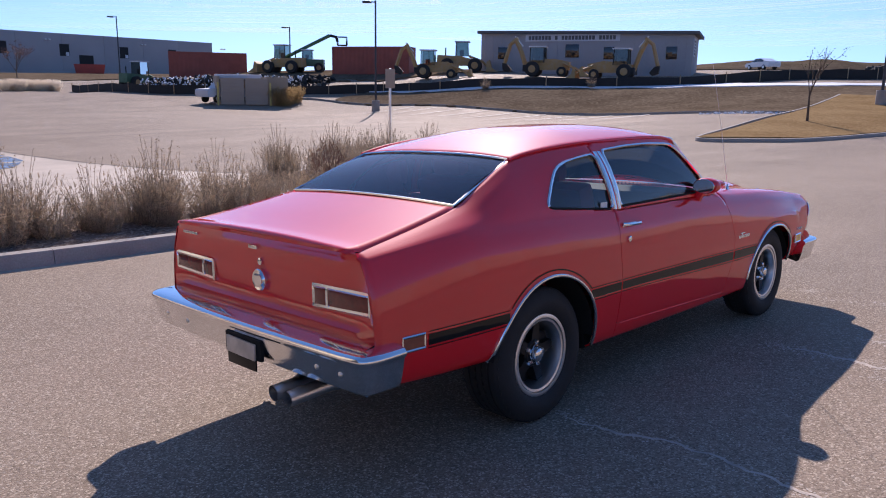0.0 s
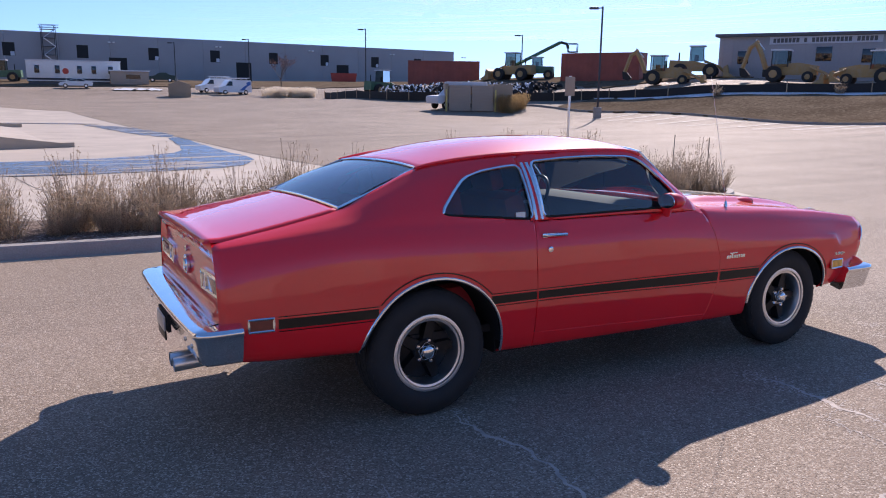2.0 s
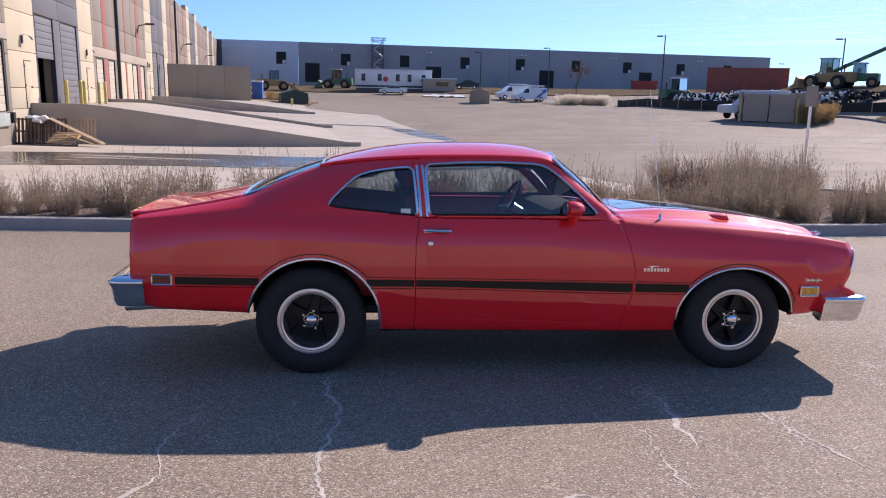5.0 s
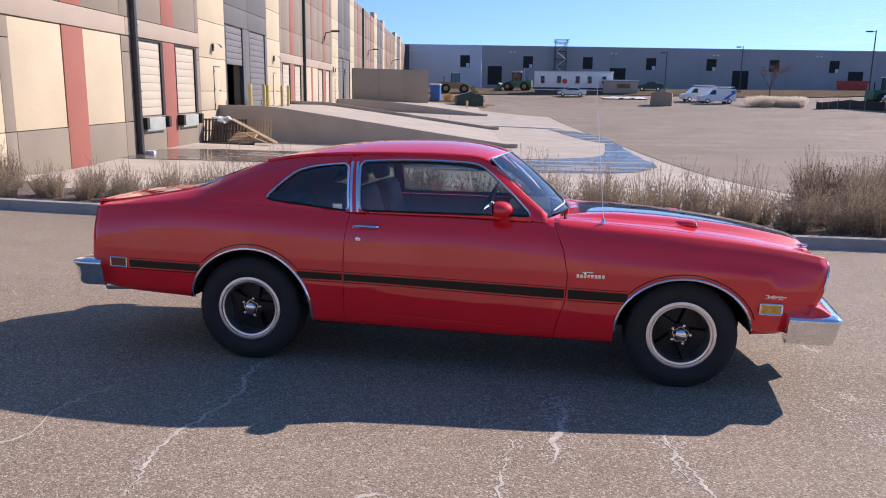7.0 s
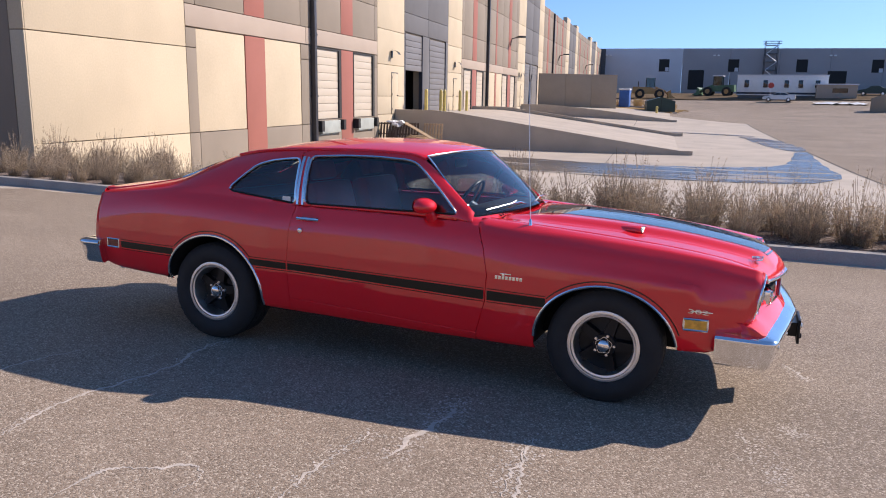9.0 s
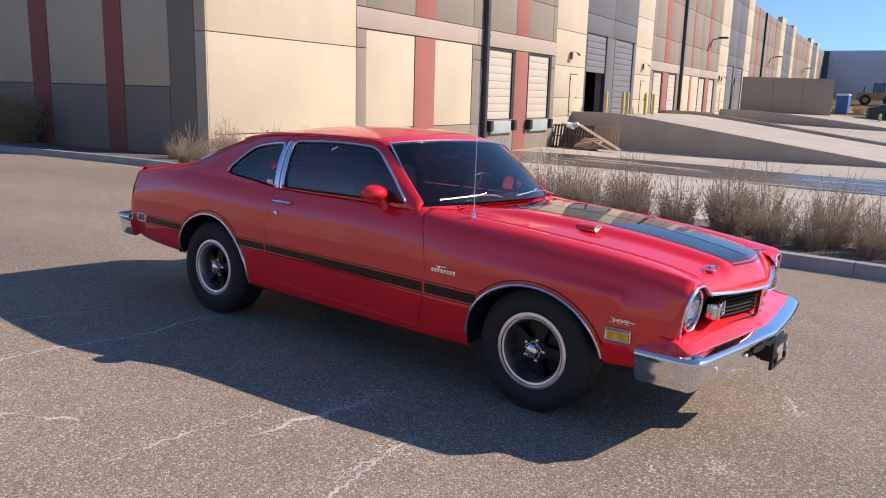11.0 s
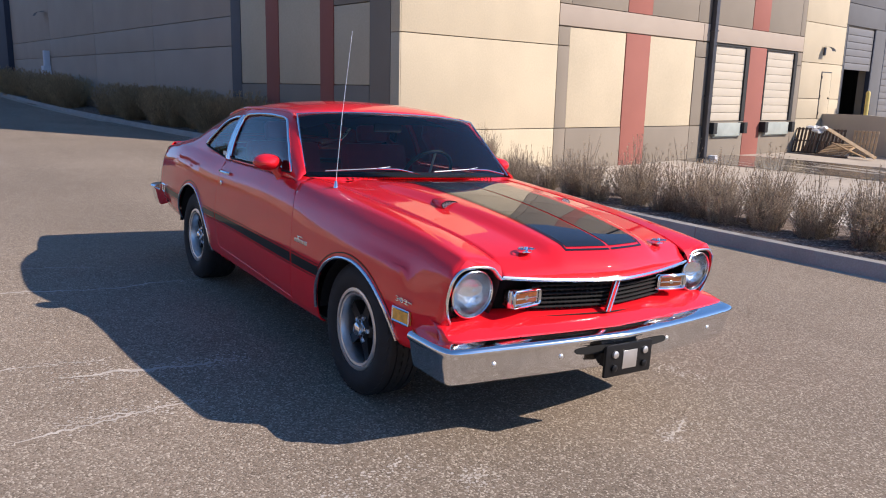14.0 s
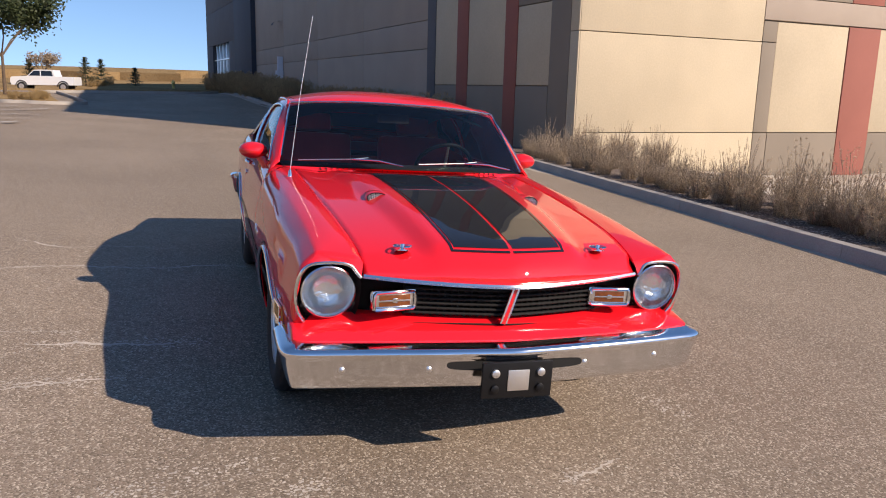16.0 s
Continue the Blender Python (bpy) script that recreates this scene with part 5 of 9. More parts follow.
VAN = [(-2.6, .34), (2.6, .32), (2.75, .75), (2.7, 1.05), (1.75, 1.28), (1.0, 2.05), (.7, 2.15), (-2.55, 2.18), (-2.65, 1.0)]
VAN_G = [[(1.6, 1.32), (1.02, 1.95), (.5, 1.97), (.5, 1.32)]]


def stand(x, y, yaw):
    return Matrix.Translation((x, y, height(x, y) + .03)) @ Matrix.Rotation(radians(yaw), 4, 'Z')


for x, y, lab, blue in ((25.6, 117.6, "white service van with a blue swoosh and a roof ladder rack", True), (23.6, 121.5, "white service van with a roof ladder rack", False)):
    van = vehicle("service_van", stand(x, y, 193), lab, "van", 5.4, 2.0, VAN, VAN_G, VANW, (1.75, -1.65), .36, group="vans at the lot's end")
    for xx in (.3, -.8, -1.9):
        bm = bmesh.new()
        tube(bm, [(xx, -.9, 2.15), (xx, -.9, 2.4), (xx, .9, 2.4), (xx, .9, 2.15)], .04, 5)
        part("rack_bar", bm, STEEL, van)
    bm = bmesh.new()
    tube(bm, [(1.2, .3, 2.48), (-2.4, .3, 2.48)], .06, 5)
    tube(bm, [(1.2, .7, 2.48), (-2.4, .7, 2.48)], .06, 5)
    part("ladder", bm, PALEW, van, "pale ladder on the rack")
    if blue:
        for sgn in (-1, 1):
            bm = bmesh.new()
            f = [bm.verts.new((xx, sgn * 1.005 * (1 - .12 * soft(.9, 1.9, z)) + sgn * .008, z)) for xx, z in ((-.6, .62), (-1.3, .62), (-1.9, 1.2), (-2.5, 1.5), (-2.5, 2.0), (-1.6, 1.9), (-1.9, 1.5), (-1.2, 1.1))]
            bm.faces.new(f)
            part("livery", bm, BLUEM, van, "blue swoosh livery")
vehicle("sedan", stand(98.6, 39.8, 60), "white sedan parked on the upper road", "car", 4.7, 1.8, SEDAN, SEDAN_G, VANW, (1.45, -1.4), .33)
vehicle("sedan", stand(4.2, 128.0, 176), "white sedan parked before the site office", "car", 4.6, 1.8, SEDAN, SEDAN_G, VANW, (1.45, -1.4), .33)
vehicle("dark_wagon", stand(18.6, 142.0, 170), "dark sport wagon parked by the shed", "car", 4.6, 1.9, [(x, z * 1.15) for x, z in SEDAN], [], GREENBOX, (1.45, -1.4), .36)
vehicle("pickup_truck", stand(36.6, 66.4, 190), "silver pickup nosed out behind the bin enclosure", "pickup", 5.6, 1.95, PICK, PICK_G, PALEW, (1.85, -1.85), .40)
truck = vehicle("pickup_truck", stand(-77.5, -16.0, -101), "white crew-cab pickup truck on the drive", "pickup", 5.8, 2.0, PICK, PICK_G, VANW, (1.95, -1.85), .43)
for sgn in (-1, 1):
    for wx in (1.95, -1.85):
        bm = bmesh.new()
        rows = [[(wx + .55 * math.cos(a) * q, sgn * 1.012, .45 + .55 * math.sin(a) * q) for a in (math.pi * k / 10 for k in range(11))] for q in (.82, 1.0)]
        grid(bm, rows)
        part("wheel_arch", bm, SEAL, truck, "dark wheel arch")

# ---- site office, shed, containers and bins ----
of_m, of_l = between((-2.4, 135.3), (11.3, 134.7))
office = thing("site_office", Matrix.Translation((0, 0, height(4, 135))) @ of_m, "long white site office trailer with small windows", "trailer")
bm = bmesh.new()
box(bm, 0, of_l, 0, 3.2, .5, 3.7, .06)
part("body", bm, WHITE, office)
bm = bmesh.new()
box(bm, .2, of_l - .2, .1, 3.0, 0, .5)
part("skirt", bm, SLATE, office)
bm = bmesh.new()
box(bm, -.1, of_l + .1, -.1, 3.3, 3.7, 3.85)
part("roof", bm, PALEW, office)
bm = bmesh.new()
box(bm, 0, of_l, -.02, .0, .7, 1.0)
part("stripe", bm, NAVY, office)
for r in (1.5, 4.4, 7.6, 9.7, 12.2):
    bm = bmesh.new()
    box(bm, r - .35, r + .35, -.04, .0, 1.75, 2.95, .01)
    w = part("window", bm, DARKGLASS, office)
    bm = bmesh.new()
    tube(bm, [(r - .38, -.03, 1.72), (r + .38, -.03, 1.72), (r + .38, -.03, 2.98), (r - .38, -.03, 2.98)], .05, 4, closed=True)
    part("frame", bm, WHITE, w)
st = thing("stop_sign", Matrix.Translation((2.9, 127.5, height(2.9, 127.5))), "red octagonal stop sign on a post", "sign")
bm = bmesh.new()
box(bm, -.04, .04, -.04, .04, 0, 2.6)
part("post", bm, STEEL, st)
bm = bmesh.new()
lathe(bm, [(.46, 0), (.46, .03), (0, .03)], 8, Matrix.Translation((0, -.05, 2.55)) @ Matrix.Rotation(math.pi, 4, 'Z') @ Matrix.Rotation(math.pi / 8, 4, 'Y'))
part("plate", bm, REDM, st)
shed = thing("shed", Matrix.Translation((12.5, 133.0, height(12.5, 133))), "low pale shed beside the site office", "shed")
bm = bmesh.new()
box(bm, -2.9, 2.9, 0, 3, 0, 2.2, .03)
part("wall", bm, BELT, shed)
bm = bmesh.new()
box(bm, -3.1, 3.1, -.2, 3.2, 2.2, 2.38, .03)
part("roof", bm, PALEW, shed)
bm = bmesh.new()
box(bm, -.6, 1.6, -.03, 0, 1.0, 1.7)
part("window", bm, DARKGLASS, shed)
tarp = bmesh.new()
rows = [[(9 + i * .6 + .2 * math.sin(j), 123 + j * .5, height(9 + i * .6, 123 + j * .5) + .1 + .3 * max(0, noise.noise((i * .7, j * .9, 2)) + .3)) for i in range(13)] for j in range(5)]
grid(tarp, rows)
tagged(part("tarpaulin", tarp, WHITE), "crumpled white sheeting on the ground", "sheeting")
en_m, en_l = between((15.3, 112.2), (18.3, 111.7))
enc = thing("bin_enclosure", Matrix.Translation((0, 0, height(16.8, 112))) @ en_m, "small tan block bin enclosure with a gabled gate", "enclosure")
bm = bmesh.new()
prism(bm, [(0, -.1), (en_l, -.1), (en_l, 1.8), (en_l * .5, 2.3), (0, 1.8)], 2.6, bevel=.02)
part("wall", bm, TANW, enc)


def container(a, b, deep, z, tall, mt, label):
    m, l = between(a, b)
    c = thing("shipping_container", Matrix.Translation((0, 0, z)) @ m, label, "container", "rust-red containers")
    bm = bmesh.new()
    n = int(l / .28)
    rows = []
    for k in range(n * 2 + 1):
        x = l * k / (n * 2)
        o = -.04 if (k // 2) % 2 else 0
        rows.append([(x, o, .15), (x, o, tall - .12)])
    grid(bm, rows)
    grid(bm, [[(x, deep - y, zz) for x, y, zz in r] for r in rows])
    part("side", bm, mt, c)
    bm = bmesh.new()
    for x in (0, l - .15):
        for y in (-.05, deep - .1):
            box(bm, x, x + .15, y, y + .15, 0, tall)
    for zz in (0, tall - .15):
        box(bm, 0, l, -.05, .08, zz, zz + .15)
        box(bm, 0, l, deep - .08, deep + .05, zz, zz + .15)
    part("frame", bm, mt, c)
    bm = bmesh.new()
    box(bm, 0, l, 0, deep, tall - .06, tall)
    box(bm, 0, .05, 0, deep, 0, tall)
    box(bm, l - .05, l, 0, deep, 0, tall)
    part("roof", bm, mt, c)
    return c


container((44.9, 95.4), (53.8, 90.9), 2.5, height(49, 93), 3.25, RUST, "rust-red shipping container on the dirt yard")
container((57.6, 77.0), (62.4, 68.0), 2.5, height(60, 72), 3.5, RUST, "rust-red shipping container behind the diggers")
skip = thing("skip_bin", Matrix.Translation((59.3, 159.6, height(59.3, 159.6))) @ Matrix.Rotation(-.35, 4, 'Z'), "bright red steel skip bin by the hall", "skip")
bm = bmesh.new()
prism(bm, [(-2.6, .2), (2.6, .2), (2.9, 2.0), (-2.9, 2.0)], 2.2)
part("tub", bm, REDM, skip)
for k in range(5):
    bm = bmesh.new()
    box(bm, -2.4 + k * 1.15, -2.25 + k * 1.15, -.08, 0, .3, 2.0)
    part("rib", bm, REDM, skip)

# ---- low office with a sign, behind the diggers ----
lo_m, lo_l = between((69.3, 62.4), (79.2, 39.6))
lz = 3.0
low = thing("metal_office", lo_m, "grey metal-clad contractor's office with a long sign", "building")
bm = bmesh.new()
box(bm, 0, lo_l, 0, 9, lz, 8.3, .03)
part("wall", bm, GREYW, low)
for k in range(22):
    bm = bmesh.new()
    box(bm, .4 + k * lo_l / 22, .5 + k * lo_l / 22, -.03, .0, lz, 8.2)
    part("cladding_rib", bm, GREYW, low)
bm = bmesh.new()
box(bm, -.5, lo_l + .5, -.5, 9.6, 8.2, 8.55, .03, Matrix.Rotation(0.012, 4, 'Y'))
part("roof", bm, SLATE, low)
bm = bmesh.new()
box(bm, 5.6, 16.8, -.10, -.04, 7.25, 8.05, .01)
sign = part("name_sign", bm, PALEW, low, "long pale name sign")
for k in range(26):
    if k in (7, 9, 20):
        continue
    bm = bmesh.new()
    box(bm, 6.0 + k * .40, 6.30 + k * .40, -.13, -.10, 7.42, 7.88)
    part("lettering_bar", bm, SLATE, sign)
for r, w, z0, h in ((2.2, 1.2, 5.2, 1.4), (10.5, 1.6, 5.4, 1.5), (15, 1.2, 5.2, 1.4), (22, 1.2, 5.2, 1.4)):
    bm = bmesh.new()
    box(bm, r, r + w, -.04, .02, z0, z0 + h, .01)
    part("window", bm, DARKGLASS, low)
bm = bmesh.new()
box(bm, lo_l, lo_l + .06, 1.2, 3.8, 5.6, 7.6, .01)
board = part("end_sign", bm, PALEW, low, "square pale sign on the end wall")
for k in range(5):
    bm = bmesh.new()
    box(bm, lo_l + .06, lo_l + .08, 1.5, 3.5 - .3 * (k % 2), 5.8 + k * .34, 5.98 + k * .34)
    part("lettering_bar", bm, SLATE, board)


# ---- diggers and loaders ----
def machine_wheel(parent, x, y, r, w):
    bm = bmesh.new()
    lathe(bm, [(0, -w), (r * .5, -w), (r * .9, -w), (r, -w * .7), (r, w * .7), (r * .9, w), (r * .5, w), (0, w)], 18, Matrix.Translation((x, y, r)))
    t = part("wheel", bm, RUBBER, parent)
    bm = bmesh.new()
    lathe(bm, [(r * .5, 0), (r * .45, .05), (0, .06)], 14, Matrix.Translation((x, y + (w if y > 0 else -w), r)) @ Matrix.Rotation(0 if y > 0 else math.pi, 4, 'Z'))
    part("rim", bm, CATY, t)


def cab(parent, x, z, l, w, h):
    for dx in (0, l):
        for dy in (-w / 2, w / 2):
            bm = bmesh.new()
            tube(bm, [(x + dx, dy, z), (x + dx * .94 + .03, dy * .94, z + h)], .05, 5)
            part("cab_post", bm, SEAL, parent)
    bm = bmesh.new()
    box(bm, x - .15, x + l + .15, -w / 2 - .1, w / 2 + .1, z + h, z + h + .14, .03)
    part("cab_roof", bm, PALEW, parent)
    for sgn in (-1, 1):
        bm = bmesh.new()
        bm.faces.new([bm.verts.new(p) for p in ((x, sgn * w / 2, z), (x + l, sgn * w / 2, z), (x + l, sgn * w / 2 * .95, z + h), (x, sgn * w / 2 * .95, z + h))])
        part("cab_window", bm, CABGLASS, parent, "dark green cab glass")
    bm = bmesh.new()
    bm.faces.new([bm.verts.new(p) for p in ((x + l, -w / 2, z), (x + l, w / 2, z), (x + l, w / 2, z + h), (x + l, -w / 2, z + h))])
    part("cab_window", bm, CABGLASS, parent, "dark green cab glass")
    bm = bmesh.new()
    box(bm, x + l * .3, x + l * .6, -.25, .25, z, z + .7, .05)
    part("cab_seat", bm, SEAL, parent)


CABGLASS = glass("green_cab_glass", (.22, .30, .29))


def backhoe(x, y, yaw, label, lift=1.0):
    b = thing("backhoe", stand(x, y, yaw), label, "digger", "yellow diggers in the yard")
    bm = bmesh.new()
    prism(bm, [(-1.6, .7), (2.9, .7), (2.95, 1.55), (1.3, 1.85), (-.2, 1.75), (-1.6, 1.5)], 1.1, Matrix.Translation((0, -.55, 0)))
    part("body", bm, CATY, b)
    machine_wheel(b, -.9, .95, .78, .24)
    machine_wheel(b, -.9, -.95, .78, .24)
    machine_wheel(b, 2.2, .85, .52, .20)
    machine_wheel(b, 2.2, -.85, .52, .20)
    cab(b, -1.2, 1.45, 1.5, 1.5, 1.55)
    bm = bmesh.new()
    tube(bm, [(2.3, .8, 1.4), (3.5, .8, .9), (4.3, .8, .35)], .12, 5)
    tube(bm, [(2.3, -.8, 1.4), (3.5, -.8, .9), (4.3, -.8, .35)], .12, 5)
    part("loader_arm", bm, CATY, b)
    bm = bmesh.new()
    prism(bm, [(4.1, .05), (5.2, .05), (4.5, .5), (4.35, 1.1), (4.1, .9)], 2.3, Matrix.Translation((0, -1.15, 0)))
    part("loader_bucket", bm, CATY, b)
    bm = bmesh.new()
    tube(bm, [(-1.7, 0, .9), (-2.3, 0, 2.4 * lift), (-2.9, 0, 3.55 * lift)], .36, 6, flat=.7)
    part("boom", bm, CATY, b)
    bm = bmesh.new()
    tube(bm, [(-2.7, 0, 3.65 * lift), (-3.5, 0, 3.1 * lift), (-4.1, 0, 1.3)], .30, 6, flat=.7)
    part("stick", bm, CATY, b)
    bm = bmesh.new()
    tube(bm, [(-2.1, 0, 2.9 * lift), (-3.0, 0, 3.85 * lift)], .08, 6)
    part("cylinder", bm, STEEL, b)
    bm = bmesh.new()
    prism(bm, [(-4.3, 1.4), (-3.8, 1.3), (-3.3, .7), (-3.6, .4), (-4.2, .6)], .7, Matrix.Translation((0, -.35, 0)))
    part("digging_bucket", bm, SEAL, b)
    bm = bmesh.new()
    box(bm, -1.9, -1.6, -1.1, 1.1, .5, 1.2, .04)
    part("stabiliser", bm, SEAL, b)
    return b


backhoe(58.8, 60.2, -52, "yellow backhoe digger with its arm folded up")
backhoe(64.0, 48.8, -62, "yellow backhoe digger with its arm folded up", 1.08)
backhoe(67.2, 41.6, 112, "yellow backhoe digger facing the other way", 1.12)


def loader(x, y, yaw, label, mt):
    b = thing("wheel_loader", stand(x, y, yaw), label, "loader", "loaders in the yard")
    bm = bmesh.new()
    prism(bm, [(-3.0, .8), (1.0, .8), (1.2, 1.6), (-.2, 1.9), (-2.9, 2.0)], 1.5, Matrix.Translation((0, -.75, 0)))
    part("body", bm, mt, b)
    for wx in (-1.7, 1.6):
        machine_wheel(b, wx, 1.05, .82, .28)
        machine_wheel(b, wx, -1.05, .82, .28)
    cab(b, -.7, 1.9, 1.5, 1.5, 1.6)
    bm = bmesh.new()
    tube(bm, [(.9, .5, 1.9), (2.5, .5, 1.3), (3.2, .5, .6)], .15, 5)
    tube(bm, [(.9, -.5, 1.9), (2.5, -.5, 1.3), (3.2, -.5, .6)], .15, 5)
    part("lift_arm", bm, mt, b)
    bm = bmesh.new()
    prism(bm, [(3.0, .1), (4.4, .1), (3.6, .6), (3.4, 1.5), (3.0, 1.2)], 2.8, Matrix.Translation((0, -1.4, 0)))
    part("bucket", bm, mt, b)
    bm = bmesh.new()
    tube(bm, [(-2.0, .4, 2.0), (-2.0, .4, 2.9)], .08, 6)
    part("exhaust_stack", bm, SEAL, b)
    return b


loader(66.0, 62.5, -50, "large yellow wheel loader behind a backhoe", CATY)
loader(55.2, 84.4, 120, "yellow wheel loader with a green-tinted cab", CATY)
loader(43.3, 100.6, 20, "green tractor behind the rust-red container", GREENM)
loader(-16.5, 134.5, 10, "orange-yellow loader before the pale hall", CATY)
loader(-6.0, 146.0, 170, "green machine standing by the hall", GREENM)
tele = thing("telehandler", stand(58.2, 83.2, -42), "green telescopic handler with its boom raised", "telehandler")
bm = bmesh.new()
box(bm, -2.4, 2.2, -1.0, 1.0, .8, 1.7, .05)
part("body", bm, GREENM, tele)
for wx in (-1.6, 1.6):
    machine_wheel(tele, wx, 1.0, .62, .22)
    machine_wheel(tele, wx, -1.0, .62, .22)
cab(tele, -.6, 1.6, 1.3, 1.0, 1.2)
bm = bmesh.new()
tube(bm, [(-3.0, .0, 1.8), (.2, 0, 3.4), (3.0, 0, 4.8)], .30, 6, flat=.8)
part("boom", bm, GREENM, tele)
bm = bmesh.new()
tube(bm, [(3.0, 0, 4.8), (3.8, 0, 4.6), (4.0, 0, 4.0)], .20, 6)
box(bm, 4.0, 5.2, -.8, .8, 3.5, 3.62)
for yy in (-.8, .8):
    tube(bm, [(4.0, yy, 3.6), (4.0, yy, 4.6), (5.2, yy, 4.6), (5.2, yy, 3.6)], .06, 4)
part("basket", bm, SEAL, tele)

# ---- silt fence with posts, and the black-and-white heaps behind it ----
FENCE = [(37.0, 108.0), (34.8, 92.0), (35.8, 78.0), (44.0, 70.0), (50.6, 62.0), (53.6, 50.0), (63.6, 32.6), (77.0, 27.0), (84.0, 20.0), (98.0, 12.0)]
silt = thing("silt_fence", None, "low black fabric silt fence on wooden stakes", "fence")
pts = spline([(x, y, 0) for x, y in FENCE], 10)
bm = bmesh.new()
rows = [[(p.x, p.y, height(p.x, p.y) + zz * (1 + .15 * noise.noise((p.x * .4, p.y * .4, 0)))) for p in pts] for zz in (-.1, .45, .95)]
grid(bm, rows)
part("fabric", bm, SEAL, silt, "black fabric")
for i, p in enumerate(pts[::3]):
    bm = bmesh.new()
    box(bm, p.x - .04, p.x + .04, p.y - .12, p.y - .06, height(p.x, p.y) - .1, height(p.x, p.y) + 1.15)
    part("stake", bm, WOOD, silt)


def heap(name, a, b, wide, tall, mt, label, category, n=160, size=.35, seed=1):
    rnd = random.Random(seed)
    bm = bmesh.new()
    for k in range(n):
        u = rnd.random()
        v = rnd.uniform(-1, 1)
        x, y = a[0] + (b[0] - a[0]) * u, a[1] + (b[1] - a[1]) * u
        dx, dy = b[1] - a[1], a[0] - b[0]
        l = math.hypot(dx, dy)
        x, y = x + dx / l * v * wide, y + dy / l * v * wide
        z = height(x, y) + tall * (1 - v * v) * rnd.uniform(.3, 1)
        s = size * rnd.uniform(.5, 1.3)
        m = Matrix.Translation((x, y, z)) @ Euler((rnd.uniform(0, 6), rnd.uniform(0, 6), rnd.uniform(0, 6))).to_matrix().to_4x4() @ Matrix.Diagonal((s * 1.4, s, s * .6, 1))
        r = bmesh.ops.create_icosphere(bm, subdivisions=1, radius=1)
        bmesh.ops.transform(bm, matrix=m, verts=r["verts"])
    return tagged(part(name, bm, mt, angle=20), label, category, "", "stuff")


heap("dark_rubble", (38.5, 88), (52, 70), 3.0, .9, SEAL, "long heap of dark rubble behind the fence", "rubble", 420, .30, 3)
heap("snow_rubble", (38.0, 88), (50, 71), 2.2, 1.2, SNOW, "white snow lumps on the dark rubble", "snow", 420, .15, 4)
heap("dark_rubble", (95, 22), (128, 34), 3.0, .8, SEAL, "dark heap on the upper field", "rubble", 160, .4, 5)
heap("snow_rubble", (96, 21), (124, 31), 2.0, 1.0, SNOW, "white snow lumps on a dark heap", "snow", 130, .2, 6)
bm = bmesh.new()
rows = []
for j in range(13):
    row = []
    for i in range(25):
        u, v = i / 24, j / 12
        x, y = 104 + 40 * u + 14 * v, 52 - 34 * u + 18 * v
        row.append((x, y, height(x, y) - .1 + (2.1 + .5 * noise.noise((x * .12, y * .12, 4))) * math.sin(math.pi * u) ** .6 * math.sin(math.pi * v)))
    rows.append(row)
grid(bm, rows)
mound = part("dirt_mound", bm, DIRT, angle=80)
bmesh_up(mound)
tagged(mound, "long brown dirt mound on the skyline", "dirt mound", "", "structure")
heap("snow_rubble", (45.0, 21), (46.4, 16), .35, .05, SNOW, "thin remains of snow along the kerb", "snow", 90, .09, 8)

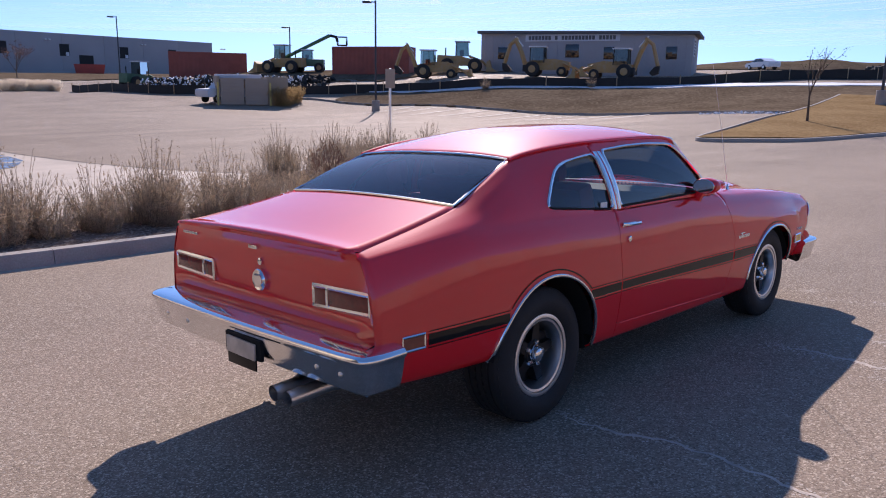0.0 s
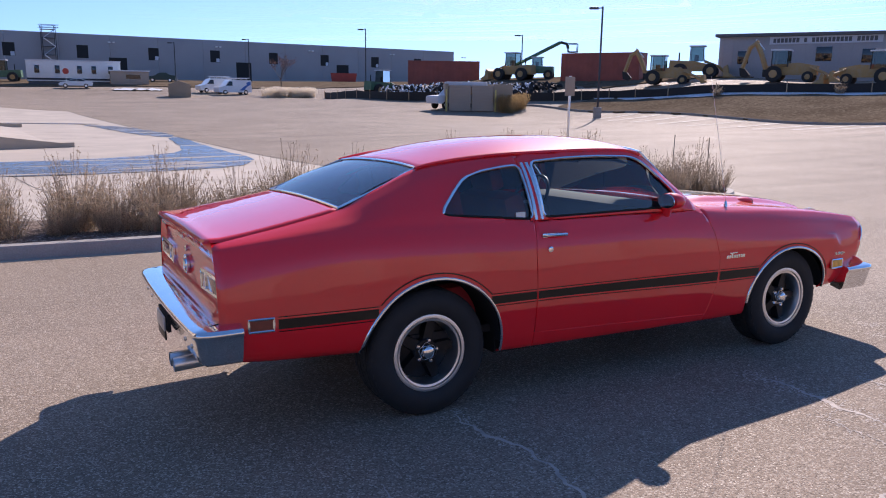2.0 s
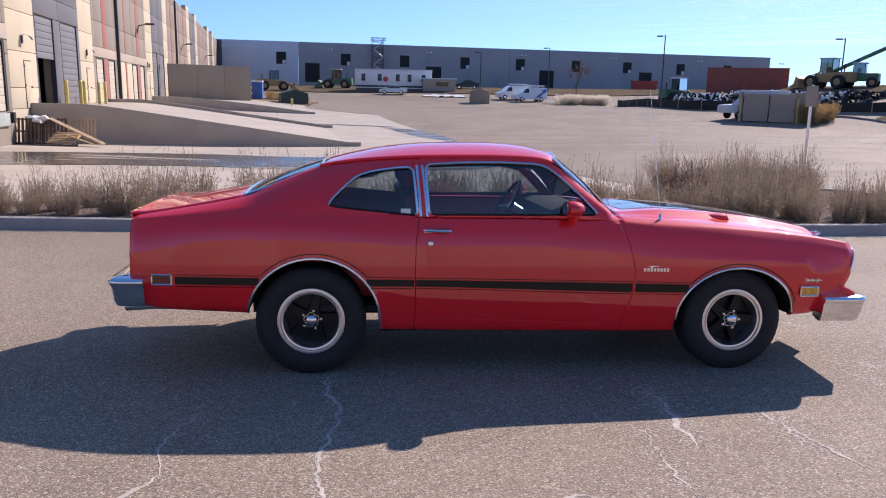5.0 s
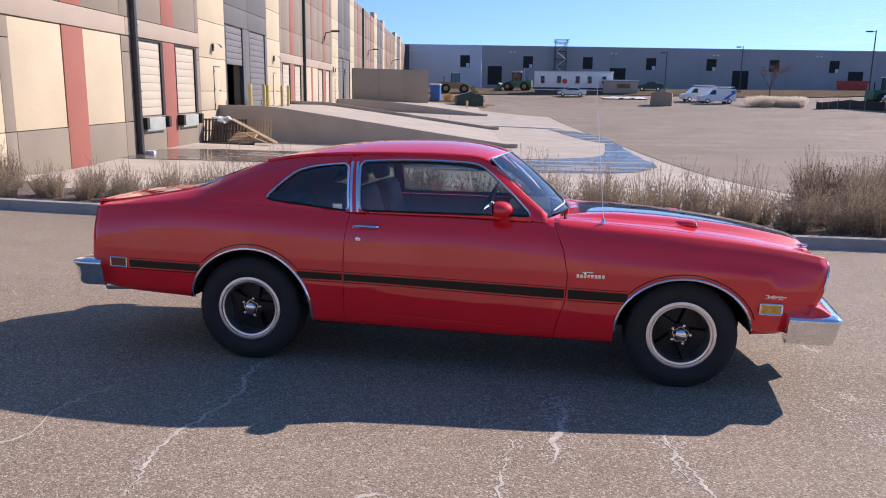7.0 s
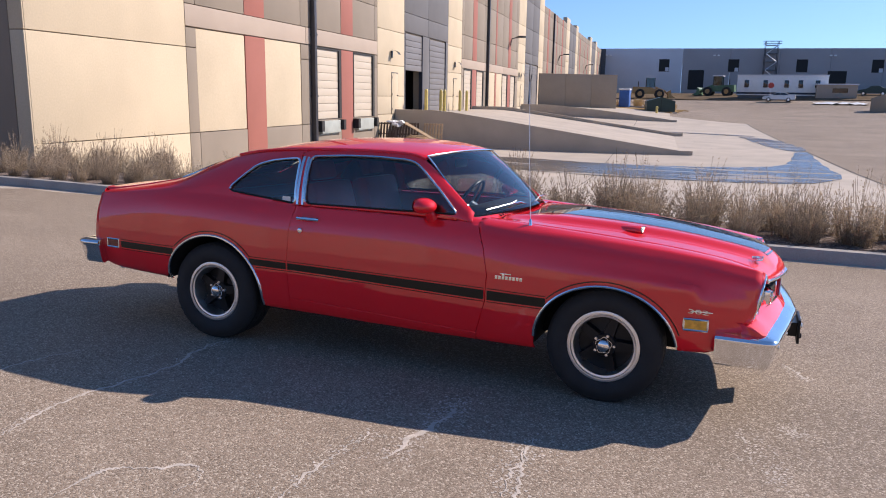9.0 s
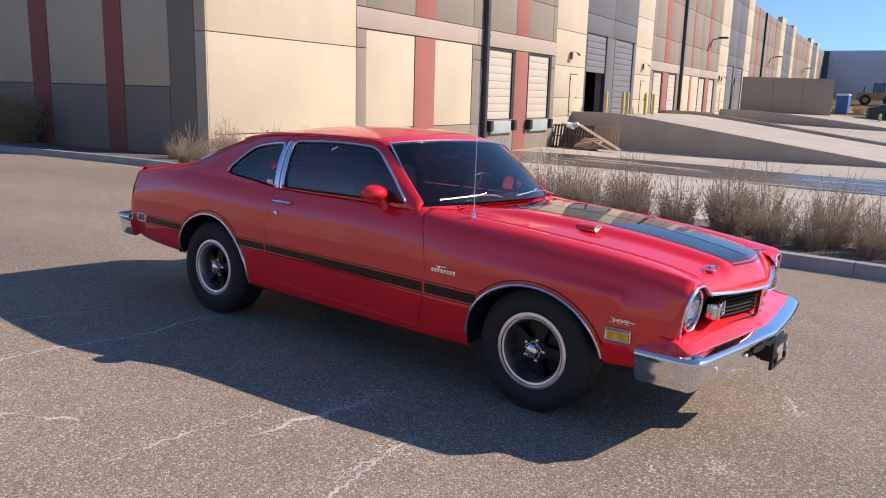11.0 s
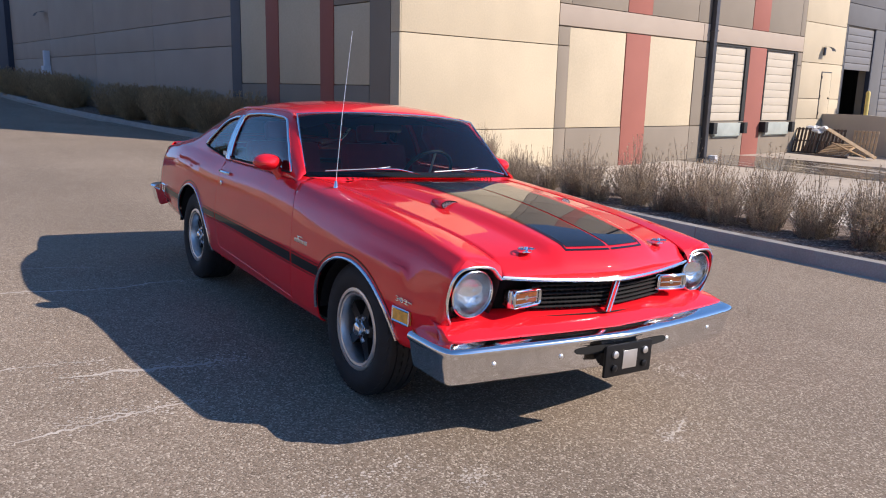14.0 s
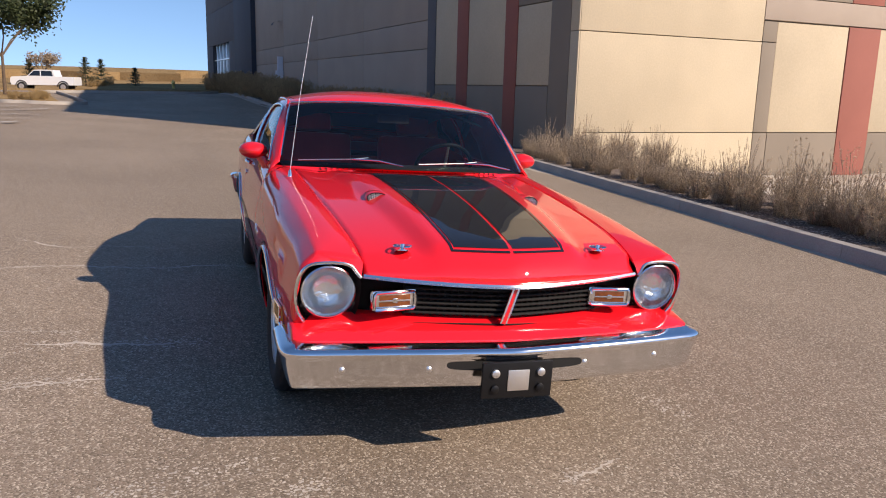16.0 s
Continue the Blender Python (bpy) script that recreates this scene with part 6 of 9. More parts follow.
# ---- planting ----
def grass_mesh(name, seed, stems, tall, spread, mt, leaf=True, plume=False):
    """A dry bushy clump: many thin leaning stems with side twigs, small leaves and seed heads."""
    rnd = random.Random(seed)
    vs, fs, mi = [], [], []

    def blade(p, q, w0, w1, k):
        d = (q - p)
        side = d.cross(Vector((rnd.uniform(-1, 1), rnd.uniform(-1, 1), rnd.uniform(-.3, .3))))
        if side.length < 1e-5:
            return
        side.normalize()
        i = len(vs)
        vs.extend([p - side * w0, p + side * w0, q + side * w1, q - side * w1])
        fs.append((i, i + 1, i + 2, i + 3))
        mi.append(k)

    for s in range(stems):
        a, r = rnd.uniform(0, 6.283), spread * .35 * math.sqrt(rnd.random())
        base = Vector((r * math.cos(a), r * math.sin(a), 0))
        lean = rnd.uniform(.05, .55)
        b = a + rnd.uniform(-.9, .9)
        h = tall * rnd.uniform(.55, 1.08) * (1 - .35 * lean)
        out = Vector((math.cos(b), math.sin(b), 0)) * lean * tall * .75
        pts = [base + out * (t ** 1.5) + Vector((0, 0, h * t)) + Vector((rnd.uniform(-1, 1), rnd.uniform(-1, 1), 0)) * .012 for t in (0, .3, .55, .78, 1.0)]
        for j in range(4):
            blade(pts[j], pts[j + 1], .0042 * (1 - j * .18), .0042 * (1 - (j + 1) * .18), 0)
        if leaf:
            for _ in range(18):
                t = rnd.uniform(.08, .80) ** 1.05
                j = min(3, int(t * 4))
                p = pts[j].lerp(pts[j + 1], t * 4 - j)
                d = Vector((rnd.uniform(-1, 1), rnd.uniform(-1, 1), rnd.uniform(-.1, 1.1))).normalized()
                blade(p, p + d * rnd.uniform(.03, .075), .0045, .002, 1)
        if rnd.random() < (.9 if plume else .3):
            tip = pts[-1]
            for _ in range(9 if plume else 4):
                d = (Vector((rnd.uniform(-.5, .5), rnd.uniform(-.5, .5), 1)).normalized())
                blade(tip - Vector((0, 0, .02)), tip + d * rnd.uniform(.02, .06 if not plume else .14), .005 if plume else .0032, .003 if plume else .002, 1)
    if leaf and not plume:
        # a few long bare stalks with small seed heads stand above the rest
        for _ in range(11):
            a, lean = rnd.uniform(0, 6.283), rnd.uniform(.05, .35)
            h = tall * rnd.uniform(1.0, 1.3)
            out = Vector((math.cos(a), math.sin(a), 0)) * lean * tall
            pts = [out * (t ** 1.4) + Vector((0, 0, h * t)) for t in (0, .4, .7, 1.0)]
            for j in range(3):
                blade(pts[j], pts[j + 1], .0026, .0022, 0)
            for _ in range(9):
                p = pts[2].lerp(pts[3], rnd.uniform(.2, 1.05))
                d = Vector((rnd.uniform(-1, 1), rnd.uniform(-1, 1), rnd.uniform(-.2, .8))).normalized()
                blade(p, p + d * rnd.uniform(.012, .03), .005, .004, 1)
    me = bpy.data.meshes.new(name)
    me.from_pydata([tuple(v) for v in vs], [], fs)
    for m in mt:
        me.materials.append(m)
    me.polygons.foreach_set("material_index", mi)
    return me


TUFTS = [grass_mesh("dry_shrub_clump", 10 + k, 130 + 10 * k, .82 + .05 * k, .70, (TWIG, STRAW)) for k in range(4)]
PLUMES = [grass_mesh("plume_grass_clump", 30 + k, 190, .95, .9, (FEATHER, FEATHER), True, True) for k in range(2)]
HEDGES = [grass_mesh("hedge_grass_clump", 50 + k, 260, 1.45, 1.1, (HEDGEB, HEDGEB), True, True) for k in range(3)]
GOLDS = [grass_mesh("golden_grass_clump", 90 + k, 170, .8, .9, (GOLD, GOLD), True, True) for k in range(2)]
REDS = [grass_mesh("russet_shrub_clump", 70, 170, .62, .7, (TWIG, RUSSET))]


def plant(name, me, x, y, lift, s, yaw, label, category, group):
    ob = new(name, me)
    ob.matrix_world = Matrix.Translation((x, y, height(x, y) + lift)) @ Matrix.Rotation(yaw, 4, 'Z') @ Matrix.Diagonal((s, s, s * (1 if name != "hedge_grass" else .95), 1))
    return tagged(ob, label, category, group)


rnd = random.Random(77)
x = -11.6
k = 0
while x < 9.6:
    for row, (y, gap, chance) in enumerate(((6.35, .0, .97), (6.9, .35, .8), (7.4, .15, .25))):
        if rnd.random() < chance:
            plant("dry_shrub", TUFTS[k % 4], x + gap + rnd.uniform(-.2, .2), y + rnd.uniform(-.18, .18) + .35 * (x < -8), .10, rnd.uniform(.74, 1.0) * (.70 if x < -3.5 else .95), rnd.uniform(0, 6), "dry grey-brown bushy shrub clump in the gravel bed", "shrub", "dry shrubs in the island")
            k += 1
    x += rnd.uniform(.72, 1.0) if x < -2.5 else rnd.uniform(.68, .92)
x = -10.8
while x < 8.4:
    plant("dry_shrub", TUFTS[k % 4], x, 6.02 + rnd.uniform(-.08, .12) + .12 * (x < -5), .10, rnd.uniform(.58, .80) * (.8 if x < -3.5 else 1), rnd.uniform(0, 6), "low dry grey-brown shrub clump beside the kerb", "shrub", "dry shrubs in the island")
    k += 1
    x += rnd.uniform(.50, .74)
for x, y in [(-11.9, 8.2), (-11.2, 8.9), (-10.4, 8.4), (-9.7, 9.0), (-8.8, 8.3), (-12.0, 7.2), (-11.0, 7.4)]:
    plant("dry_shrub", TUFTS[k % 4], x, y, .10, rnd.uniform(.78, .98), rnd.uniform(0, 6), "dry grey-brown bushy shrub clump by the wall corner", "shrub", "dry shrubs in the island")
    k += 1
for j in range(26):
    y = rnd.uniform(8.2, 13.2)
    x = rnd.uniform(7.4, 8.6 + (y - 8.2) * .48)
    plant("dry_shrub", TUFTS[k % 4], x, y, .10, rnd.uniform(.8, 1.05), rnd.uniform(0, 6), "dry grey-brown bushy shrub clump round the sign", "shrub", "dry shrubs in the island")
    k += 1
for x, y in ((7.0, 10.2), (7.5, 10.8), (6.6, 9.6)):
    plant("russet_shrub", REDS[0], x, y, .10, 1.1, rnd.uniform(0, 6), "low russet-brown leafy shrub", "shrub", "russet shrubs")
for j in range(34):
    x = -18 - rnd.random() * 15.5
    yl = 8.2 + .129 * (x + 12.6)
    plant("hedge_grass", HEDGES[j % 3], x, yl - rnd.uniform(.7, 1.7), .06, rnd.uniform(.85, 1.1), rnd.uniform(0, 6), "tall dry grass clump along the shaded wall", "grass", "grass hedge at the end wall")
for j in range(40):
    x = -37 - rnd.random() * 32
    yl = 8.2 + .129 * (x + 12.6)
    plant("hedge_grass", HEDGES[j % 3], x, yl - rnd.uniform(.7, 1.8), .06, rnd.uniform(.95, 1.25), rnd.uniform(0, 6), "tall dry grass clump along the shaded wall", "grass", "grass hedge at the end wall")
for j in range(44):
    x, y = 28.8 + rnd.random() * 7.0, 111.6 - rnd.random() * 2.6
    plant("plume_grass", PLUMES[j % 2], x, y, .0, rnd.uniform(1.1, 1.5), rnd.uniform(0, 6), "pale plumed grass clump in a lot island", "grass", "plume grass across the lot")
for j in range(12):
    plant("golden_grass", GOLDS[j % 2], 41.0 + rnd.uniform(-1.2, 2.2), 63.5 + rnd.uniform(-1.5, 1.0), .0, rnd.uniform(1.6, 2.2), rnd.uniform(0, 6), "dry tawny grass clump beside the bin enclosure", "grass", "grass by the enclosure")
for j in range(12):
    plant("golden_grass", GOLDS[j % 2], -37.4 + rnd.uniform(-2.0, 1.4), -9.5 + rnd.uniform(-.7, .7), .1, rnd.uniform(.42, .58), rnd.uniform(0, 6), "dry tawny grass clump by the parking bays", "grass", "grass by the drive")
for j in range(12):
    plant("golden_grass", GOLDS[j % 2], -88 + rnd.uniform(-6, 4), -14 + rnd.uniform(-3, 3), .0, rnd.uniform(.9, 1.4), rnd.uniform(0, 6), "dry prairie grass clump beyond the drive", "grass", "prairie grass")
for j in range(24):
    plant("golden_grass", GOLDS[j % 2], -22 + rnd.uniform(0, 15), 88 + rnd.uniform(-1, 12), .0, rnd.uniform(.8, 1.3), rnd.uniform(0, 6), "dry weed clump on the berm", "grass", "weeds on the berm")
for x, y in ((52.5, 56.5), (53.6, 47.5), (58.6, 38.8)):
    plant("dry_shrub", TUFTS[k % 4], x, y, .03, 1.3, rnd.uniform(0, 6), "small green-grey weed on the dirt bank", "shrub", "weeds on the bank")


def tree(x, y, tall, crown, seed, label, leaf_mt, leaves, name="tree", bare=False, leaf_size=.16, start=.38):
    rnd = random.Random(seed)
    tr = thing(name, Matrix.Translation((x, y, height(x, y))), label, "tree")
    tips = []
    bm = bmesh.new()

    def limb(p, d, l, r, depth):
        q = p + d * l * .5 + Vector((rnd.uniform(-.06, .06), rnd.uniform(-.06, .06), 0)) * l
        e = p + d * l
        tube(bm, [p, q, e], r, 6 if depth < 2 else 4, r_end=r * .55)
        tips.append((e, depth))
        tips.append((q, depth))
        if depth < 3:
            for _ in range(3 if depth < 2 else 2):
                nd = (d + Vector((rnd.uniform(-1, 1), rnd.uniform(-1, 1), rnd.uniform(-.2, .7))) * .75).normalized()
                limb(q.lerp(e, rnd.uniform(.2, 1)), nd, l * rnd.uniform(.5, .72), r * .5, depth + 1)

    trunk_top = Vector((rnd.uniform(-.1, .1), rnd.uniform(-.1, .1), tall * start))
    tube(bm, [(0, 0, -.1), trunk_top * .5, trunk_top], .014 * tall + .02, 9, r_end=.010 * tall)
    for _ in range(5):
        a = rnd.uniform(0, 6.28)
        limb(trunk_top * rnd.uniform(.8, 1.0), Vector((math.cos(a) * crown / tall * 1.2, math.sin(a) * crown / tall * 1.2, 1)).normalized(), tall * .34, .007 * tall, 1)
    part("trunk", bm, BARK, tr)
    if not bare:
        vs, fs = [], []
        ends = [p for p, dp in tips if dp >= 2]
        for _ in range(leaves):
            c = rnd.choice(ends) + Vector((rnd.gauss(0, .22), rnd.gauss(0, .22), rnd.gauss(0, .2))) * crown * .32
            d = Vector((rnd.uniform(-1, 1), rnd.uniform(-1, 1), rnd.uniform(-.8, .3))).normalized() * leaf_size * rnd.uniform(.6, 1.2)
            s = d.cross(Vector((rnd.uniform(-1, 1), rnd.uniform(-1, 1), rnd.uniform(-1, 1))))
            s = s.normalized() * leaf_size * .28 if s.length > 1e-4 else Vector((.02, 0, 0))
            i = len(vs)
            vs += [c, c + d * .5 + s, c + d, c + d * .5 - s]
            fs.append((i, i + 1, i + 2, i + 3))
        me = bpy.data.meshes.new("crown")
        me.from_pydata([tuple(v) for v in vs], [], fs)
        me.materials.append(leaf_mt)
        shared("crown", me, tr)
    return tr


tree(-42.6, -11.9, 6.4, 4.4, 3, "leafy olive-green young street tree", LEAF, 9500, leaf_size=.23)
tree(39.6, 12.3, 4.2, 1.6, 5, "bare staked sapling on the turf island", LEAF, 90, "sapling", False, .12)
tree(33.5, 118.6, 6.5, 3.0, 8, "thin tree with sparse orange-brown leaves", RUSSET, 420, leaf_size=.22)
tree(-88.0, -18.1, 4.2, 3.0, 9, "tree with dry tawny leaves beyond the drive", STRAW, 1500, leaf_size=.26)


def conifer(x, y, tall, seed, label):
    rnd = random.Random(seed)
    tr = thing("conifer", Matrix.Translation((x, y, height(x, y))), label, "tree", "young conifers")
    bm = bmesh.new()
    tube(bm, [(0, 0, -.1), (0, 0, tall * .6), (0, 0, tall)], .05 * tall * .5, 7, r_end=.01)
    part("trunk", bm, BARK, tr)
    vs, fs = [], []
    for _ in range(620):
        t = rnd.random() ** .8
        z = tall * (.10 + .9 * t)
        tier = round(z / tall * 7)
        r = (1.04 - t) * tall * .50 * (0.62 + .38 * math.sin(z / tall * 44 + seed)) * rnd.uniform(.35, 1.15)
        a = (tier * 1.9 + rnd.randrange(6) * 1.047 + rnd.gauss(0, .16)) % 6.283
        c = Vector((r * math.cos(a), r * math.sin(a), z - r * .15))
        d = Vector((math.cos(a), math.sin(a), rnd.uniform(.1, .6))).normalized() * .24
        s = Vector((-math.sin(a), math.cos(a), rnd.uniform(-.4, .4))) * .06
        i = len(vs)
        vs += [c - d * .4 - s, c - d * .4 + s, c + d + s * .3, c + d - s * .3]
        fs.append((i, i + 1, i + 2, i + 3))
    me = bpy.data.meshes.new("crown")
    me.from_pydata([tuple(v) for v in vs], [], fs)
    me.materials.append(NEEDLE)
    shared("crown", me, tr)


conifer(-88.0, -19.5, 2.8, 21, "small dark conifer beyond the pickup")
conifer(-88.2, -14.0, 3.2, 22, "small dark conifer beyond the drive")
conifer(-88.2, -12.4, 3.0, 23, "small dark conifer beyond the drive")
conifer(-88.3, -8.9, 2.1, 24, "small dark conifer on the dry field")

# sign and far white sheds on the prairie
fsg = thing("road_sign", Matrix.Translation((-40.5, -12.8, height(-40.5, -12.8))), "dark back of a small road sign on a post", "sign")
bm = bmesh.new()
box(bm, -.04, .04, -.04, .04, 0, 2.4)
part("post", bm, DARKM, fsg)
bm = bmesh.new()
box(bm, -.03, -.01, -.35, .35, 1.7, 2.4)
part("plate", bm, DARKM, fsg)
hyd = thing("hydrant", Matrix.Translation((-78.8, -4.5, height(-78.8, -4.5))), "small yellow fire hydrant on the verge", "hydrant")
bm = bmesh.new()
lathe(bm, [(.2, 0), (.16, .1), (.15, .7), (.2, .72), (.16, .9), (0, 1.0)], 10, Matrix.Rotation(math.pi / 2, 4, 'X'))
part("barrel", bm, YELLOWP, hyd)
for k, (x, y, l, h) in enumerate(((-250, -9, 9, 1.5), (-256, -3, 9, 2.3), (-252, -14, 6, 1.1))):
    fs_ = thing("far_shed", Matrix.Translation((x, y, height(x, y))), "white low shed far off on the horizon", "building", "far white sheds")
    bm = bmesh.new()
    box(bm, -6, 6, -l / 2, l / 2, 0, h, .05)
    part("wall", bm, WHITE, fs_)
    bm = bmesh.new()
    box(bm, -6.4, 6.4, -l / 2 - .4, l / 2 + .4, h, h + .18, .05)
    part("roof", bm, PALEW, fs_)
rise = sheet("prairie_rise", ((-110, -70), (-105, -6), (-180, 6), (-190, -90)), 8, 1.2, DRYGRASS, "low dry grass rise on the skyline", "field", wob=1.5)

# ---- the red coupe: x ahead from the rear axle, y to its left, z up ----
CAR_M = Matrix.Translation((0, 0, 0)) @ LEAN.to_4x4() @ Matrix.Translation((0, -0.032, 0)) @ Matrix.Rotation(0.0130, 4, 'Z')
car = thing("coupe_car", CAR_M, "red seventies two-door fastback coupe with black stripes, parked on the asphalt", "car")

W = curve([-1.03, -.8, -.4, .1, .7, 1.4, 2.1, 2.6, 3.0, 3.2, 3.32, 3.40], [.785, .805, .828, .838, .838, .843, .852, .853, .840, .827, .817, .808])
ROCK = curve([-1.03, -.9, -.36, .4, 2.2, 3.0, 3.15, 3.40], [.42, .392, .365, .262, .242, .335, .344, .42])
ZB = curve([-1.03, -.8, -.39, .1, .6, 1.2, 1.8, 2.1, 2.5, 2.9, 3.16, 3.3, 3.40], [.912, .937, .968, .962, .945, .945, .928, .905, .882, .850, .819, .798, .779])
YB = curve([-1.03, -.8, -.39, .1, .6, 1.2, 1.8, 2.1, 2.5, 2.9, 3.16, 3.3, 3.40], [.715, .73, .745, .755, .765, .77, .768, .765, .762, .753, .746, .746, .748])


NOSE = 3.375


def side_section(x):
    """Right-hand side from the rocker up to the shoulder, as points with y below zero."""
    w, r, zb, yb = W(x), ROCK(x), ZB(x), YB(x)
    k = 1 - .6 * min(1, max(0, (x - 3.08) / .32))
    pts = [(w - .085, r), (w - .045, r + .035), (w - .014, r + (.585 - r) * .58), (w, .585), (w - .006, .70 if k == 1 else .64), (w - .024 * k, zb - .115), (w - .05 * k, zb - .045), (yb, zb)]
    lean = .30 * min(1, max(0, (x - 3.12) / .255))
    return spline([(x - lean * max(0, .69 - z), -y, z) for y, z in pts], 3)


def stations(a, b, step):
    n = max(1, round((b - a) / step))
    return [a + (b - a) * i / n for i in range(n + 1)]


# rail: the line where the upper side meets rear glass, roof and windscreen
RAIL_Y = curve([-1.03, -.40, -.2, .053, .3, .6, 1.1, 1.40, 1.46, 1.83], [.662, .603, .575, .54, .565, .60, .62, .63, .64, .725])
RAIL_Z = curve([-1.03, -.85, -.6, -.40, -.2, .053, .3, .6, 1.1, 1.32, 1.42, 1.48, 1.6, 1.83], [.934, .962, 1.006, 1.050, 1.135, 1.232, 1.272, 1.294, 1.304, 1.298, 1.283, 1.25, 1.155, .965])


def upper_section(x):
    yb, zb, yr, zr = YB(x), ZB(x), RAIL_Y(x), RAIL_Z(x)
    h = zr - zb
    bul = .030 * min(1, h / .2)
    pts = [(yb, zb), (yb + (yr - yb) * .18 + bul * .35, zb + h * .25), (yb + (yr - yb) * .42 + bul * .6, zb + h * .5), (yb + (yr - yb) * .70 + bul * .6, zb + h * .76), (yr, zr)]
    return spline([(x, -y, z) for y, z in pts], 4)


def bisect(bm, co, no, test):
    fs = [f for f in bm.faces if test(f)]
    geom = list({v for f in fs for v in f.verts}) + list({e for f in fs for e in f.edges}) + fs
    bmesh.ops.bisect_plane(bm, geom=geom, dist=1e-5, plane_co=co, plane_no=no)


def in_poly(x, z, poly):
    inside, j = False, len(poly) - 1
    for i in range(len(poly)):
        (xi, zi), (xj, zj) = poly[i], poly[j]
        if (zi > z) != (zj > z) and x < (xj - xi) * (z - zi) / (zj - zi) + xi:
            inside = not inside
        j = i
    return inside


def cut_hole(bm, poly):
    """Cuts a convex opening, given in (x, z), through a side skin."""
    x0, x1 = min(p[0] for p in poly) - .02, max(p[0] for p in poly) + .02
    z0, z1 = min(p[1] for p in poly) - .02, max(p[1] for p in poly) + .02
    def near(f):
        xs, zs = [v.co.x for v in f.verts], [v.co.z for v in f.verts]
        return max(xs) > x0 and min(xs) < x1 and max(zs) > z0 and min(zs) < z1
    for (ax, az), (bx, bz) in zip(poly, poly[1:] + poly[:1]):
        bisect(bm, (ax, 0, az), (bz - az, 0, ax - bx), near)
    gone = [f for f in bm.faces if near(f) and in_poly(f.calc_center_median().x, f.calc_center_median().z, poly)]
    bmesh.ops.delete(bm, geom=gone, context='FACES')


def cut_line(bm, line):
    """Cuts a side skin along a polyline of (x, z) that runs downwards."""
    for (ax, az), (bx, bz) in zip(line, line[1:]):
        for z in (az, bz):
            bisect(bm, (0, 0, z), (0, 0, 1), lambda f: abs(f.calc_center_median().x - ax) < .2)
        bisect(bm, (ax, 0, az), (bz - az, 0, ax - bx), lambda f: abs(f.calc_center_median().x - ax) < .2 and bz - 1e-4 < f.calc_center_median().z < az + 1e-4)


def line_x(line, z):
    zs, xs = [p[1] for p in line][::-1], [p[0] for p in line][::-1]
    return float(np.interp(z, zs, xs))


def rolled(bm, width=.0045, depth=.018):
    """Rolls the free edges of a panel inwards, so that neighbours meet in a groove."""
    bm.normal_update()
    bmesh.ops.inset_region(bm, faces=bm.faces[:], thickness=width, use_boundary=True, use_even_offset=True)
    bm.normal_update()
    for v in [v for v in bm.verts if v.is_boundary]:
        v.co -= v.normal * depth
    return bm


def split_off(bm, test):
    """A copy of the faces that pass the test."""
    c = bm.copy()
    bmesh.ops.delete(c, geom=[f for f in c.faces if not test(f.calc_center_median())], context='FACES')
    return c


def mirrored(bm):
    c = bm.copy()
    bmesh.ops.scale(c, vec=(1, -1, 1), verts=c.verts)
    bmesh.ops.reverse_faces(c, faces=c.faces)
    return c


def outward(bm):
    """Turns the skin's faces away from the middle of the car."""
    bm.normal_update()
    s = sum(f.normal.dot(f.calc_center_median() - Vector((1.2, 0, .6))) for f in bm.faces)
    if s < 0:
        bmesh.ops.reverse_faces(bm, faces=bm.faces)
    return bm


def both_sides(name, bm, material_, label="", pressed=False):
    left = part(name, mirrored(bm), material_, car, label, normals=False)
    right = part(name, bm, material_, car, label, normals=False)
    if pressed:
        even_shading(right, 1)
        even_shading(left, -1)
    return right, left


DOOR_R = [(.64, 1.0), (.628, .945), (.610, .80), (.606, .64), (.610, .20)]
DOOR_F = [(1.835, 1.0), (1.85, .93), (1.905, .80), (1.938, .65), (1.932, .50), (1.876, .30), (1.865, .20)]
ARCH_R = [(.012 + .388 * math.cos(a), .33 + .376 * math.sin(a)) for a in (math.pi * k / 26 for k in range(27))] + [(-.376, .1), (.40, .1)]
ARCH_F = [(2.606 + .385 * math.cos(a), .33 + .327 * math.sin(a)) for a in (math.pi * k / 26 for k in range(27))] + [(2.221, .1), (2.991, .1)]
QUARTER_WIN = [(.096, 1.024), (.108, 1.002), (.62, .953), (.594, 1.236), (.50, 1.229), (.36, 1.209), (.262, 1.178), (.19, 1.118)]
DOOR_WIN = [(.690, .960), (1.722, .966), (1.60, 1.088), (1.455, 1.215), (1.41, 1.246), (1.35, 1.262), (1.13, 1.270), (.9, 1.266), (.668, 1.250)]

def rounded(poly, cut):
    """Takes the corners off an outline."""
    res = []
    for (ax, az), (bx, bz) in zip(poly, poly[1:] + poly[:1]):
        l = math.hypot(bx - ax, bz - az)
        r = min(.3, cut / l)
        res += [(ax + (bx - ax) * r, az + (bz - az) * r), (bx - (bx - ax) * r, bz - (bz - az) * r)]
    return res


QUARTER_WIN, DOOR_WIN = (rounded(rounded(p, .022), .006) for p in (QUARTER_WIN, DOOR_WIN))

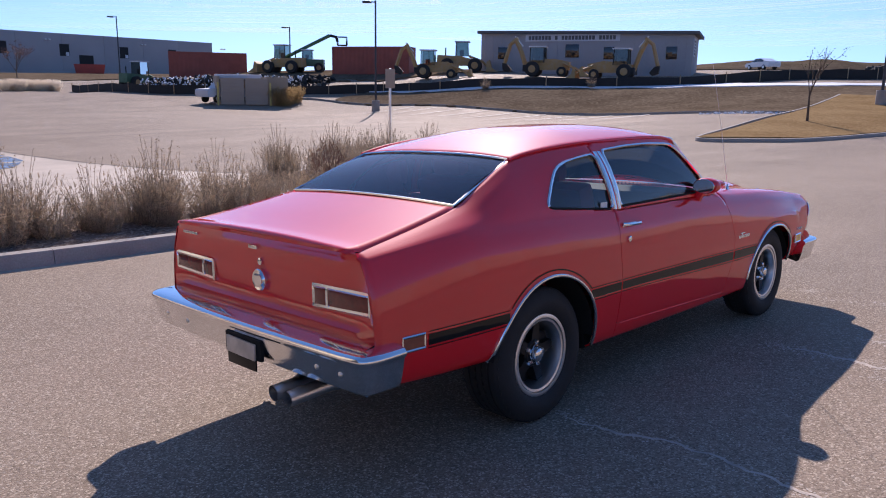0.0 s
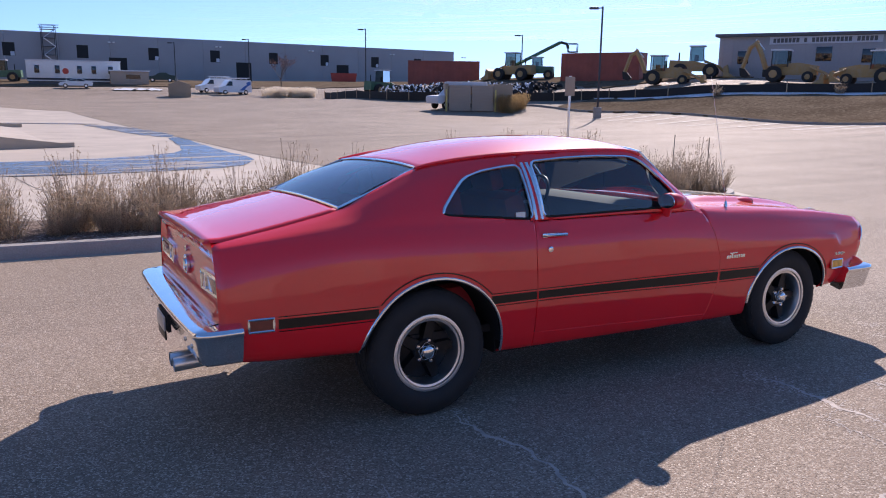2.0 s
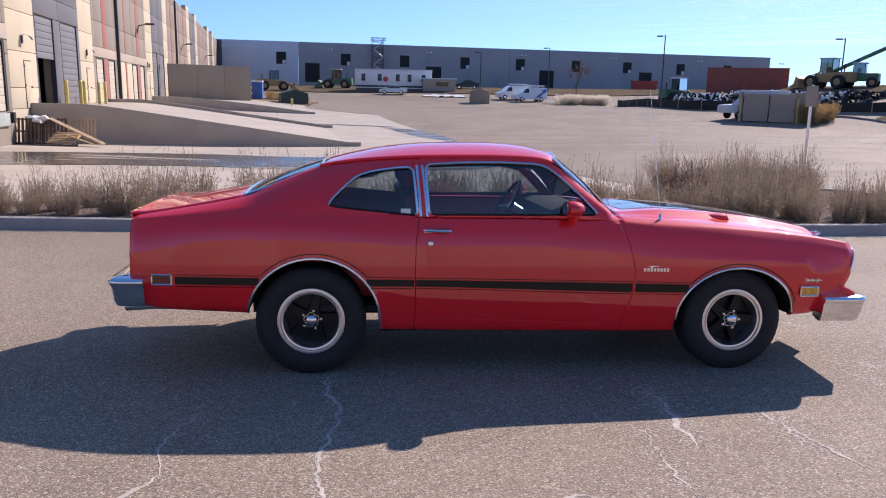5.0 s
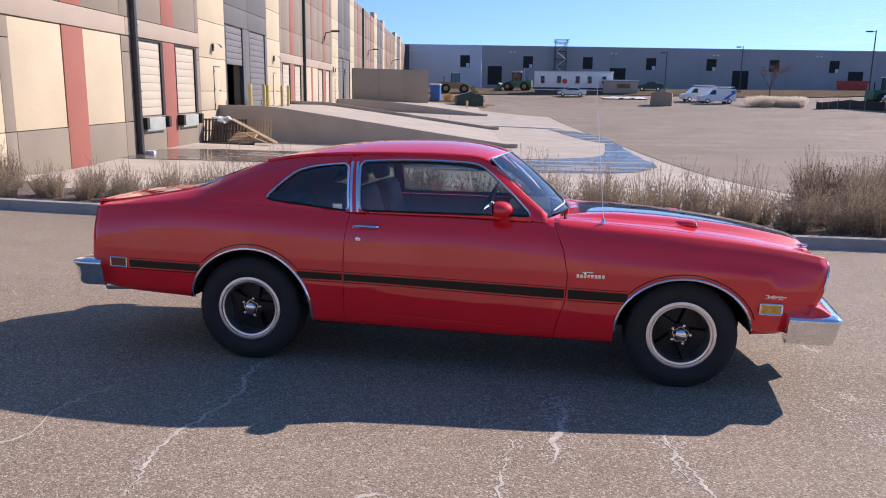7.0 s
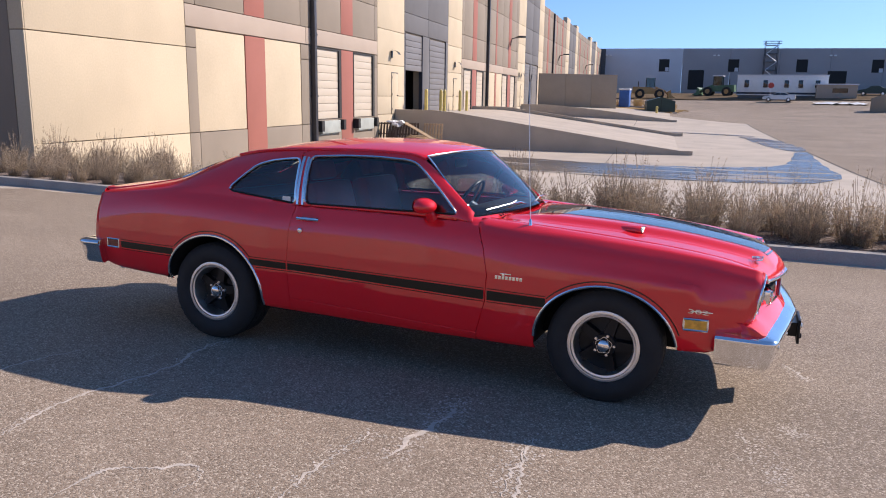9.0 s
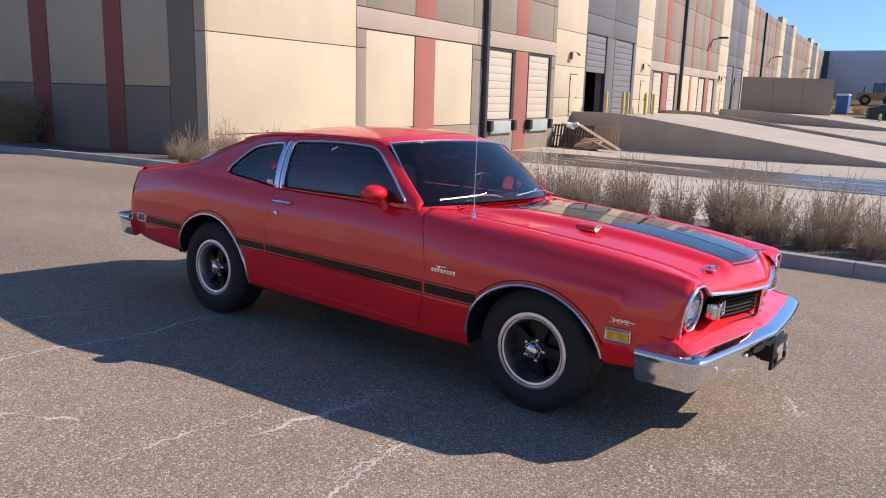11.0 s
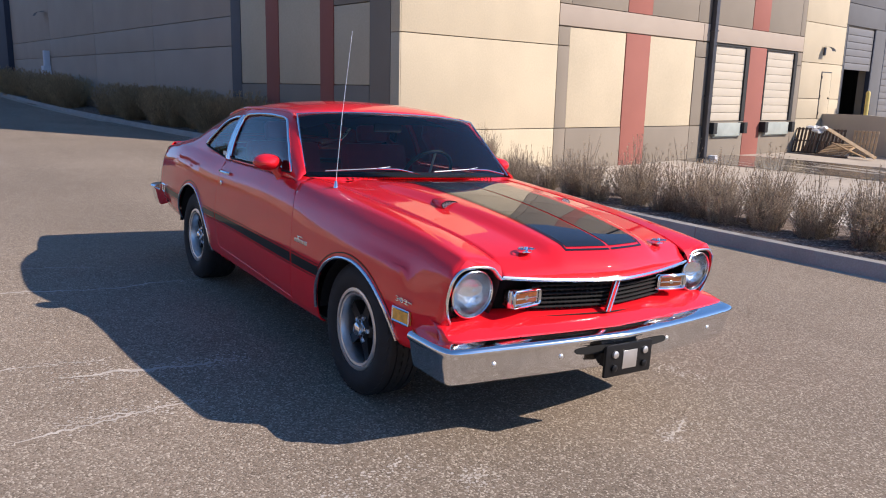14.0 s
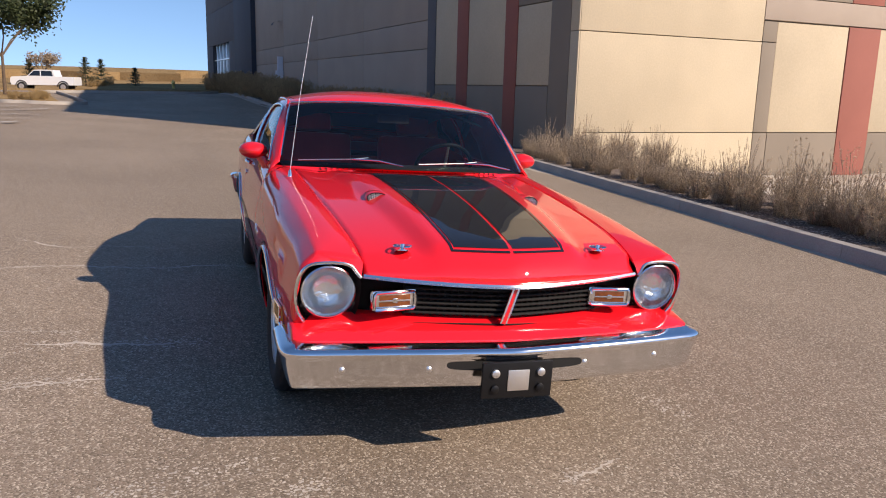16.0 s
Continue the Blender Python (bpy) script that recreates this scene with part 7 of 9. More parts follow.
# side skin: lower side and upper side in one sheet, cut into panels
skin = bmesh.new()
grid(skin, [side_section(x) for x in stations(-1.03, 1.81, .04) + stations(1.81, NOSE, .04)[1:]])
grid(skin, [upper_section(x) for x in stations(-1.03, 1.81, .04)])
bmesh.ops.remove_doubles(skin, verts=skin.verts, dist=.002)
for hole in (ARCH_R, ARCH_F, QUARTER_WIN, DOOR_WIN):
    cut_hole(skin, hole)
cut_line(skin, DOOR_R)
cut_line(skin, DOOR_F)
bisect(skin, (.612, 0, .352), (.0435, 0, 1), lambda f: .55 < f.calc_center_median().x < 2.0 and f.calc_center_median().z < .5)
# no slivers along the door's lower edge
low = [v for v in skin.verts if .55 < v.co.x < 2.0 and v.co.z < .5]
edge = [v for v in low if abs(v.co.z - .352 + (v.co.x - .612) * .0435) < 1e-4]
weld = {}
for v in low:
    d = abs(v.co.z - .352 + (v.co.x - .612) * .0435)
    if 1e-4 <= d < .011:
        e = min(edge, key=lambda u: (u.co - v.co).length)
        if (e.co - v.co).length < .014:
            weld[v] = e
bmesh.ops.weld_verts(skin, targetmap=weld)
outward(skin)


PROFILES = {}


def side_profile(k):
    if k not in PROFILES:
        pts = side_section(k * .005)
        PROFILES[k] = [p[2] for p in pts], [p[1] for p in pts]
    return PROFILES[k]


def side_y(x, z):
    k = math.floor(x / .005)
    u = x / .005 - k
    return float(np.interp(z, *side_profile(k)) * (1 - u) + np.interp(z, *side_profile(k + 1)) * u)


def side_normal(x, z):
    return Vector(((side_y(x + .03, z) - side_y(x - .03, z)) / .06, -1, (side_y(x, z + .02) - side_y(x, z - .02)) / .04)).normalized()


def even_shading(ob, sign):
    """Gives a side panel the normals of the whole pressing, so that cuts do not show in its gloss."""
    me = ob.data
    normals = [c.vector.copy() for c in me.corner_normals]
    for p in me.polygons:
        for l in p.loop_indices:
            co = me.vertices[me.loops[l].vertex_index].co
            if -.9 < co.x < 3.02 and ROCK(co.x) + .03 < co.z < ZB(co.x) - .06:
                n = side_normal(co.x, co.z)
                n.y *= sign
                if n.dot(p.normal) > .9:
                    normals[l] = n
    me.normals_split_custom_set(normals)


def door_low(c):
    return c.z < .352 - (c.x - .612) * .0435


def is_door(c):
    return line_x(DOOR_R, c.z) < c.x < line_x(DOOR_F, c.z) and not door_low(c) and c.z < ZB(c.x) + .004


def is_rocker(c):
    return line_x(DOOR_R, c.z) < c.x < line_x(DOOR_F, c.z) and door_low(c)


def is_quarter(c):
    return (c.x <= line_x(DOOR_R, c.z)) if c.z < ZB(c.x) + .004 else c.x < .60


def is_fender(c):
    return c.x >= line_x(DOOR_F, c.z) and c.z < ZB(c.x) + .004


def is_pillar(c):
    return c.z >= ZB(c.x) + .004 and c.x >= .60


door_bm = rolled(split_off(skin, is_door), .003, .014)
quarter_bm, rocker_bm = split_off(skin, is_quarter), rolled(split_off(skin, is_rocker), .002, .006)
fender_bm, pillar_bm = split_off(skin, is_fender), split_off(skin, is_pillar)
skin.free()

# deck strip of the quarter panel, beside the boot lid
LID_Y = curve([-1.03, -.40], [.665, .606])
DECK_Z = curve([-1.05, -1.0, -.85, -.6, -.40], [.938, .946, .968, 1.012, 1.052])


bmesh.ops.recalc_face_normals(quarter_bm, faces=quarter_bm.faces[:])
outward(quarter_bm)
rolled(quarter_bm, .003, .008)

# top of the front fender, between its crown and the bonnet
HOOD_Y = curve([1.90, 2.4, 3.0, 3.40], [.640, .625, .595, .562])
SEAM_Z = curve([1.85, 2.1, 2.5, 2.9, 3.16, 3.3, 3.40], [.950, .935, .905, .868, .831, .797, .758])


def fender_top(x):
    yb, zb, yl, zl = YB(x), ZB(x), HOOD_Y(x), SEAM_Z(x)
    return spline([(x, -yb, zb), (x, -(yb - .022), zb + .014), (x, -(yb * .45 + yl * .55), (zb * .3 + zl * .7) + .012), (x, -yl, zl)], 3)


grid(fender_bm, [fender_top(x) for x in stations(1.81, NOSE, .04) if x > 1.835])
bmesh.ops.remove_doubles(fender_bm, verts=fender_bm.verts, dist=.004)
bmesh.ops.recalc_face_normals(fender_bm, faces=fender_bm.faces[:])
outward(fender_bm)
rolled(fender_bm, .003, .009)
door_r, door_l = both_sides("door", door_bm, RED, pressed=True)
quarter_r, quarter_l = both_sides("quarter_panel", quarter_bm, RED, pressed=True)
both_sides("rocker_panel", rocker_bm, RED, pressed=True)
fender_r, fender_l = both_sides("front_fender", fender_bm, RED, pressed=True)
rolled(pillar_bm, .002, .012)
both_sides("window_frame", pillar_bm, RED)

# roof
ROOF_Z = curve([.03, .2, .44, .73, 1.1, 1.3, 1.42, 1.50, 1.545], [1.250, 1.292, 1.340, 1.370, 1.380, 1.370, 1.352, 1.330, 1.312])


def roof_row(u):
    row = []
    for k in range(-14, 15):
        s = k / 14
        xr, xf = .052 + .0 * (1 - s * s), 1.455 + .09 * (1 - abs(s) ** 2.2)
        x = xr + (xf - xr) * u
        xe = .053 + (1.452 - .053) * u
        yr, zr = RAIL_Y(xe), RAIL_Z(min(xe, 1.452))
        zc = ROOF_Z(x)
        row.append((x, yr * s, zr + (zc - zr) * (1 - abs(s) ** 2.6)))
    return row


bm = bmesh.new()
grid(bm, [roof_row(i / 34) for i in range(35)])
outward(bm)
part("roof", rolled(bm, .004, .006), RED, car, normals=False)

# drip rails over the seam of roof and side
for sgn in (-1, 1):
    bm = bmesh.new()
    tube(bm, [(x, sgn * (RAIL_Y(x) + .001), RAIL_Z(x) + .001) for x in stations(.04, 1.452, .03)], .0095, 8)
    part("drip_rail", bm, RED, car)

# boot lid with a raised tail lip
bm = bmesh.new()
rows = []
for x in stations(-1.05, -.405, .035):
    row = []
    for k in range(-12, 13):
        s = k / 12
        lip = .012 * math.exp(-((x + 1.045) / .05) ** 2)
        row.append((x - .006 * (1 - s * s) * (x < -.9), LID_Y(max(x, -1.03)) * s * .997, DECK_Z(x) + .020 * (1 - s * s) + lip))
    rows.append(row)
grid(bm, rows)
outward(bm)
boot = part("boot_lid", rolled(bm, .004, .012), RED, car, normals=False)

# tail panel, hollowed under the lip
bm = bmesh.new()
rows = []
for z, dx in ((.955, -1.052), (.942, -1.056), (.925, -1.046), (.905, -1.028), (.86, -1.014), (.80, -1.008), (.74, -1.006), (.68, -1.008), (.655, -1.014), (.635, -1.034), (.60, -1.040), (.56, -1.036), (.50, -1.02)):
    ye = float(np.interp(z, [.50, .56, .62, .66, .73, .80, .82, .895, .93, .955], [.760, .771, .773, .771, .762, .749, .741, .710, .690, .668]))
    row = []
    for k in range(-14, 15):
        y = ye * k / 14
        round_ = max(0, (abs(k) / 14 - .93) / .07) ** 2
        row.append((dx + (-1.026 - dx) * round_, y, min(z, DECK_Z(-1.05) + .012 + .02 * (1 - (y / .7) ** 2)) if z > .93 else z))
    rows.append(row)
grid(bm, rows)
tail = part("tail_panel", bm, RED, car)

# bonnet with a raised middle
HOOD_C = curve([1.93, 2.2, 2.5, 2.75, 3.0, 3.2, 3.34, 3.42, 3.465, 3.495, 3.509], [.958, .962, .952, .932, .902, .868, .840, .817, .793, .762, .728])


def hood_point(u, s):
    a = abs(s)
    xr, xf = 1.925 - .02 * s * s, 3.509 - .118 * a ** 1.35
    x = xr + (xf - xr) * u
    xs = 1.905 + (3.391 - 1.905) * u
    ys, zs = HOOD_Y(xs), SEAM_Z(xs) - .001
    if u > .955:
        zs -= (u - .955) / .045 * .036
    zc = HOOD_C(1.93 + (3.509 - 1.93) * u)
    wide = .258 + .17 * (1 - u)
    y = ys * s
    t = min(1, max(0, (abs(y) - wide) / .085))
    plateau = .036 * (1 - t * t * (3 - 2 * t)) * min(1, (1 - u) / .07) * min(1, .4 + u * 3)
    z = zs + (zc - .022 - zs) * (1 - a ** 2.2) + plateau * .85
    return (x, y, z)


bm = bmesh.new()
us = list(np.linspace(0, .9, 40)) + list(np.linspace(.915, 1, 10))
grid(bm, [[hood_point(u, k / 24) for k in range(-24, 25)] for u in us])
outward(bm)
hood = part("bonnet", rolled(bm, .004, .012), RED, car, normals=False)

# black stripes on the bonnet, with fine red lines left between and round them
def bonnet_band(u0, u1, y_in, y_out, sgn, n, name):
    bm = bmesh.new()
    rows = []
    for u in np.linspace(u0, u1, n):
        ys = HOOD_Y(1.905 + 1.486 * u)
        a, b = y_in(u) / ys, y_out(u) / ys
        rows.append([Vector(hood_point(u, sgn * (a + (b - a) * k / 8))) + Vector((0, 0, .0025)) for k in range(9)])
    grid(bm, rows)
    outward(bm)
    part(name, bm, STRIPE, hood, "gloss black bonnet stripe", normals=False)


def stripe_half(u):
    return .315 - .085 * u


for sgn in (-1, 1):
    bonnet_band(.06, .938, lambda u: .007, lambda u: stripe_half(u) - .016, sgn, 40, "bonnet_stripe")
    bonnet_band(.06, .951, lambda u: stripe_half(u) - .010, lambda u: stripe_half(u), sgn, 40, "stripe_border")
    bonnet_band(.945, .951, lambda u: .007, lambda u: stripe_half(u) - .010, sgn, 3, "stripe_border")


# side stripe, set on the skin by its own height line
def skin_y(x, z):
    pts = side_section(x)
    zs, ys = [p.z for p in pts], [p.y for p in pts]
    return float(np.interp(z, zs, ys))


STR_T = curve([-.80, -.36, .36, .6, 1.925, 2.26], [.598, .594, .586, .583, .562, .555])
STR_B = curve([-.80, -.36, .36, .6, 1.925, 2.26], [.552, .549, .543, .541, .507, .503])


def skin_band(name, xs, low, high, parent, sgn, label):
    """A painted band that follows the side skin between two height lines."""
    bm = bmesh.new()
    grid(bm, [[(x, sgn * (-skin_y(x, z) + .0025), z) for z in np.linspace(low(x), high(x), 4)] for x in xs])
    for f in bm.faces:
        f.normal_update()
        if f.normal.y * sgn < 0:
            f.normal_flip()
    part(name, bm, SIDE_STRIPE, parent, label, normals=False)


def stripe(a, b, parent, sgn):
    xs = stations(a, b, .03)
    skin_band("side_stripe", xs, STR_B, STR_T, parent, sgn, "black side stripe")
    skin_band("pin_line", xs, lambda x: STR_T(x) + .009, lambda x: STR_T(x) + .013, parent, sgn, "fine black pin line")
    skin_band("pin_line", xs, lambda x: STR_B(x) - .013, lambda x: STR_B(x) - .009, parent, sgn, "fine black pin line")


for sgn, q, d, f in ((-1, quarter_r, door_r, fender_r), (1, quarter_l, door_l, fender_l)):
    stripe(-.775, -.300, q, sgn)
    stripe(.322, .600, q, sgn)
    stripe(.612, 1.925, d, sgn)
    stripe(1.945, 2.285, f, sgn)
    # pin line over the wheel arches
    for holder, cx, cz, rx, rz, a0, a1 in ((q, .012, .33, .412, .400, .72, 2.38), (f, 2.606, .33, .408, .348, .30, 2.45)):
        bm = bmesh.new()
        rows = []
        for a in np.linspace(a0, a1, 30):
            row = []
            for k in (0, .006):
                x, z = cx + (rx + k) * math.cos(a), cz + (rz + k) * math.sin(a)
                row.append((x, sgn * (-skin_y(x, z) + .0025), z))
            rows.append(row)
        grid(bm, rows)
        part("pin_line", bm, SIDE_STRIPE, holder, "fine black pin line over the arch")

# glass
def glass_patch(top, bottom, bulge_x, bulge_z, n=16, k=10):
    """Rows between a top and a bottom edge, bowed outwards."""
    rows = []
    for j in range(k + 1):
        v = j / k
        row = []
        for i in range(n + 1):
            s = -1 + 2 * i / n
            a, b = Vector(top(s)), Vector(bottom(s))
            p = a.lerp(b, v)
            w = 4 * v * (1 - v)
            row.append(p + Vector((bulge_x * w, 0, bulge_z * w)))
        rows.append(row)
    return rows


def ws_top(s):
    return (1.455 + .09 * (1 - abs(s) ** 2.2) + .004, s * .628, 1.286 + .030 * (1 - abs(s) ** 2.4))


def ws_bot(s):
    return (1.80 + .155 * (1 - abs(s) ** 2), s * .712, .962 + .012 * (1 - s * s))


def rw_top(s):
    return (.052, s * .528, 1.226 + .022 * (1 - abs(s) ** 2.6))


def rw_bot(s):
    return (-.398 - .012 * (1 - s * s), s * .592, 1.050 + .020 * (1 - s * s))


bm = bmesh.new()
grid(bm, glass_patch(ws_top, ws_bot, .010, .010))
outward(bm)
windscreen = part("windscreen", bm, SHIELD, car, "curved tinted windscreen in bright trim", normals=False)
bm = bmesh.new()
grid(bm, glass_patch(rw_top, rw_bot, -.006, .014))
outward(bm)
backlight = part("rear_window", bm, TINT, car, "dark tinted fastback rear window", normals=False)
for ob in (windscreen, backlight):
    ob.visible_shadow = True


def loop(top, bottom, lift, n=16):
    pts = [Vector(top(-1 + 2 * i / n)) for i in range(n + 1)]
    pts += [Vector(top(1)).lerp(Vector(bottom(1)), k / 8) for k in range(1, 8)]
    pts += [Vector(bottom(1 - 2 * i / n)) for i in range(n + 1)]
    pts += [Vector(bottom(-1)).lerp(Vector(top(-1)), k / 8) for k in range(1, 8)]
    return [p + Vector(lift) for p in pts]


bm = bmesh.new()
ring_ = loop(ws_top, ws_bot, (.002, 0, .002))
tube(bm, ring_[41:] + ring_[:25], .0065, 6)
part("trim", bm, TRIM, windscreen, "bright windscreen surround")
bm = bmesh.new()
tube(bm, loop(rw_top, rw_bot, (-.002, 0, .003)), .0075, 6, closed=True)
part("trim", bm, TRIM, backlight, "bright rear window surround")


def upper_y(x, z):
    pts = upper_section(x)
    return float(np.interp(z, [p.z for p in pts], [p.y for p in pts]))


def side_glass(name, poly, sgn, parent, bare):
    cx, cz = sum(p[0] for p in poly) / len(poly), sum(p[1] for p in poly) / len(poly)
    bm = bmesh.new()
    rim = []
    for (ax, az), (bx, bz) in zip(poly, poly[1:] + poly[:1]):
        for k in range(4):
            rim.append((ax + (bx - ax) * k / 4, az + (bz - az) * k / 4))
    rings = [[bm.verts.new((cx + (x - cx) * f, sgn * (-upper_y(cx + (x - cx) * f, cz + (z - cz) * f) - .010), cz + (z - cz) * f)) for x, z in rim] for f in (1.01, .75, .5, .25)]
    k = len(rim)
    for a, b in zip(rings, rings[1:]):
        for i in range(k):
            bm.faces.new((a[i], a[(i + 1) % k], b[(i + 1) % k], b[i]))
    bm.faces.new(rings[-1])
    pane = part(name, bm, TINT, parent, "dark tinted side glass")
    bm = bmesh.new()
    low = [z < (1.014 - .0957 * (x - .096) if bare else .974) for x, z in rim]
    first = next(i for i in range(len(rim)) if low[i] and not low[i - 1])
    turn = rim[first:] + rim[:first]
    count = sum(low)
    tube(bm, [(x, sgn * (-upper_y(x, z) + .002), z) for x, z in turn[count - 1:] + turn[:1]], .008, 6)
    part("trim", bm, TRIM, pane, "bright window surround")
    bm = bmesh.new()
    tube(bm, [(x, sgn * (-upper_y(x, z) - .001), z + .002) for x, z in turn[:count]], .006, 6)
    part("window_seal", bm, DEEP_BLACK, pane, "black rubber seal along the sill")
    return pane


for sgn, q, d in ((-1, quarter_r, door_r), (1, quarter_l, door_l)):
    side_glass("quarter_window", QUARTER_WIN, sgn, q, 1)
    side_glass("door_window", DOOR_WIN, sgn, d, 0)
    # bright pillar cover between the side windows
    bm = bmesh.new()
    for x0, x1 in ((.606, .627), (.640, .659)):
        rows = []
        for k in range(9):
            z = .952 + (1.248 - .952) * k / 8
            sh = (.022 if x0 < .635 else .028) * (1 - k / 8)
            rows.append([(x + sh, sgn * (-upper_y(x + sh, z) + o), z) for x, o in ((x0, .001), (x0 + .003, .009), (x1 - .003, .009), (x1, .001))])
        grid(bm, rows)
    part("pillar_cover", bm, TRIM, q, "bright pillar cover strips")

# wheel arch trims and dark wheel wells
for sgn, q, f in ((-1, quarter_r, fender_r), (1, quarter_l, fender_l)):
    for poly, holder in ((ARCH_R, q), (ARCH_F, f)):
        bm = bmesh.new()
        pts = [(x, sgn * (-skin_y(x, z) + .003), z) for x, z in poly[:27] if z > ROCK(x) - .004]
        ends = [(x, sgn * (-skin_y(x, max(z, ROCK(x) + .01)) + .002), z) for x, z in ((poly[0][0] + .004, ROCK(poly[0][0]) + .02),)]
        tube(bm, (ends if ROCK(poly[0][0]) < .33 else []) + pts, .0085, 8)
        part("arch_trim", bm, TRIM, holder, "bright wheel arch moulding")
        bm = bmesh.new()
        cx = .012 if poly is ARCH_R else 2.606
        rows = [[(x, sgn * y, z) for x, z in [(cx + (px - cx) * 1.005, max(.33 + (pz - .33) * 1.005, ROCK(px) + .012)) for px, pz in poly[:27]]] for y in (.80, .62, .50)]
        grid(bm, rows)
        a = rows[-1]
        vs = [bm.verts.new(p) for p in a] + [bm.verts.new((a[-1][0], a[-1][1], a[-1][2] - .03)), bm.verts.new((a[0][0], a[0][1], a[0][2] - .03))]
        bm.faces.new(vs)
        part("wheel_well", bm, DEEP_BLACK, holder, "black wheel well")

# underbody, closed below and inside
bm = bmesh.new()
box(bm, -.95, -.36, -.70, .70, .43, .60)
box(bm, .40, 2.19, -.74, .74, .25, .36)
box(bm, -.36, .40, -.49, .49, .30, .50)
box(bm, 2.19, 2.98, -.49, .49, .28, .62)
box(bm, 2.98, 3.33, -.74, .74, .36, .50)
part("underbody", bm, DEEP_BLACK, car, "black underbody")


# ---- wheels ----
def wheel_meshes(r_tyre, half, r_rim):
    """Tyre, rim ring, black centre and cap for a wheel about the y axis; the outer face looks to -y."""
    tyre = bmesh.new()
    prof = [(r_rim - .012, half * .70), (r_rim + .006, half * .86), (r_rim + .03, half * .97), (r_rim + .062, half), (r_tyre - .045, half * .97), (r_tyre - .018, half * .88), (r_tyre - .003, half * .74)]
    tread = []
    for k in range(5):
        w = half * .74 * (1 - 2 * (k + .5) / 5)
        d = half * .74 / 5
        tread += [(r_tyre, w + d * .72), (r_tyre, w - d * .72), (r_tyre - .008, w - d * .80), (r_tyre - .008, w - d * 1.2)]
    prof += tread[:-2] + [(r, -h) for r, h in prof[::-1]]
    lathe(tyre, [(r, -h) for r, h in prof], 64)
    blocks = bmesh.new()
    for k in range(48):
        a = 2 * math.pi * k / 48
        for j, w in enumerate((-.80, -.30, .20, .70)):
            m = Matrix.Rotation(a + (.065 if j % 2 else 0), 4, 'Y') @ Matrix.Translation((r_tyre - (.0055 if j in (1, 2) else .012), 0, 0)) @ Matrix.Rotation(.3 if j % 2 else -.3, 4, 'X')
            wide = .015 if j in (0, 3) else .012
            box(blocks, -.012, .0065 if j in (1, 2) else .001, w * half + .006 - wide, w * half + .006 + wide, -.012, .012, 0, m)
    ring = bmesh.new()
    lathe(ring, [(r_rim - .006, -half * .70), (r_rim + .004, -half * .80), (r_rim + .002, -half * .86), (r_rim - .006, -half * .88), (r_rim - .015, -half * .87), (r_rim - .0165, -half * .72), (r_rim - .0195, -half * .72), (r_rim - .021, -half * .83), (r_rim - .031, -half * .81), (r_rim - .036, -half * .66), (r_rim - .041, -half * .40), (r_rim - .046, half * .2), (r_rim - .03, half * .7), (r_rim - .006, half * .75)], 64)
    centre = bmesh.new()
    dish = half * .42
    lathe(centre, [(r_rim - .038, -dish + .05), (r_rim - .044, -dish + .045), (.07, -dish + .035), (.05, -dish + .03), (0, -dish + .03)], 40)
    for k in range(5):
        a = 2 * math.pi * k / 5 + math.pi / 10
        m = Matrix.Rotation(a, 4, 'Y')
        outline = [(.045, -.030), (r_rim - .040, -.021), (r_rim - .040, .021), (.045, .030)]
        va = [centre.verts.new(m @ Vector((x, -dish - .012 + (x / r_rim) * .012, z))) for x, z in outline]
        vb = [centre.verts.new(m @ Vector((x, -dish + .05, z * 1.25))) for x, z in outline]
        centre.faces.new(va)
        for i in range(4):
            centre.faces.new((va[i], vb[i], vb[(i + 1) % 4], va[(i + 1) % 4]))
    lathe(centre, [(.068, -dish + .04), (.066, -dish - .006), (.058, -dish - .016), (.03, -dish - .018), (0, -dish - .018)], 32)
    cap = bmesh.new()
    lathe(cap, [(.034, -dish - .010), (.034, -dish - .030), (.030, -dish - .044), (.020, -dish - .050), (0, -dish - .052)], 28)
    tube(cap, [(r_ * math.cos(a), -dish - .024, r_ * math.sin(a)) for a in (2 * math.pi * k / 50 for k in range(50)) for r_ in (.042 + .004 * math.cos(5 * a),)], .0022, 6, closed=True)
    nut = bmesh.new()
    lathe(nut, [(.013, -dish + .02), (.013, -dish - .022), (.008, -dish - .030), (0, -dish - .031)], 8)
    return (mesh_of("tyre", tyre, RUBBER, 50), mesh_of("tread", blocks, RUBBER), mesh_of("rim", ring, STEEL, 40), mesh_of("wheel_centre", centre, BLACK, 30), mesh_of("hub_cap", cap, CHROME), mesh_of("wheel_nut", nut, CHROME))


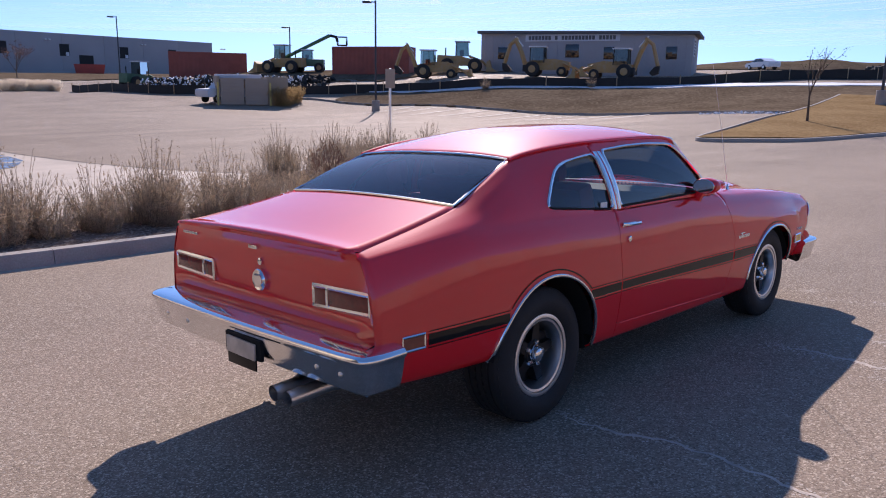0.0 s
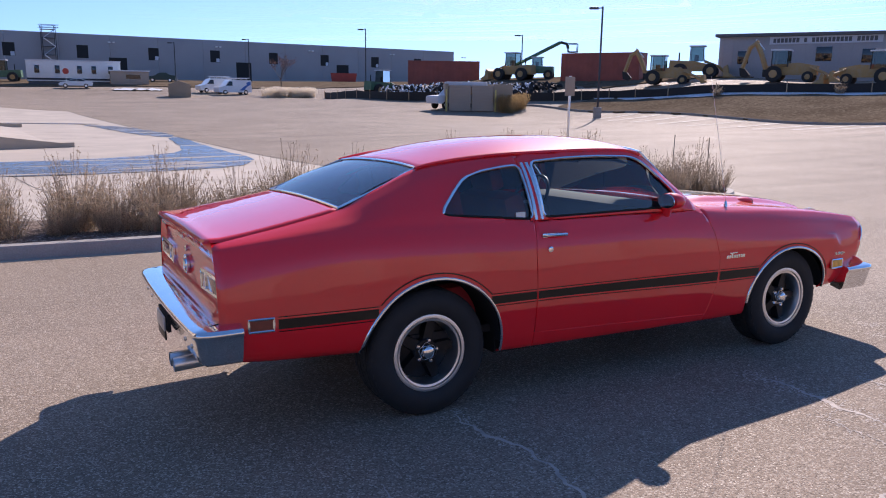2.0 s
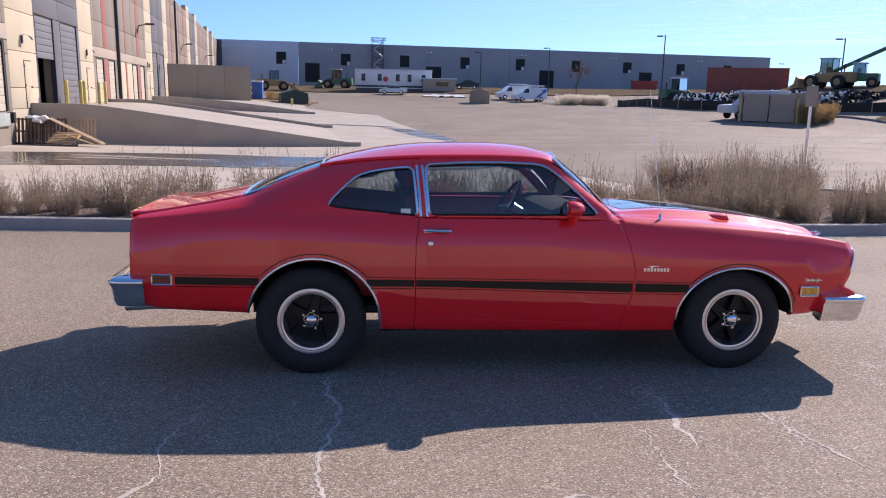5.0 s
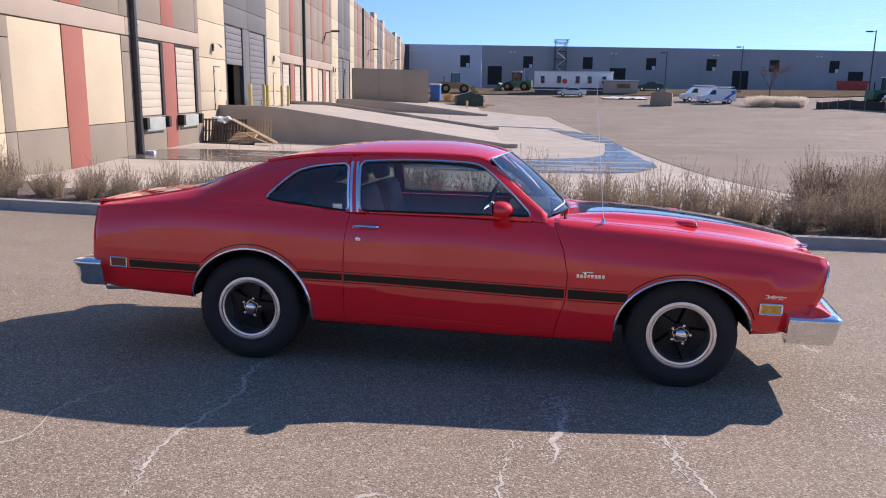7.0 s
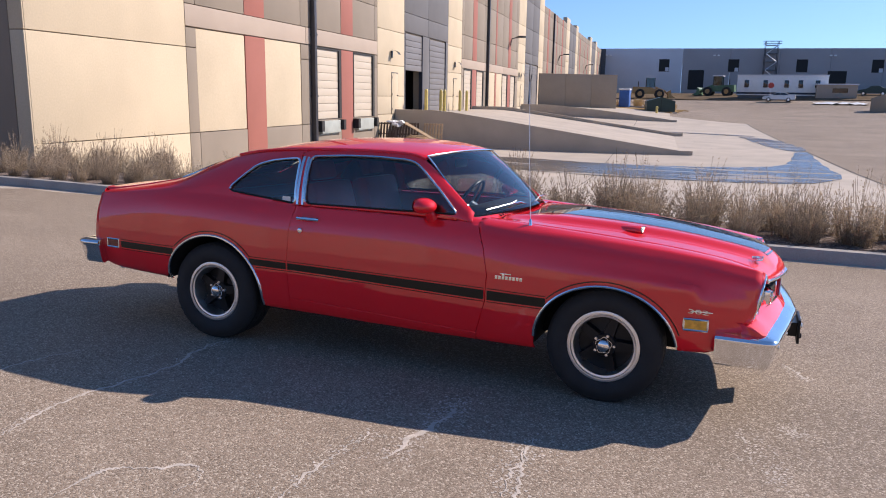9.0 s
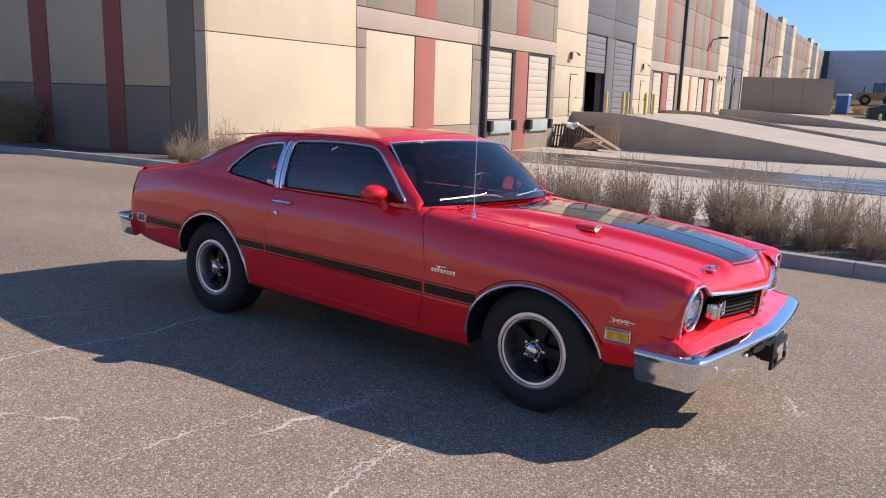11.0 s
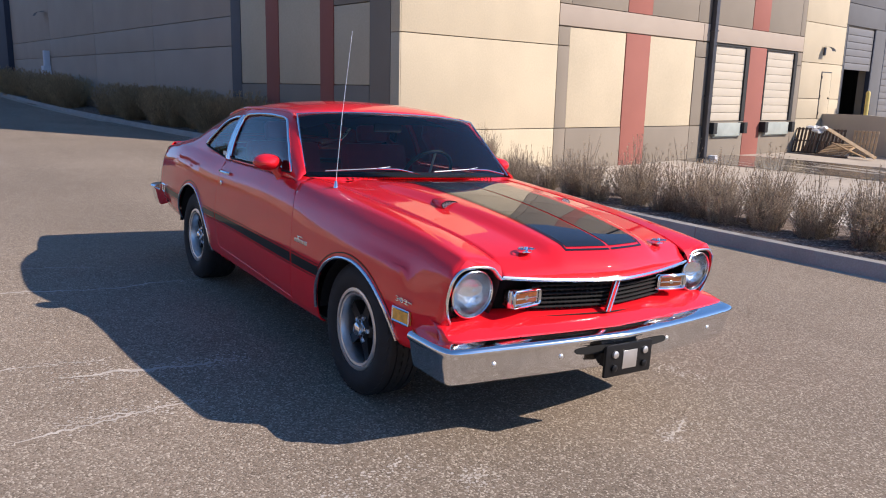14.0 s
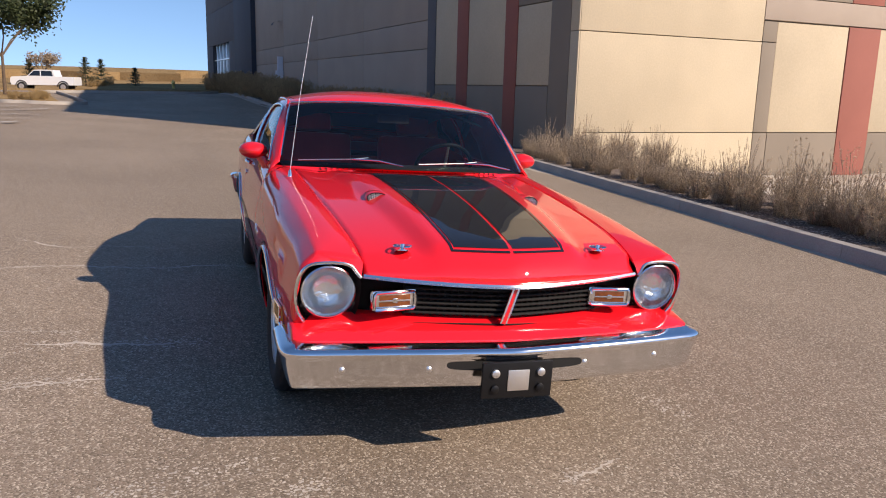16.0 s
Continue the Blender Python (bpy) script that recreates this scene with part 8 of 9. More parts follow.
for r_tyre, half, x, y_out in ((.325, .130, -.005, .800), (.318, .110, 2.607, .812)):
    tyre_me, tread_me, rim_me, centre_me, cap_me, nut_me = wheel_meshes(r_tyre, half, .196)
    for sgn in (-1, 1):
        turn = Matrix.Rotation(math.pi if sgn > 0 else 0, 4, 'Z')
        wheel = shared("wheel", tyre_me, car, Matrix.Translation((x, sgn * (y_out - half), r_tyre - .004)) @ turn @ Matrix.Rotation(.4 * sgn + x, 4, 'Y'))
        tagged(wheel, "black tyre on a bright-lipped black five-spoke wheel")
        tagged(shared("tread", tread_me, wheel), "black tread lugs", "", "", "stuff")
        shared("rim", rim_me, wheel)
        shared("wheel_centre", centre_me, wheel)
        shared("hub_cap", cap_me, wheel)
        for k in range(5):
            a = 2 * math.pi * k / 5 + math.pi / 10 + math.pi / 5
            shared("wheel_nut", nut_me, wheel, Matrix.Translation((.056 * math.cos(a), .004, .056 * math.sin(a))))


# ---- bumpers ----
def bumper(plan, z0, z1, depth, tilt=0.0, tuck=.034):
    """A chrome bumper swept along a plan line of (x, y): a shelf on top, a rolled lip and a face that tucks in below."""
    pts = spline([(x, y, 0) for x, y in plan], 6)
    bm = bmesh.new()
    rows = []
    h = z1 - z0
    for i, p in enumerate(pts):
        d = (pts[min(i + 1, len(pts) - 1)] - pts[max(i - 1, 0)]).normalized()
        n = Vector((d.y, -d.x, 0))
        sec = [(-depth, z1 - .018), (-depth * .93, z1 - .003), (-depth * .84, z1), (-depth * .6, z1 - .004), (-depth * .35, z1 - .009), (-.018, z1 - .016), (-.007, z1 - .021), (-.001, z1 - .030), (0, z1 - .038), (-.004, z1 - .047), (-.011, z1 - .054), (-.014, z1 - .062), (-.012 - tuck * .35, z0 + h * .38), (-.010 - tuck * .7, z0 + .030), (-.012 - tuck * .9, z0 + .010), (-.026 - tuck, z0), (-.045 - tuck, z0 + .006), (-depth, z0 + .02)]
        rows.append([p + n * o + Vector((0, 0, z + tilt * p.y)) for o, z in sec])
    grid(bm, rows)
    for row in (rows[0], rows[-1]):
        bm.faces.new([bm.verts.new(q) for q in row])
    bmesh.ops.remove_doubles(bm, verts=bm.verts, dist=.0005)
    return bm


FB = [(3.175, -.862), (3.34, -.866), (3.425, -.860), (3.466, -.835), (3.484, -.78), (3.497, -.70), (3.507, -.63), (3.530, -.48), (3.553, -.32), (3.575, -.14), (3.586, -.05), (3.590, .0), (3.589, .05), (3.585, .14), (3.575, .30), (3.560, .47), (3.545, .61), (3.533, .70), (3.520, .785), (3.496, .838), (3.45, .862), (3.36, .868), (3.18, .864)]
RB = [(-.94, .846), (-1.04, .848), (-1.100, .842), (-1.138, .815), (-1.152, .76), (-1.157, .66), (-1.165, .35), (-1.168, 0), (-1.165, -.35), (-1.157, -.66), (-1.152, -.76), (-1.140, -.825), (-1.100, -.852), (-1.04, -.860), (-.94, -.858)]
front_bumper = part("front_bumper", bumper(FB, .322, .503, .13, .018), BUMPER, car, "chrome front bumper with a shallow point in the middle")
rear_bumper = part("rear_bumper", bumper(RB, .424, .606, .13), BUMPER, car, "chrome rear bumper with wrapped ends")
def bumper_x(y):
    return float(np.interp(y, [p[1] for p in FB], [p[0] for p in FB]))


for y in (-.646, -.334, .285, .613):
    bm = bmesh.new()
    lathe(bm, [(.012, -.004), (.011, .003), (.006, .006), (0, .007)], 12, Matrix.Translation((bumper_x(y) - .020, y, .408 + .018 * y)) @ Matrix.Rotation(-math.pi / 2, 4, 'Z'))
    part("bumper_bolt", bm, STEEL, front_bumper)
for x, y in ((-1.157, .66), (-1.163, .45), (-1.160, -.56), (-1.156, -.70)):
    bm = bmesh.new()
    lathe(bm, [(.012, -.002), (.011, .004), (.006, .007), (0, .008)], 12, Matrix.Translation((x + .024, y, .50)) @ Matrix.Rotation(math.pi / 2, 4, 'Z'))
    part("bumper_bolt", bm, STEEL, rear_bumper)
def slot_x(y):
    return bumper_x(y) - .019


# flush inlay on the uncut face; the slot's shade is its black colour
bm = bmesh.new()
slot_in = []
for k in range(40):
    a = 2 * math.pi * k / 40
    c, q = math.cos(a), math.sin(a)
    y = .27 * math.copysign(abs(c) ** .35, c)
    z = .418 + .019 * math.copysign(abs(q) ** .6, q)
    x = slot_x(y)
    slot_in.append(Vector((x + .0045, y, z)))
mid = [bm.verts.new((slot_x(p.y) + .0045, p.y, .418)) for p in slot_in]
rim_v = [bm.verts.new(p) for p in slot_in]
for k in range(40):
    bm.faces.new((rim_v[k], rim_v[(k + 1) % 40], mid[(k + 1) % 40], mid[k]))
bmesh.ops.remove_doubles(bm, verts=bm.verts, dist=.0002)
part("bumper_slot_shade", bm, DEEP_BLACK, front_bumper, "black inlay standing in for the shade of the bumper slot")
# empty plate bracket in front
bm = bmesh.new()
box(bm, 3.596, 3.612, -.155, .125, .305, .445, .006)
box(bm, 3.545, 3.600, -.12, .09, .34, .42)
bracket = part("plate_bracket", bm, BLACK, front_bumper, "black empty plate bracket")
bm = bmesh.new()
box(bm, 3.612, 3.616, -.055, .030, .335, .415, .003)
part("plate_centre", bm, STEEL, bracket)
for y in (-.105, .075):
    for z in (.345, .405):
        bm = bmesh.new()
        lathe(bm, [(.016, .0), (.016, .010), (.009, .013), (0, .013)], 10, Matrix.Translation((3.611, y, z)) @ Matrix.Rotation(-math.pi / 2, 4, 'Z'))
        part("bracket_clip", bm, STEEL if z > .36 else BLACK, bracket)
# rear plate recess, its shade given as a black slab, plate holder and tow tag
bm = bmesh.new()
box(bm, -1.158, -1.140, -.200, .075, .440, .530, .004)
part("plate_recess_shade", bm, DEEP_BLACK, rear_bumper, "black slab standing in for the shade of the plate recess")
bm = bmesh.new()
box(bm, -1.172, -1.162, -.165, .055, .445, .518, .004, Matrix.Rotation(.02, 4, "X"))
part("plate_strip", bm, PALEPLATE, rear_bumper, "blank pale plate strip")
bm = bmesh.new()
box(bm, -1.168, -1.160, -.175, .045, .396, .446, .003)
part("plate_flap", bm, BLACK, rear_bumper, "black hanging plate flap")
for y in (-.40, -.30):
    bm = bmesh.new()
    tube(bm, [(-.60, y, .34), (-1.0, y, .345), (-1.17, y, .335)], .034, 14, caps=False)
    tube(bm, [(-1.17, y, .335), (-1.0, y, .345), (-.6, y, .34)], .029, 14, caps=False)
    part("exhaust_pipe", bm, STEEL, car, "dull steel exhaust tip")

# ---- tail ----
cap_bm = bmesh.new()
lathe(cap_bm, [(.050, 0), (.050, .014), (.046, .018), (.034, .014), (.032, .022), (.014, .024), (0, .024)], 32, Matrix.Translation((-1.008, 0, .742)) @ Matrix.Rotation(math.pi / 2, 4, 'Z'))
filler = part("fuel_cap", cap_bm, CHROME, tail, "chrome fuel cap")
bm = bmesh.new()
lathe(bm, [(.030, .0), (.030, .004), (0, .005)], 24, Matrix.Translation((-1.026, 0, .742)) @ Matrix.Rotation(math.pi / 2, 4, 'Z'))
part("cap_disc", bm, BLACK, filler)
bm = bmesh.new()
lathe(bm, [(.016, 0), (.016, .008), (.010, .011), (0, .010)], 20, Matrix.Translation((-1.012, -.01, .825)) @ Matrix.Rotation(math.pi / 2, 4, 'Z'))
part("boot_lock", bm, CHROME, tail, "chrome boot lock")
bm = bmesh.new()
box(bm, -1.034, -1.020, -.012, .052, .880, .897, .004)
part("tail_badge", bm, TRIM, tail, "small bright tail badge")
bm = bmesh.new()
for k in range(5):
    box(bm, -1.036, -1.026, .50 + k * .028, .522 + k * .028, .893, .907, .002)
part("maker_badge", bm, TRIM, tail, "row of small bright letter blocks")
for sgn in (-1, 1):
    y0, y1 = sgn * .395, sgn * .742
    bm = bmesh.new()
    rect = [(y0, .778), (y1, .785), (y1, .708), (y0, .692)]
    tube(bm, [Vector((-1.014, *rect[i])).lerp(Vector((-1.014, *rect[(i + 1) % 4])), k / 4) for i in range(4) for k in range(4)], .011, 6, closed=True)
    tl = part("tail_lamp", bm, CHROME, tail, "rectangular tail lamp in a chrome frame")
    for a, b, mt in ((0.02, .25, LENS_RED), (.28, .98, LENS_RED)):
        bm = bmesh.new()
        ya, yb = y0 + (y1 - y0) * a, y0 + (y1 - y0) * b
        box(bm, -1.020, -1.004, min(ya, yb), max(ya, yb), .702, .776, .003)
        part("lens", bm, mt, tl, "dark red lens")
    bm = bmesh.new()
    ya = y0 + (y1 - y0) * .265
    box(bm, -1.024, -1.006, ya - .007, ya + .007, .698, .778, .002)
    part("lens_divider", bm, CHROME, tl)

# side markers and badges
for sgn, q, f, d in ((-1, quarter_r, fender_r, door_r), (1, quarter_l, fender_l, door_l)):
    for xa, xb, za, zb, mt, holder, lab in ((-.905, -.795, .550, .606, LENS_RED, q, "red side marker in a chrome frame"), (3.018, 3.136, .478, .535, LENS_AMBER, f, "amber side marker in a chrome frame")):
        bm = bmesh.new()
        yo = [sgn * (-skin_y(x, .56) + .004) for x in (xa, xb)]
        rect = [(xa, yo[0], za), (xb, yo[1], za), (xb, yo[1], zb), (xa, yo[0], zb)]
        tube(bm, [Vector(rect[i]).lerp(Vector(rect[(i + 1) % 4]), k / 4) for i in range(4) for k in range(4)], .006, 6, closed=True)
        mk = part("side_marker", bm, CHROME, holder, lab)
        bm = bmesh.new()
        off = sgn * .003
        a = [bm.verts.new((x, y + off, z)) for x, y, z in rect]
        b = [bm.verts.new((x, y - sgn * .012, z)) for x, y, z in rect]
        bm.faces.new(a)
        for i in range(4):
            bm.faces.new((a[i], a[(i + 1) % 4], b[(i + 1) % 4], b[i]))
        part("lens", bm, mt, mk)
    # model script in plain bars, with its long crossbar
    bm = bmesh.new()
    for k in range(8):
        x = 1.990 + k * .0205
        h = .020 if k != 2 else .034
        box(bm, x, x + .015, sgn * (-skin_y(x, .645) + .001) - .003, sgn * (-skin_y(x, .645) + .001) + .003, .635, .635 + h, .001)
    box(bm, 2.02, 2.085, sgn * (-skin_y(2.03, .66)) - .003, sgn * (-skin_y(2.03, .66)) + .003, .664, .670, .001)
    part("fender_badge", bm, TRIM, f, "bright script badge of small blocks")
    # engine size
    txt = bpy.data.curves.new("engine_badge", 'FONT')
    txt.body, txt.size, txt.extrude, txt.align_x = "302", .052, .003, 'CENTER'
    ob = new("engine_badge", txt)
    dg = bpy.context.evaluated_depsgraph_get()
    me = bpy.data.meshes.new_from_object(ob.evaluated_get(dg))
    bpy.data.objects.remove(ob)
    me.materials.append(TRIM)
    eb = shared("engine_badge", me, f, Matrix.Translation((3.085, sgn * (-skin_y(3.085, .585) + .004), .566)) @ Matrix.Rotation(0 if sgn < 0 else math.pi, 4, 'Z') @ Matrix.Rotation(math.pi / 2, 4, 'X') @ Matrix.Diagonal((1.35, .62, 1, 1)))
    bm = bmesh.new()
    box(bm, 3.015, 3.155, sgn * (-skin_y(3.08, .575)) - .002, sgn * (-skin_y(3.08, .575)) + .003, .574, .580, .001)
    part("badge_bar", bm, TRIM, f)
    # door handle and lock
    bm = bmesh.new()
    yh = -skin_y(.73, .87)
    tube(bm, [(.658, sgn * (yh + .004), .872), (.672, sgn * (yh + .024), .873), (.74, sgn * (yh + .028), .872), (.80, sgn * (yh + .020), .870), (.812, sgn * (yh + .006), .869)], .0085, 8, flat=1.2)
    box(bm, .655, .70, sgn * yh - .006, sgn * yh + .006, .858, .868, .003)
    part("door_handle", bm, CHROME, d, "chrome door handle")
    bm = bmesh.new()
    lathe(bm, [(.016, 0), (.016, .008), (.010, .011), (0, .011)], 20, Matrix.Translation((.694, sgn * -skin_y(.694, .796), .796)) @ Matrix.Rotation(0 if sgn > 0 else math.pi, 4, 'Z'))
    part("door_lock", bm, CHROME, d, "round chrome door lock")
    # mirror in body colour
    bm = bmesh.new()
    base = Matrix.Translation((1.535, sgn * .835, 1.01)) @ Matrix.Rotation(sgn * .12, 4, 'Z')
    r = bmesh.ops.create_uvsphere(bm, u_segments=20, v_segments=12, radius=1)
    bmesh.ops.transform(bm, matrix=base @ Matrix.Diagonal((.075, .082, .048, 1)), verts=r["verts"])
    for v in bm.verts:
        if v.co.x < 1.50:
            v.co.x = 1.50 + (v.co.x - 1.50) * .12
    tube(bm, [(1.55, sgn * .80, .985), (1.555, sgn * .775, .955), (1.56, sgn * .755, .925)], .026, 10, r_end=.036)
    mirror = part("door_mirror", bm, RED, d, "red bullet door mirror")
    bm = bmesh.new()
    lathe(bm, [(.064, 0), (.060, .003), (0, .003)], 20, Matrix.Translation((1.492, sgn * .835, 1.01)) @ Matrix.Rotation(math.pi / 2, 4, 'Z') @ Matrix.Diagonal((1.05, 1, .66, 1)))
    part("mirror_glass", bm, CHROME, mirror)

# parking sticker in the quarter window
bm = bmesh.new()
box(bm, .520, .578, -.003, .0, .965, .995)
ob = part("window_sticker", bm, WHITE, quarter_r, "white sticker with printed lines")
ob.location = (0, upper_y(.55, .98) + .006, 0)

# ---- front ----
# edge of the fender round the lamp, from its lower corner over the top to the bonnet seam, as (x, y, z)
LAMP_EDGE = spline([(3.336, .768, .536), (3.344, .789, .575), (3.353, .801, .62), (3.362, .803, .665), (3.370, .795, .710), (3.376, .776, .745), (3.380, .743, .765), (3.382, .69, .770), (3.384, .64, .767), (3.386, .608, .756), (3.393, .590, .734), (3.401, .574, .716)], 4)
LAMP_AT = Vector((3.366, .685, .655))


def front_edge():
    """The fender's own front edge beside each point of the lamp's edge."""
    path = [Vector((p[0], -p[1], p[2])) for p in side_section(NOSE) if p[2] > .50] + [Vector((p[0], -p[1], p[2])) for p in fender_top(NOSE)][1:]
    run = [0.0]
    for p, q in zip(path, path[1:]):
        run.append(run[-1] + (q - p).length)
    n = len(LAMP_EDGE)
    return [Vector([float(np.interp(run[-1] * k / (n - 1), run, [p[i] for p in path])) for i in range(3)]) for k in range(n)]


for sgn in (-1, 1):
    fend = fender_r if sgn < 0 else fender_l
    side = Matrix.Diagonal((1, sgn, 1, 1))
    outer = front_edge()
    rows = [[p + Vector((-.012, 0, 0)) for p in outer], outer]
    rows.append([p.lerp(q, .45) + Vector((.007, 0, 0)) for p, q in zip(outer, LAMP_EDGE)])
    rows.append([q + Vector((.004, 0, 0)) for q in LAMP_EDGE])
    rows.append([q.lerp(LAMP_AT, .05) + Vector((-.002, 0, 0)) for q in LAMP_EDGE])
    rows.append([q.lerp(LAMP_AT, .06) + Vector((-.035, 0, 0)) for q in LAMP_EDGE])
    bm = bmesh.new()
    grid(bm, [[side @ p for p in row] for row in rows])
    part("lamp_surround", bm, RED, fend, "red rolled fender edge round the lamp")
    # black dish behind the edge, closed along its lower and inner side
    ring = [q.lerp(LAMP_AT, .04) for q in LAMP_EDGE] + [Vector(p) for p in ((3.385, .568, .690), (3.372, .566, .655), (3.360, .566, .62), (3.350, .570, .58), (3.338, .580, .548), (3.334, .63, .540), (3.332, .685, .536), (3.333, .735, .535))]
    ring.append(ring[0])
    dish = [[q + Vector((-.004, 0, 0)) for q in ring], [q.lerp(LAMP_AT, .10) + Vector((-.026, 0, 0)) for q in ring]]
    for rad, dx in ((.104, -.030), (.098, -.060), (.02, -.062)):
        row = []
        for q in ring:
            d = Vector((0, q.y - LAMP_AT.y, q.z - LAMP_AT.z)).normalized()
            row.append(LAMP_AT + d * rad + Vector((dx + .12 * d.z * rad, 0, 0)))
        dish.append(row)
    bm = bmesh.new()
    grid(bm, [[side @ p for p in row] for row in dish])
    bez = part("headlamp_bezel", bm, BLACK, fend, "black recessed headlamp surround")
    at = side @ Matrix.Translation(LAMP_AT) @ Matrix.Rotation(.10, 4, 'Y') @ Matrix.Rotation(-math.pi / 2, 4, 'Z')
    bm = bmesh.new()
    lathe(bm, [(.098, -.035), (.1025, -.012), (.101, .002), (.096, .006), (.0915, .001), (.089, -.014)], 40, at)
    lamp = part("headlamp", bm, TRIM, bez, "round sealed-beam headlamp")
    bm = bmesh.new()
    lathe(bm, [(.091, -.008), (.074, -.030), (.045, -.046), (0, -.052)], 40, at)
    part("reflector", bm, MIRROR, lamp, "bright silvered reflector")
    bm = bmesh.new()
    lathe(bm, [(.092, -.004), (.074, .008), (.048, .015), (.02, .018), (0, .019)], 40, at)
    part("lens", bm, LENS_CLEAR, lamp, "clear fluted lens")
    # bright edge of the fender round the lamp
    bm = bmesh.new()
    tube(bm, [side @ (q + Vector((.006, 0, 0))) for q in LAMP_EDGE], .0062, 8)
    part("fender_edge_trim", bm, TRIM, fend, "bright edge trim round the headlamp")
    for a in (1.57, 3.6, 5.8):
        bm = bmesh.new()
        lathe(bm, [(.006, -.006), (.006, .002), (0, .003)], 8, side @ Matrix.Translation(LAMP_AT + Vector((.001 + .12 * .106 * math.sin(a), .106 * math.cos(a), .106 * math.sin(a)))) @ Matrix.Rotation(-math.pi / 2, 4, 'Z'))
        part("aiming_screw", bm, BLACK, bez)

# bright bonnet lip
bm = bmesh.new()
tube(bm, [Vector(hood_point(1.0, s)) + Vector((.003, 0, -.004)) for s in np.linspace(-1, 1, 33)], .009, 6)
part("bonnet_lip_trim", bm, TRIM, hood, "bright trim along the bonnet lip")


def nose_x(y):
    return 3.470 - .118 * (abs(y) / .56) ** 1.35


# grille: black recess, fine bars, slanting divider
bm = bmesh.new()
rows = [[(nose_x(y) + dx, y, z) for y in np.linspace(-w, w, 31)] for dx, z, w in ((-.05, .750, .655), (-.078, .715, .655), (-.08, .56, .655), (.01, .545, .585))]
grid(bm, rows)
grille = part("grille", bm, DEEP_BLACK, car, "black grille with fine horizontal bars")
for k in range(7):
    z = .580 + k * .0185
    bm = bmesh.new()
    rows = [[(nose_x(y) + dx, y, z + dz) for y in np.linspace(-.40, .40, 25)] for dx, dz in ((-.03, .002), (-.008, .004), (-.006, 0), (-.008, -.004), (-.03, -.002))]
    grid(bm, rows)
    part("grille_bar", bm, DEEP_BLACK, grille)
bm = bmesh.new()
for k in range(33):
    y = -.40 + k * .025
    box(bm, nose_x(y) - .034, nose_x(y) - .018, y - .0025, y + .0025, .568, .705)
part("grille_upright", bm, DEEP_BLACK, grille)
bm = bmesh.new()
box(bm, -.012, .008, -.008, .008, -.086, .086, .002, Matrix.Translation((nose_x(0) + .010, -.012, .634)) @ Matrix.Rotation(-.28, 4, 'X'))
divider = part("grille_divider", bm, RED, grille, "slanting red grille divider")
for o in (-.011, .011):
    bm = bmesh.new()
    tube(bm, [(nose_x(0) + .016, -.036 + o, .554), (nose_x(0) + .018, .012 + o, .714)], .0045, 6)
    part("divider_edge", bm, TRIM, divider, "bright edge")
for sgn in (-1, 1):
    yc, zc = sgn * .448, .632
    xc = nose_x(yc) + .022
    tilt = Matrix.Translation((xc, yc, zc)) @ Matrix.Rotation(sgn * -.15, 4, 'Z')
    bm = bmesh.new()
    box(bm, -.05, .0, -.084, .084, -.036, .036, .014, tilt)
    box(bm, -.030, .010, -.090, .090, -.041, .041, .018, tilt)
    tsl = part("turn_signal", bm, CHROME, grille, "amber turn signal in a chrome housing")
    bm = bmesh.new()
    box(bm, .002, .0125, -.062, .062, -.022, .022, .004, tilt)
    part("lens", bm, LENS_DARK, tsl, "dark amber lens")
    bm = bmesh.new()
    box(bm, .008, .016, -.062, .062, -.0028, .0028, .001, tilt)
    box(bm, .008, .016, -.010, .010, -.009, .009, .003, tilt)
    tube(bm, [tilt @ Vector((.015, *p)) for p in ((-.074, -.032), (0, -.034), (.074, -.032), (.080, -.024), (.082, 0), (.080, .024), (.074, .032), (0, .034), (-.074, .032), (-.080, .024), (-.082, 0), (-.080, -.024))], .006, 6, closed=True)
    part("bezel_cross", bm, CHROME, tsl)

# red valance between grille and bumper, its ends wrapping back under the fenders
def valance_point(y, t):
    x0, x1 = nose_x(min(abs(y), .56)) - .050 - .10 * max(0, abs(y) - .56), bumper_x(y) - .066
    return Vector((x0 + (x1 - x0) * t, y, .568 - (.066 - .018 * y) * t ** 1.5 - .030 * max(0, (abs(y) - .70) / .10) * (1 - t)))


bm = bmesh.new()
rows = []
for v in range(8):
    t = min(1, v / 6)
    row = [valance_point(y, t) for y in np.linspace(-.80, .80, 43)]
    for sgn in (-1, 1):
        e = row[0] if sgn < 0 else row[-1]
        wrap = [Vector((3.22 + (e.x - 3.22) * math.cos(f), sgn * (.80 + w), e.z)) for f, w in ((.35, .012), (.6, .017), (.9, .012), (1.2, -.012))]
        row = wrap[::-1] + row if sgn < 0 else row + wrap
    rows.append([p + Vector((-.004, 0, -.06)) for p in row] if v == 7 else row)
grid(bm, rows)
part("front_valance", bm, RED, car, "red valance above the bumper")
bm = bmesh.new()
rows = [[(3.40 - .05 * abs(y), y, z) for y in np.linspace(-.78, .78, 9)] for z in (.46, .34)]
grid(bm, rows)
part("lower_valance", bm, DEEP_BLACK, car)

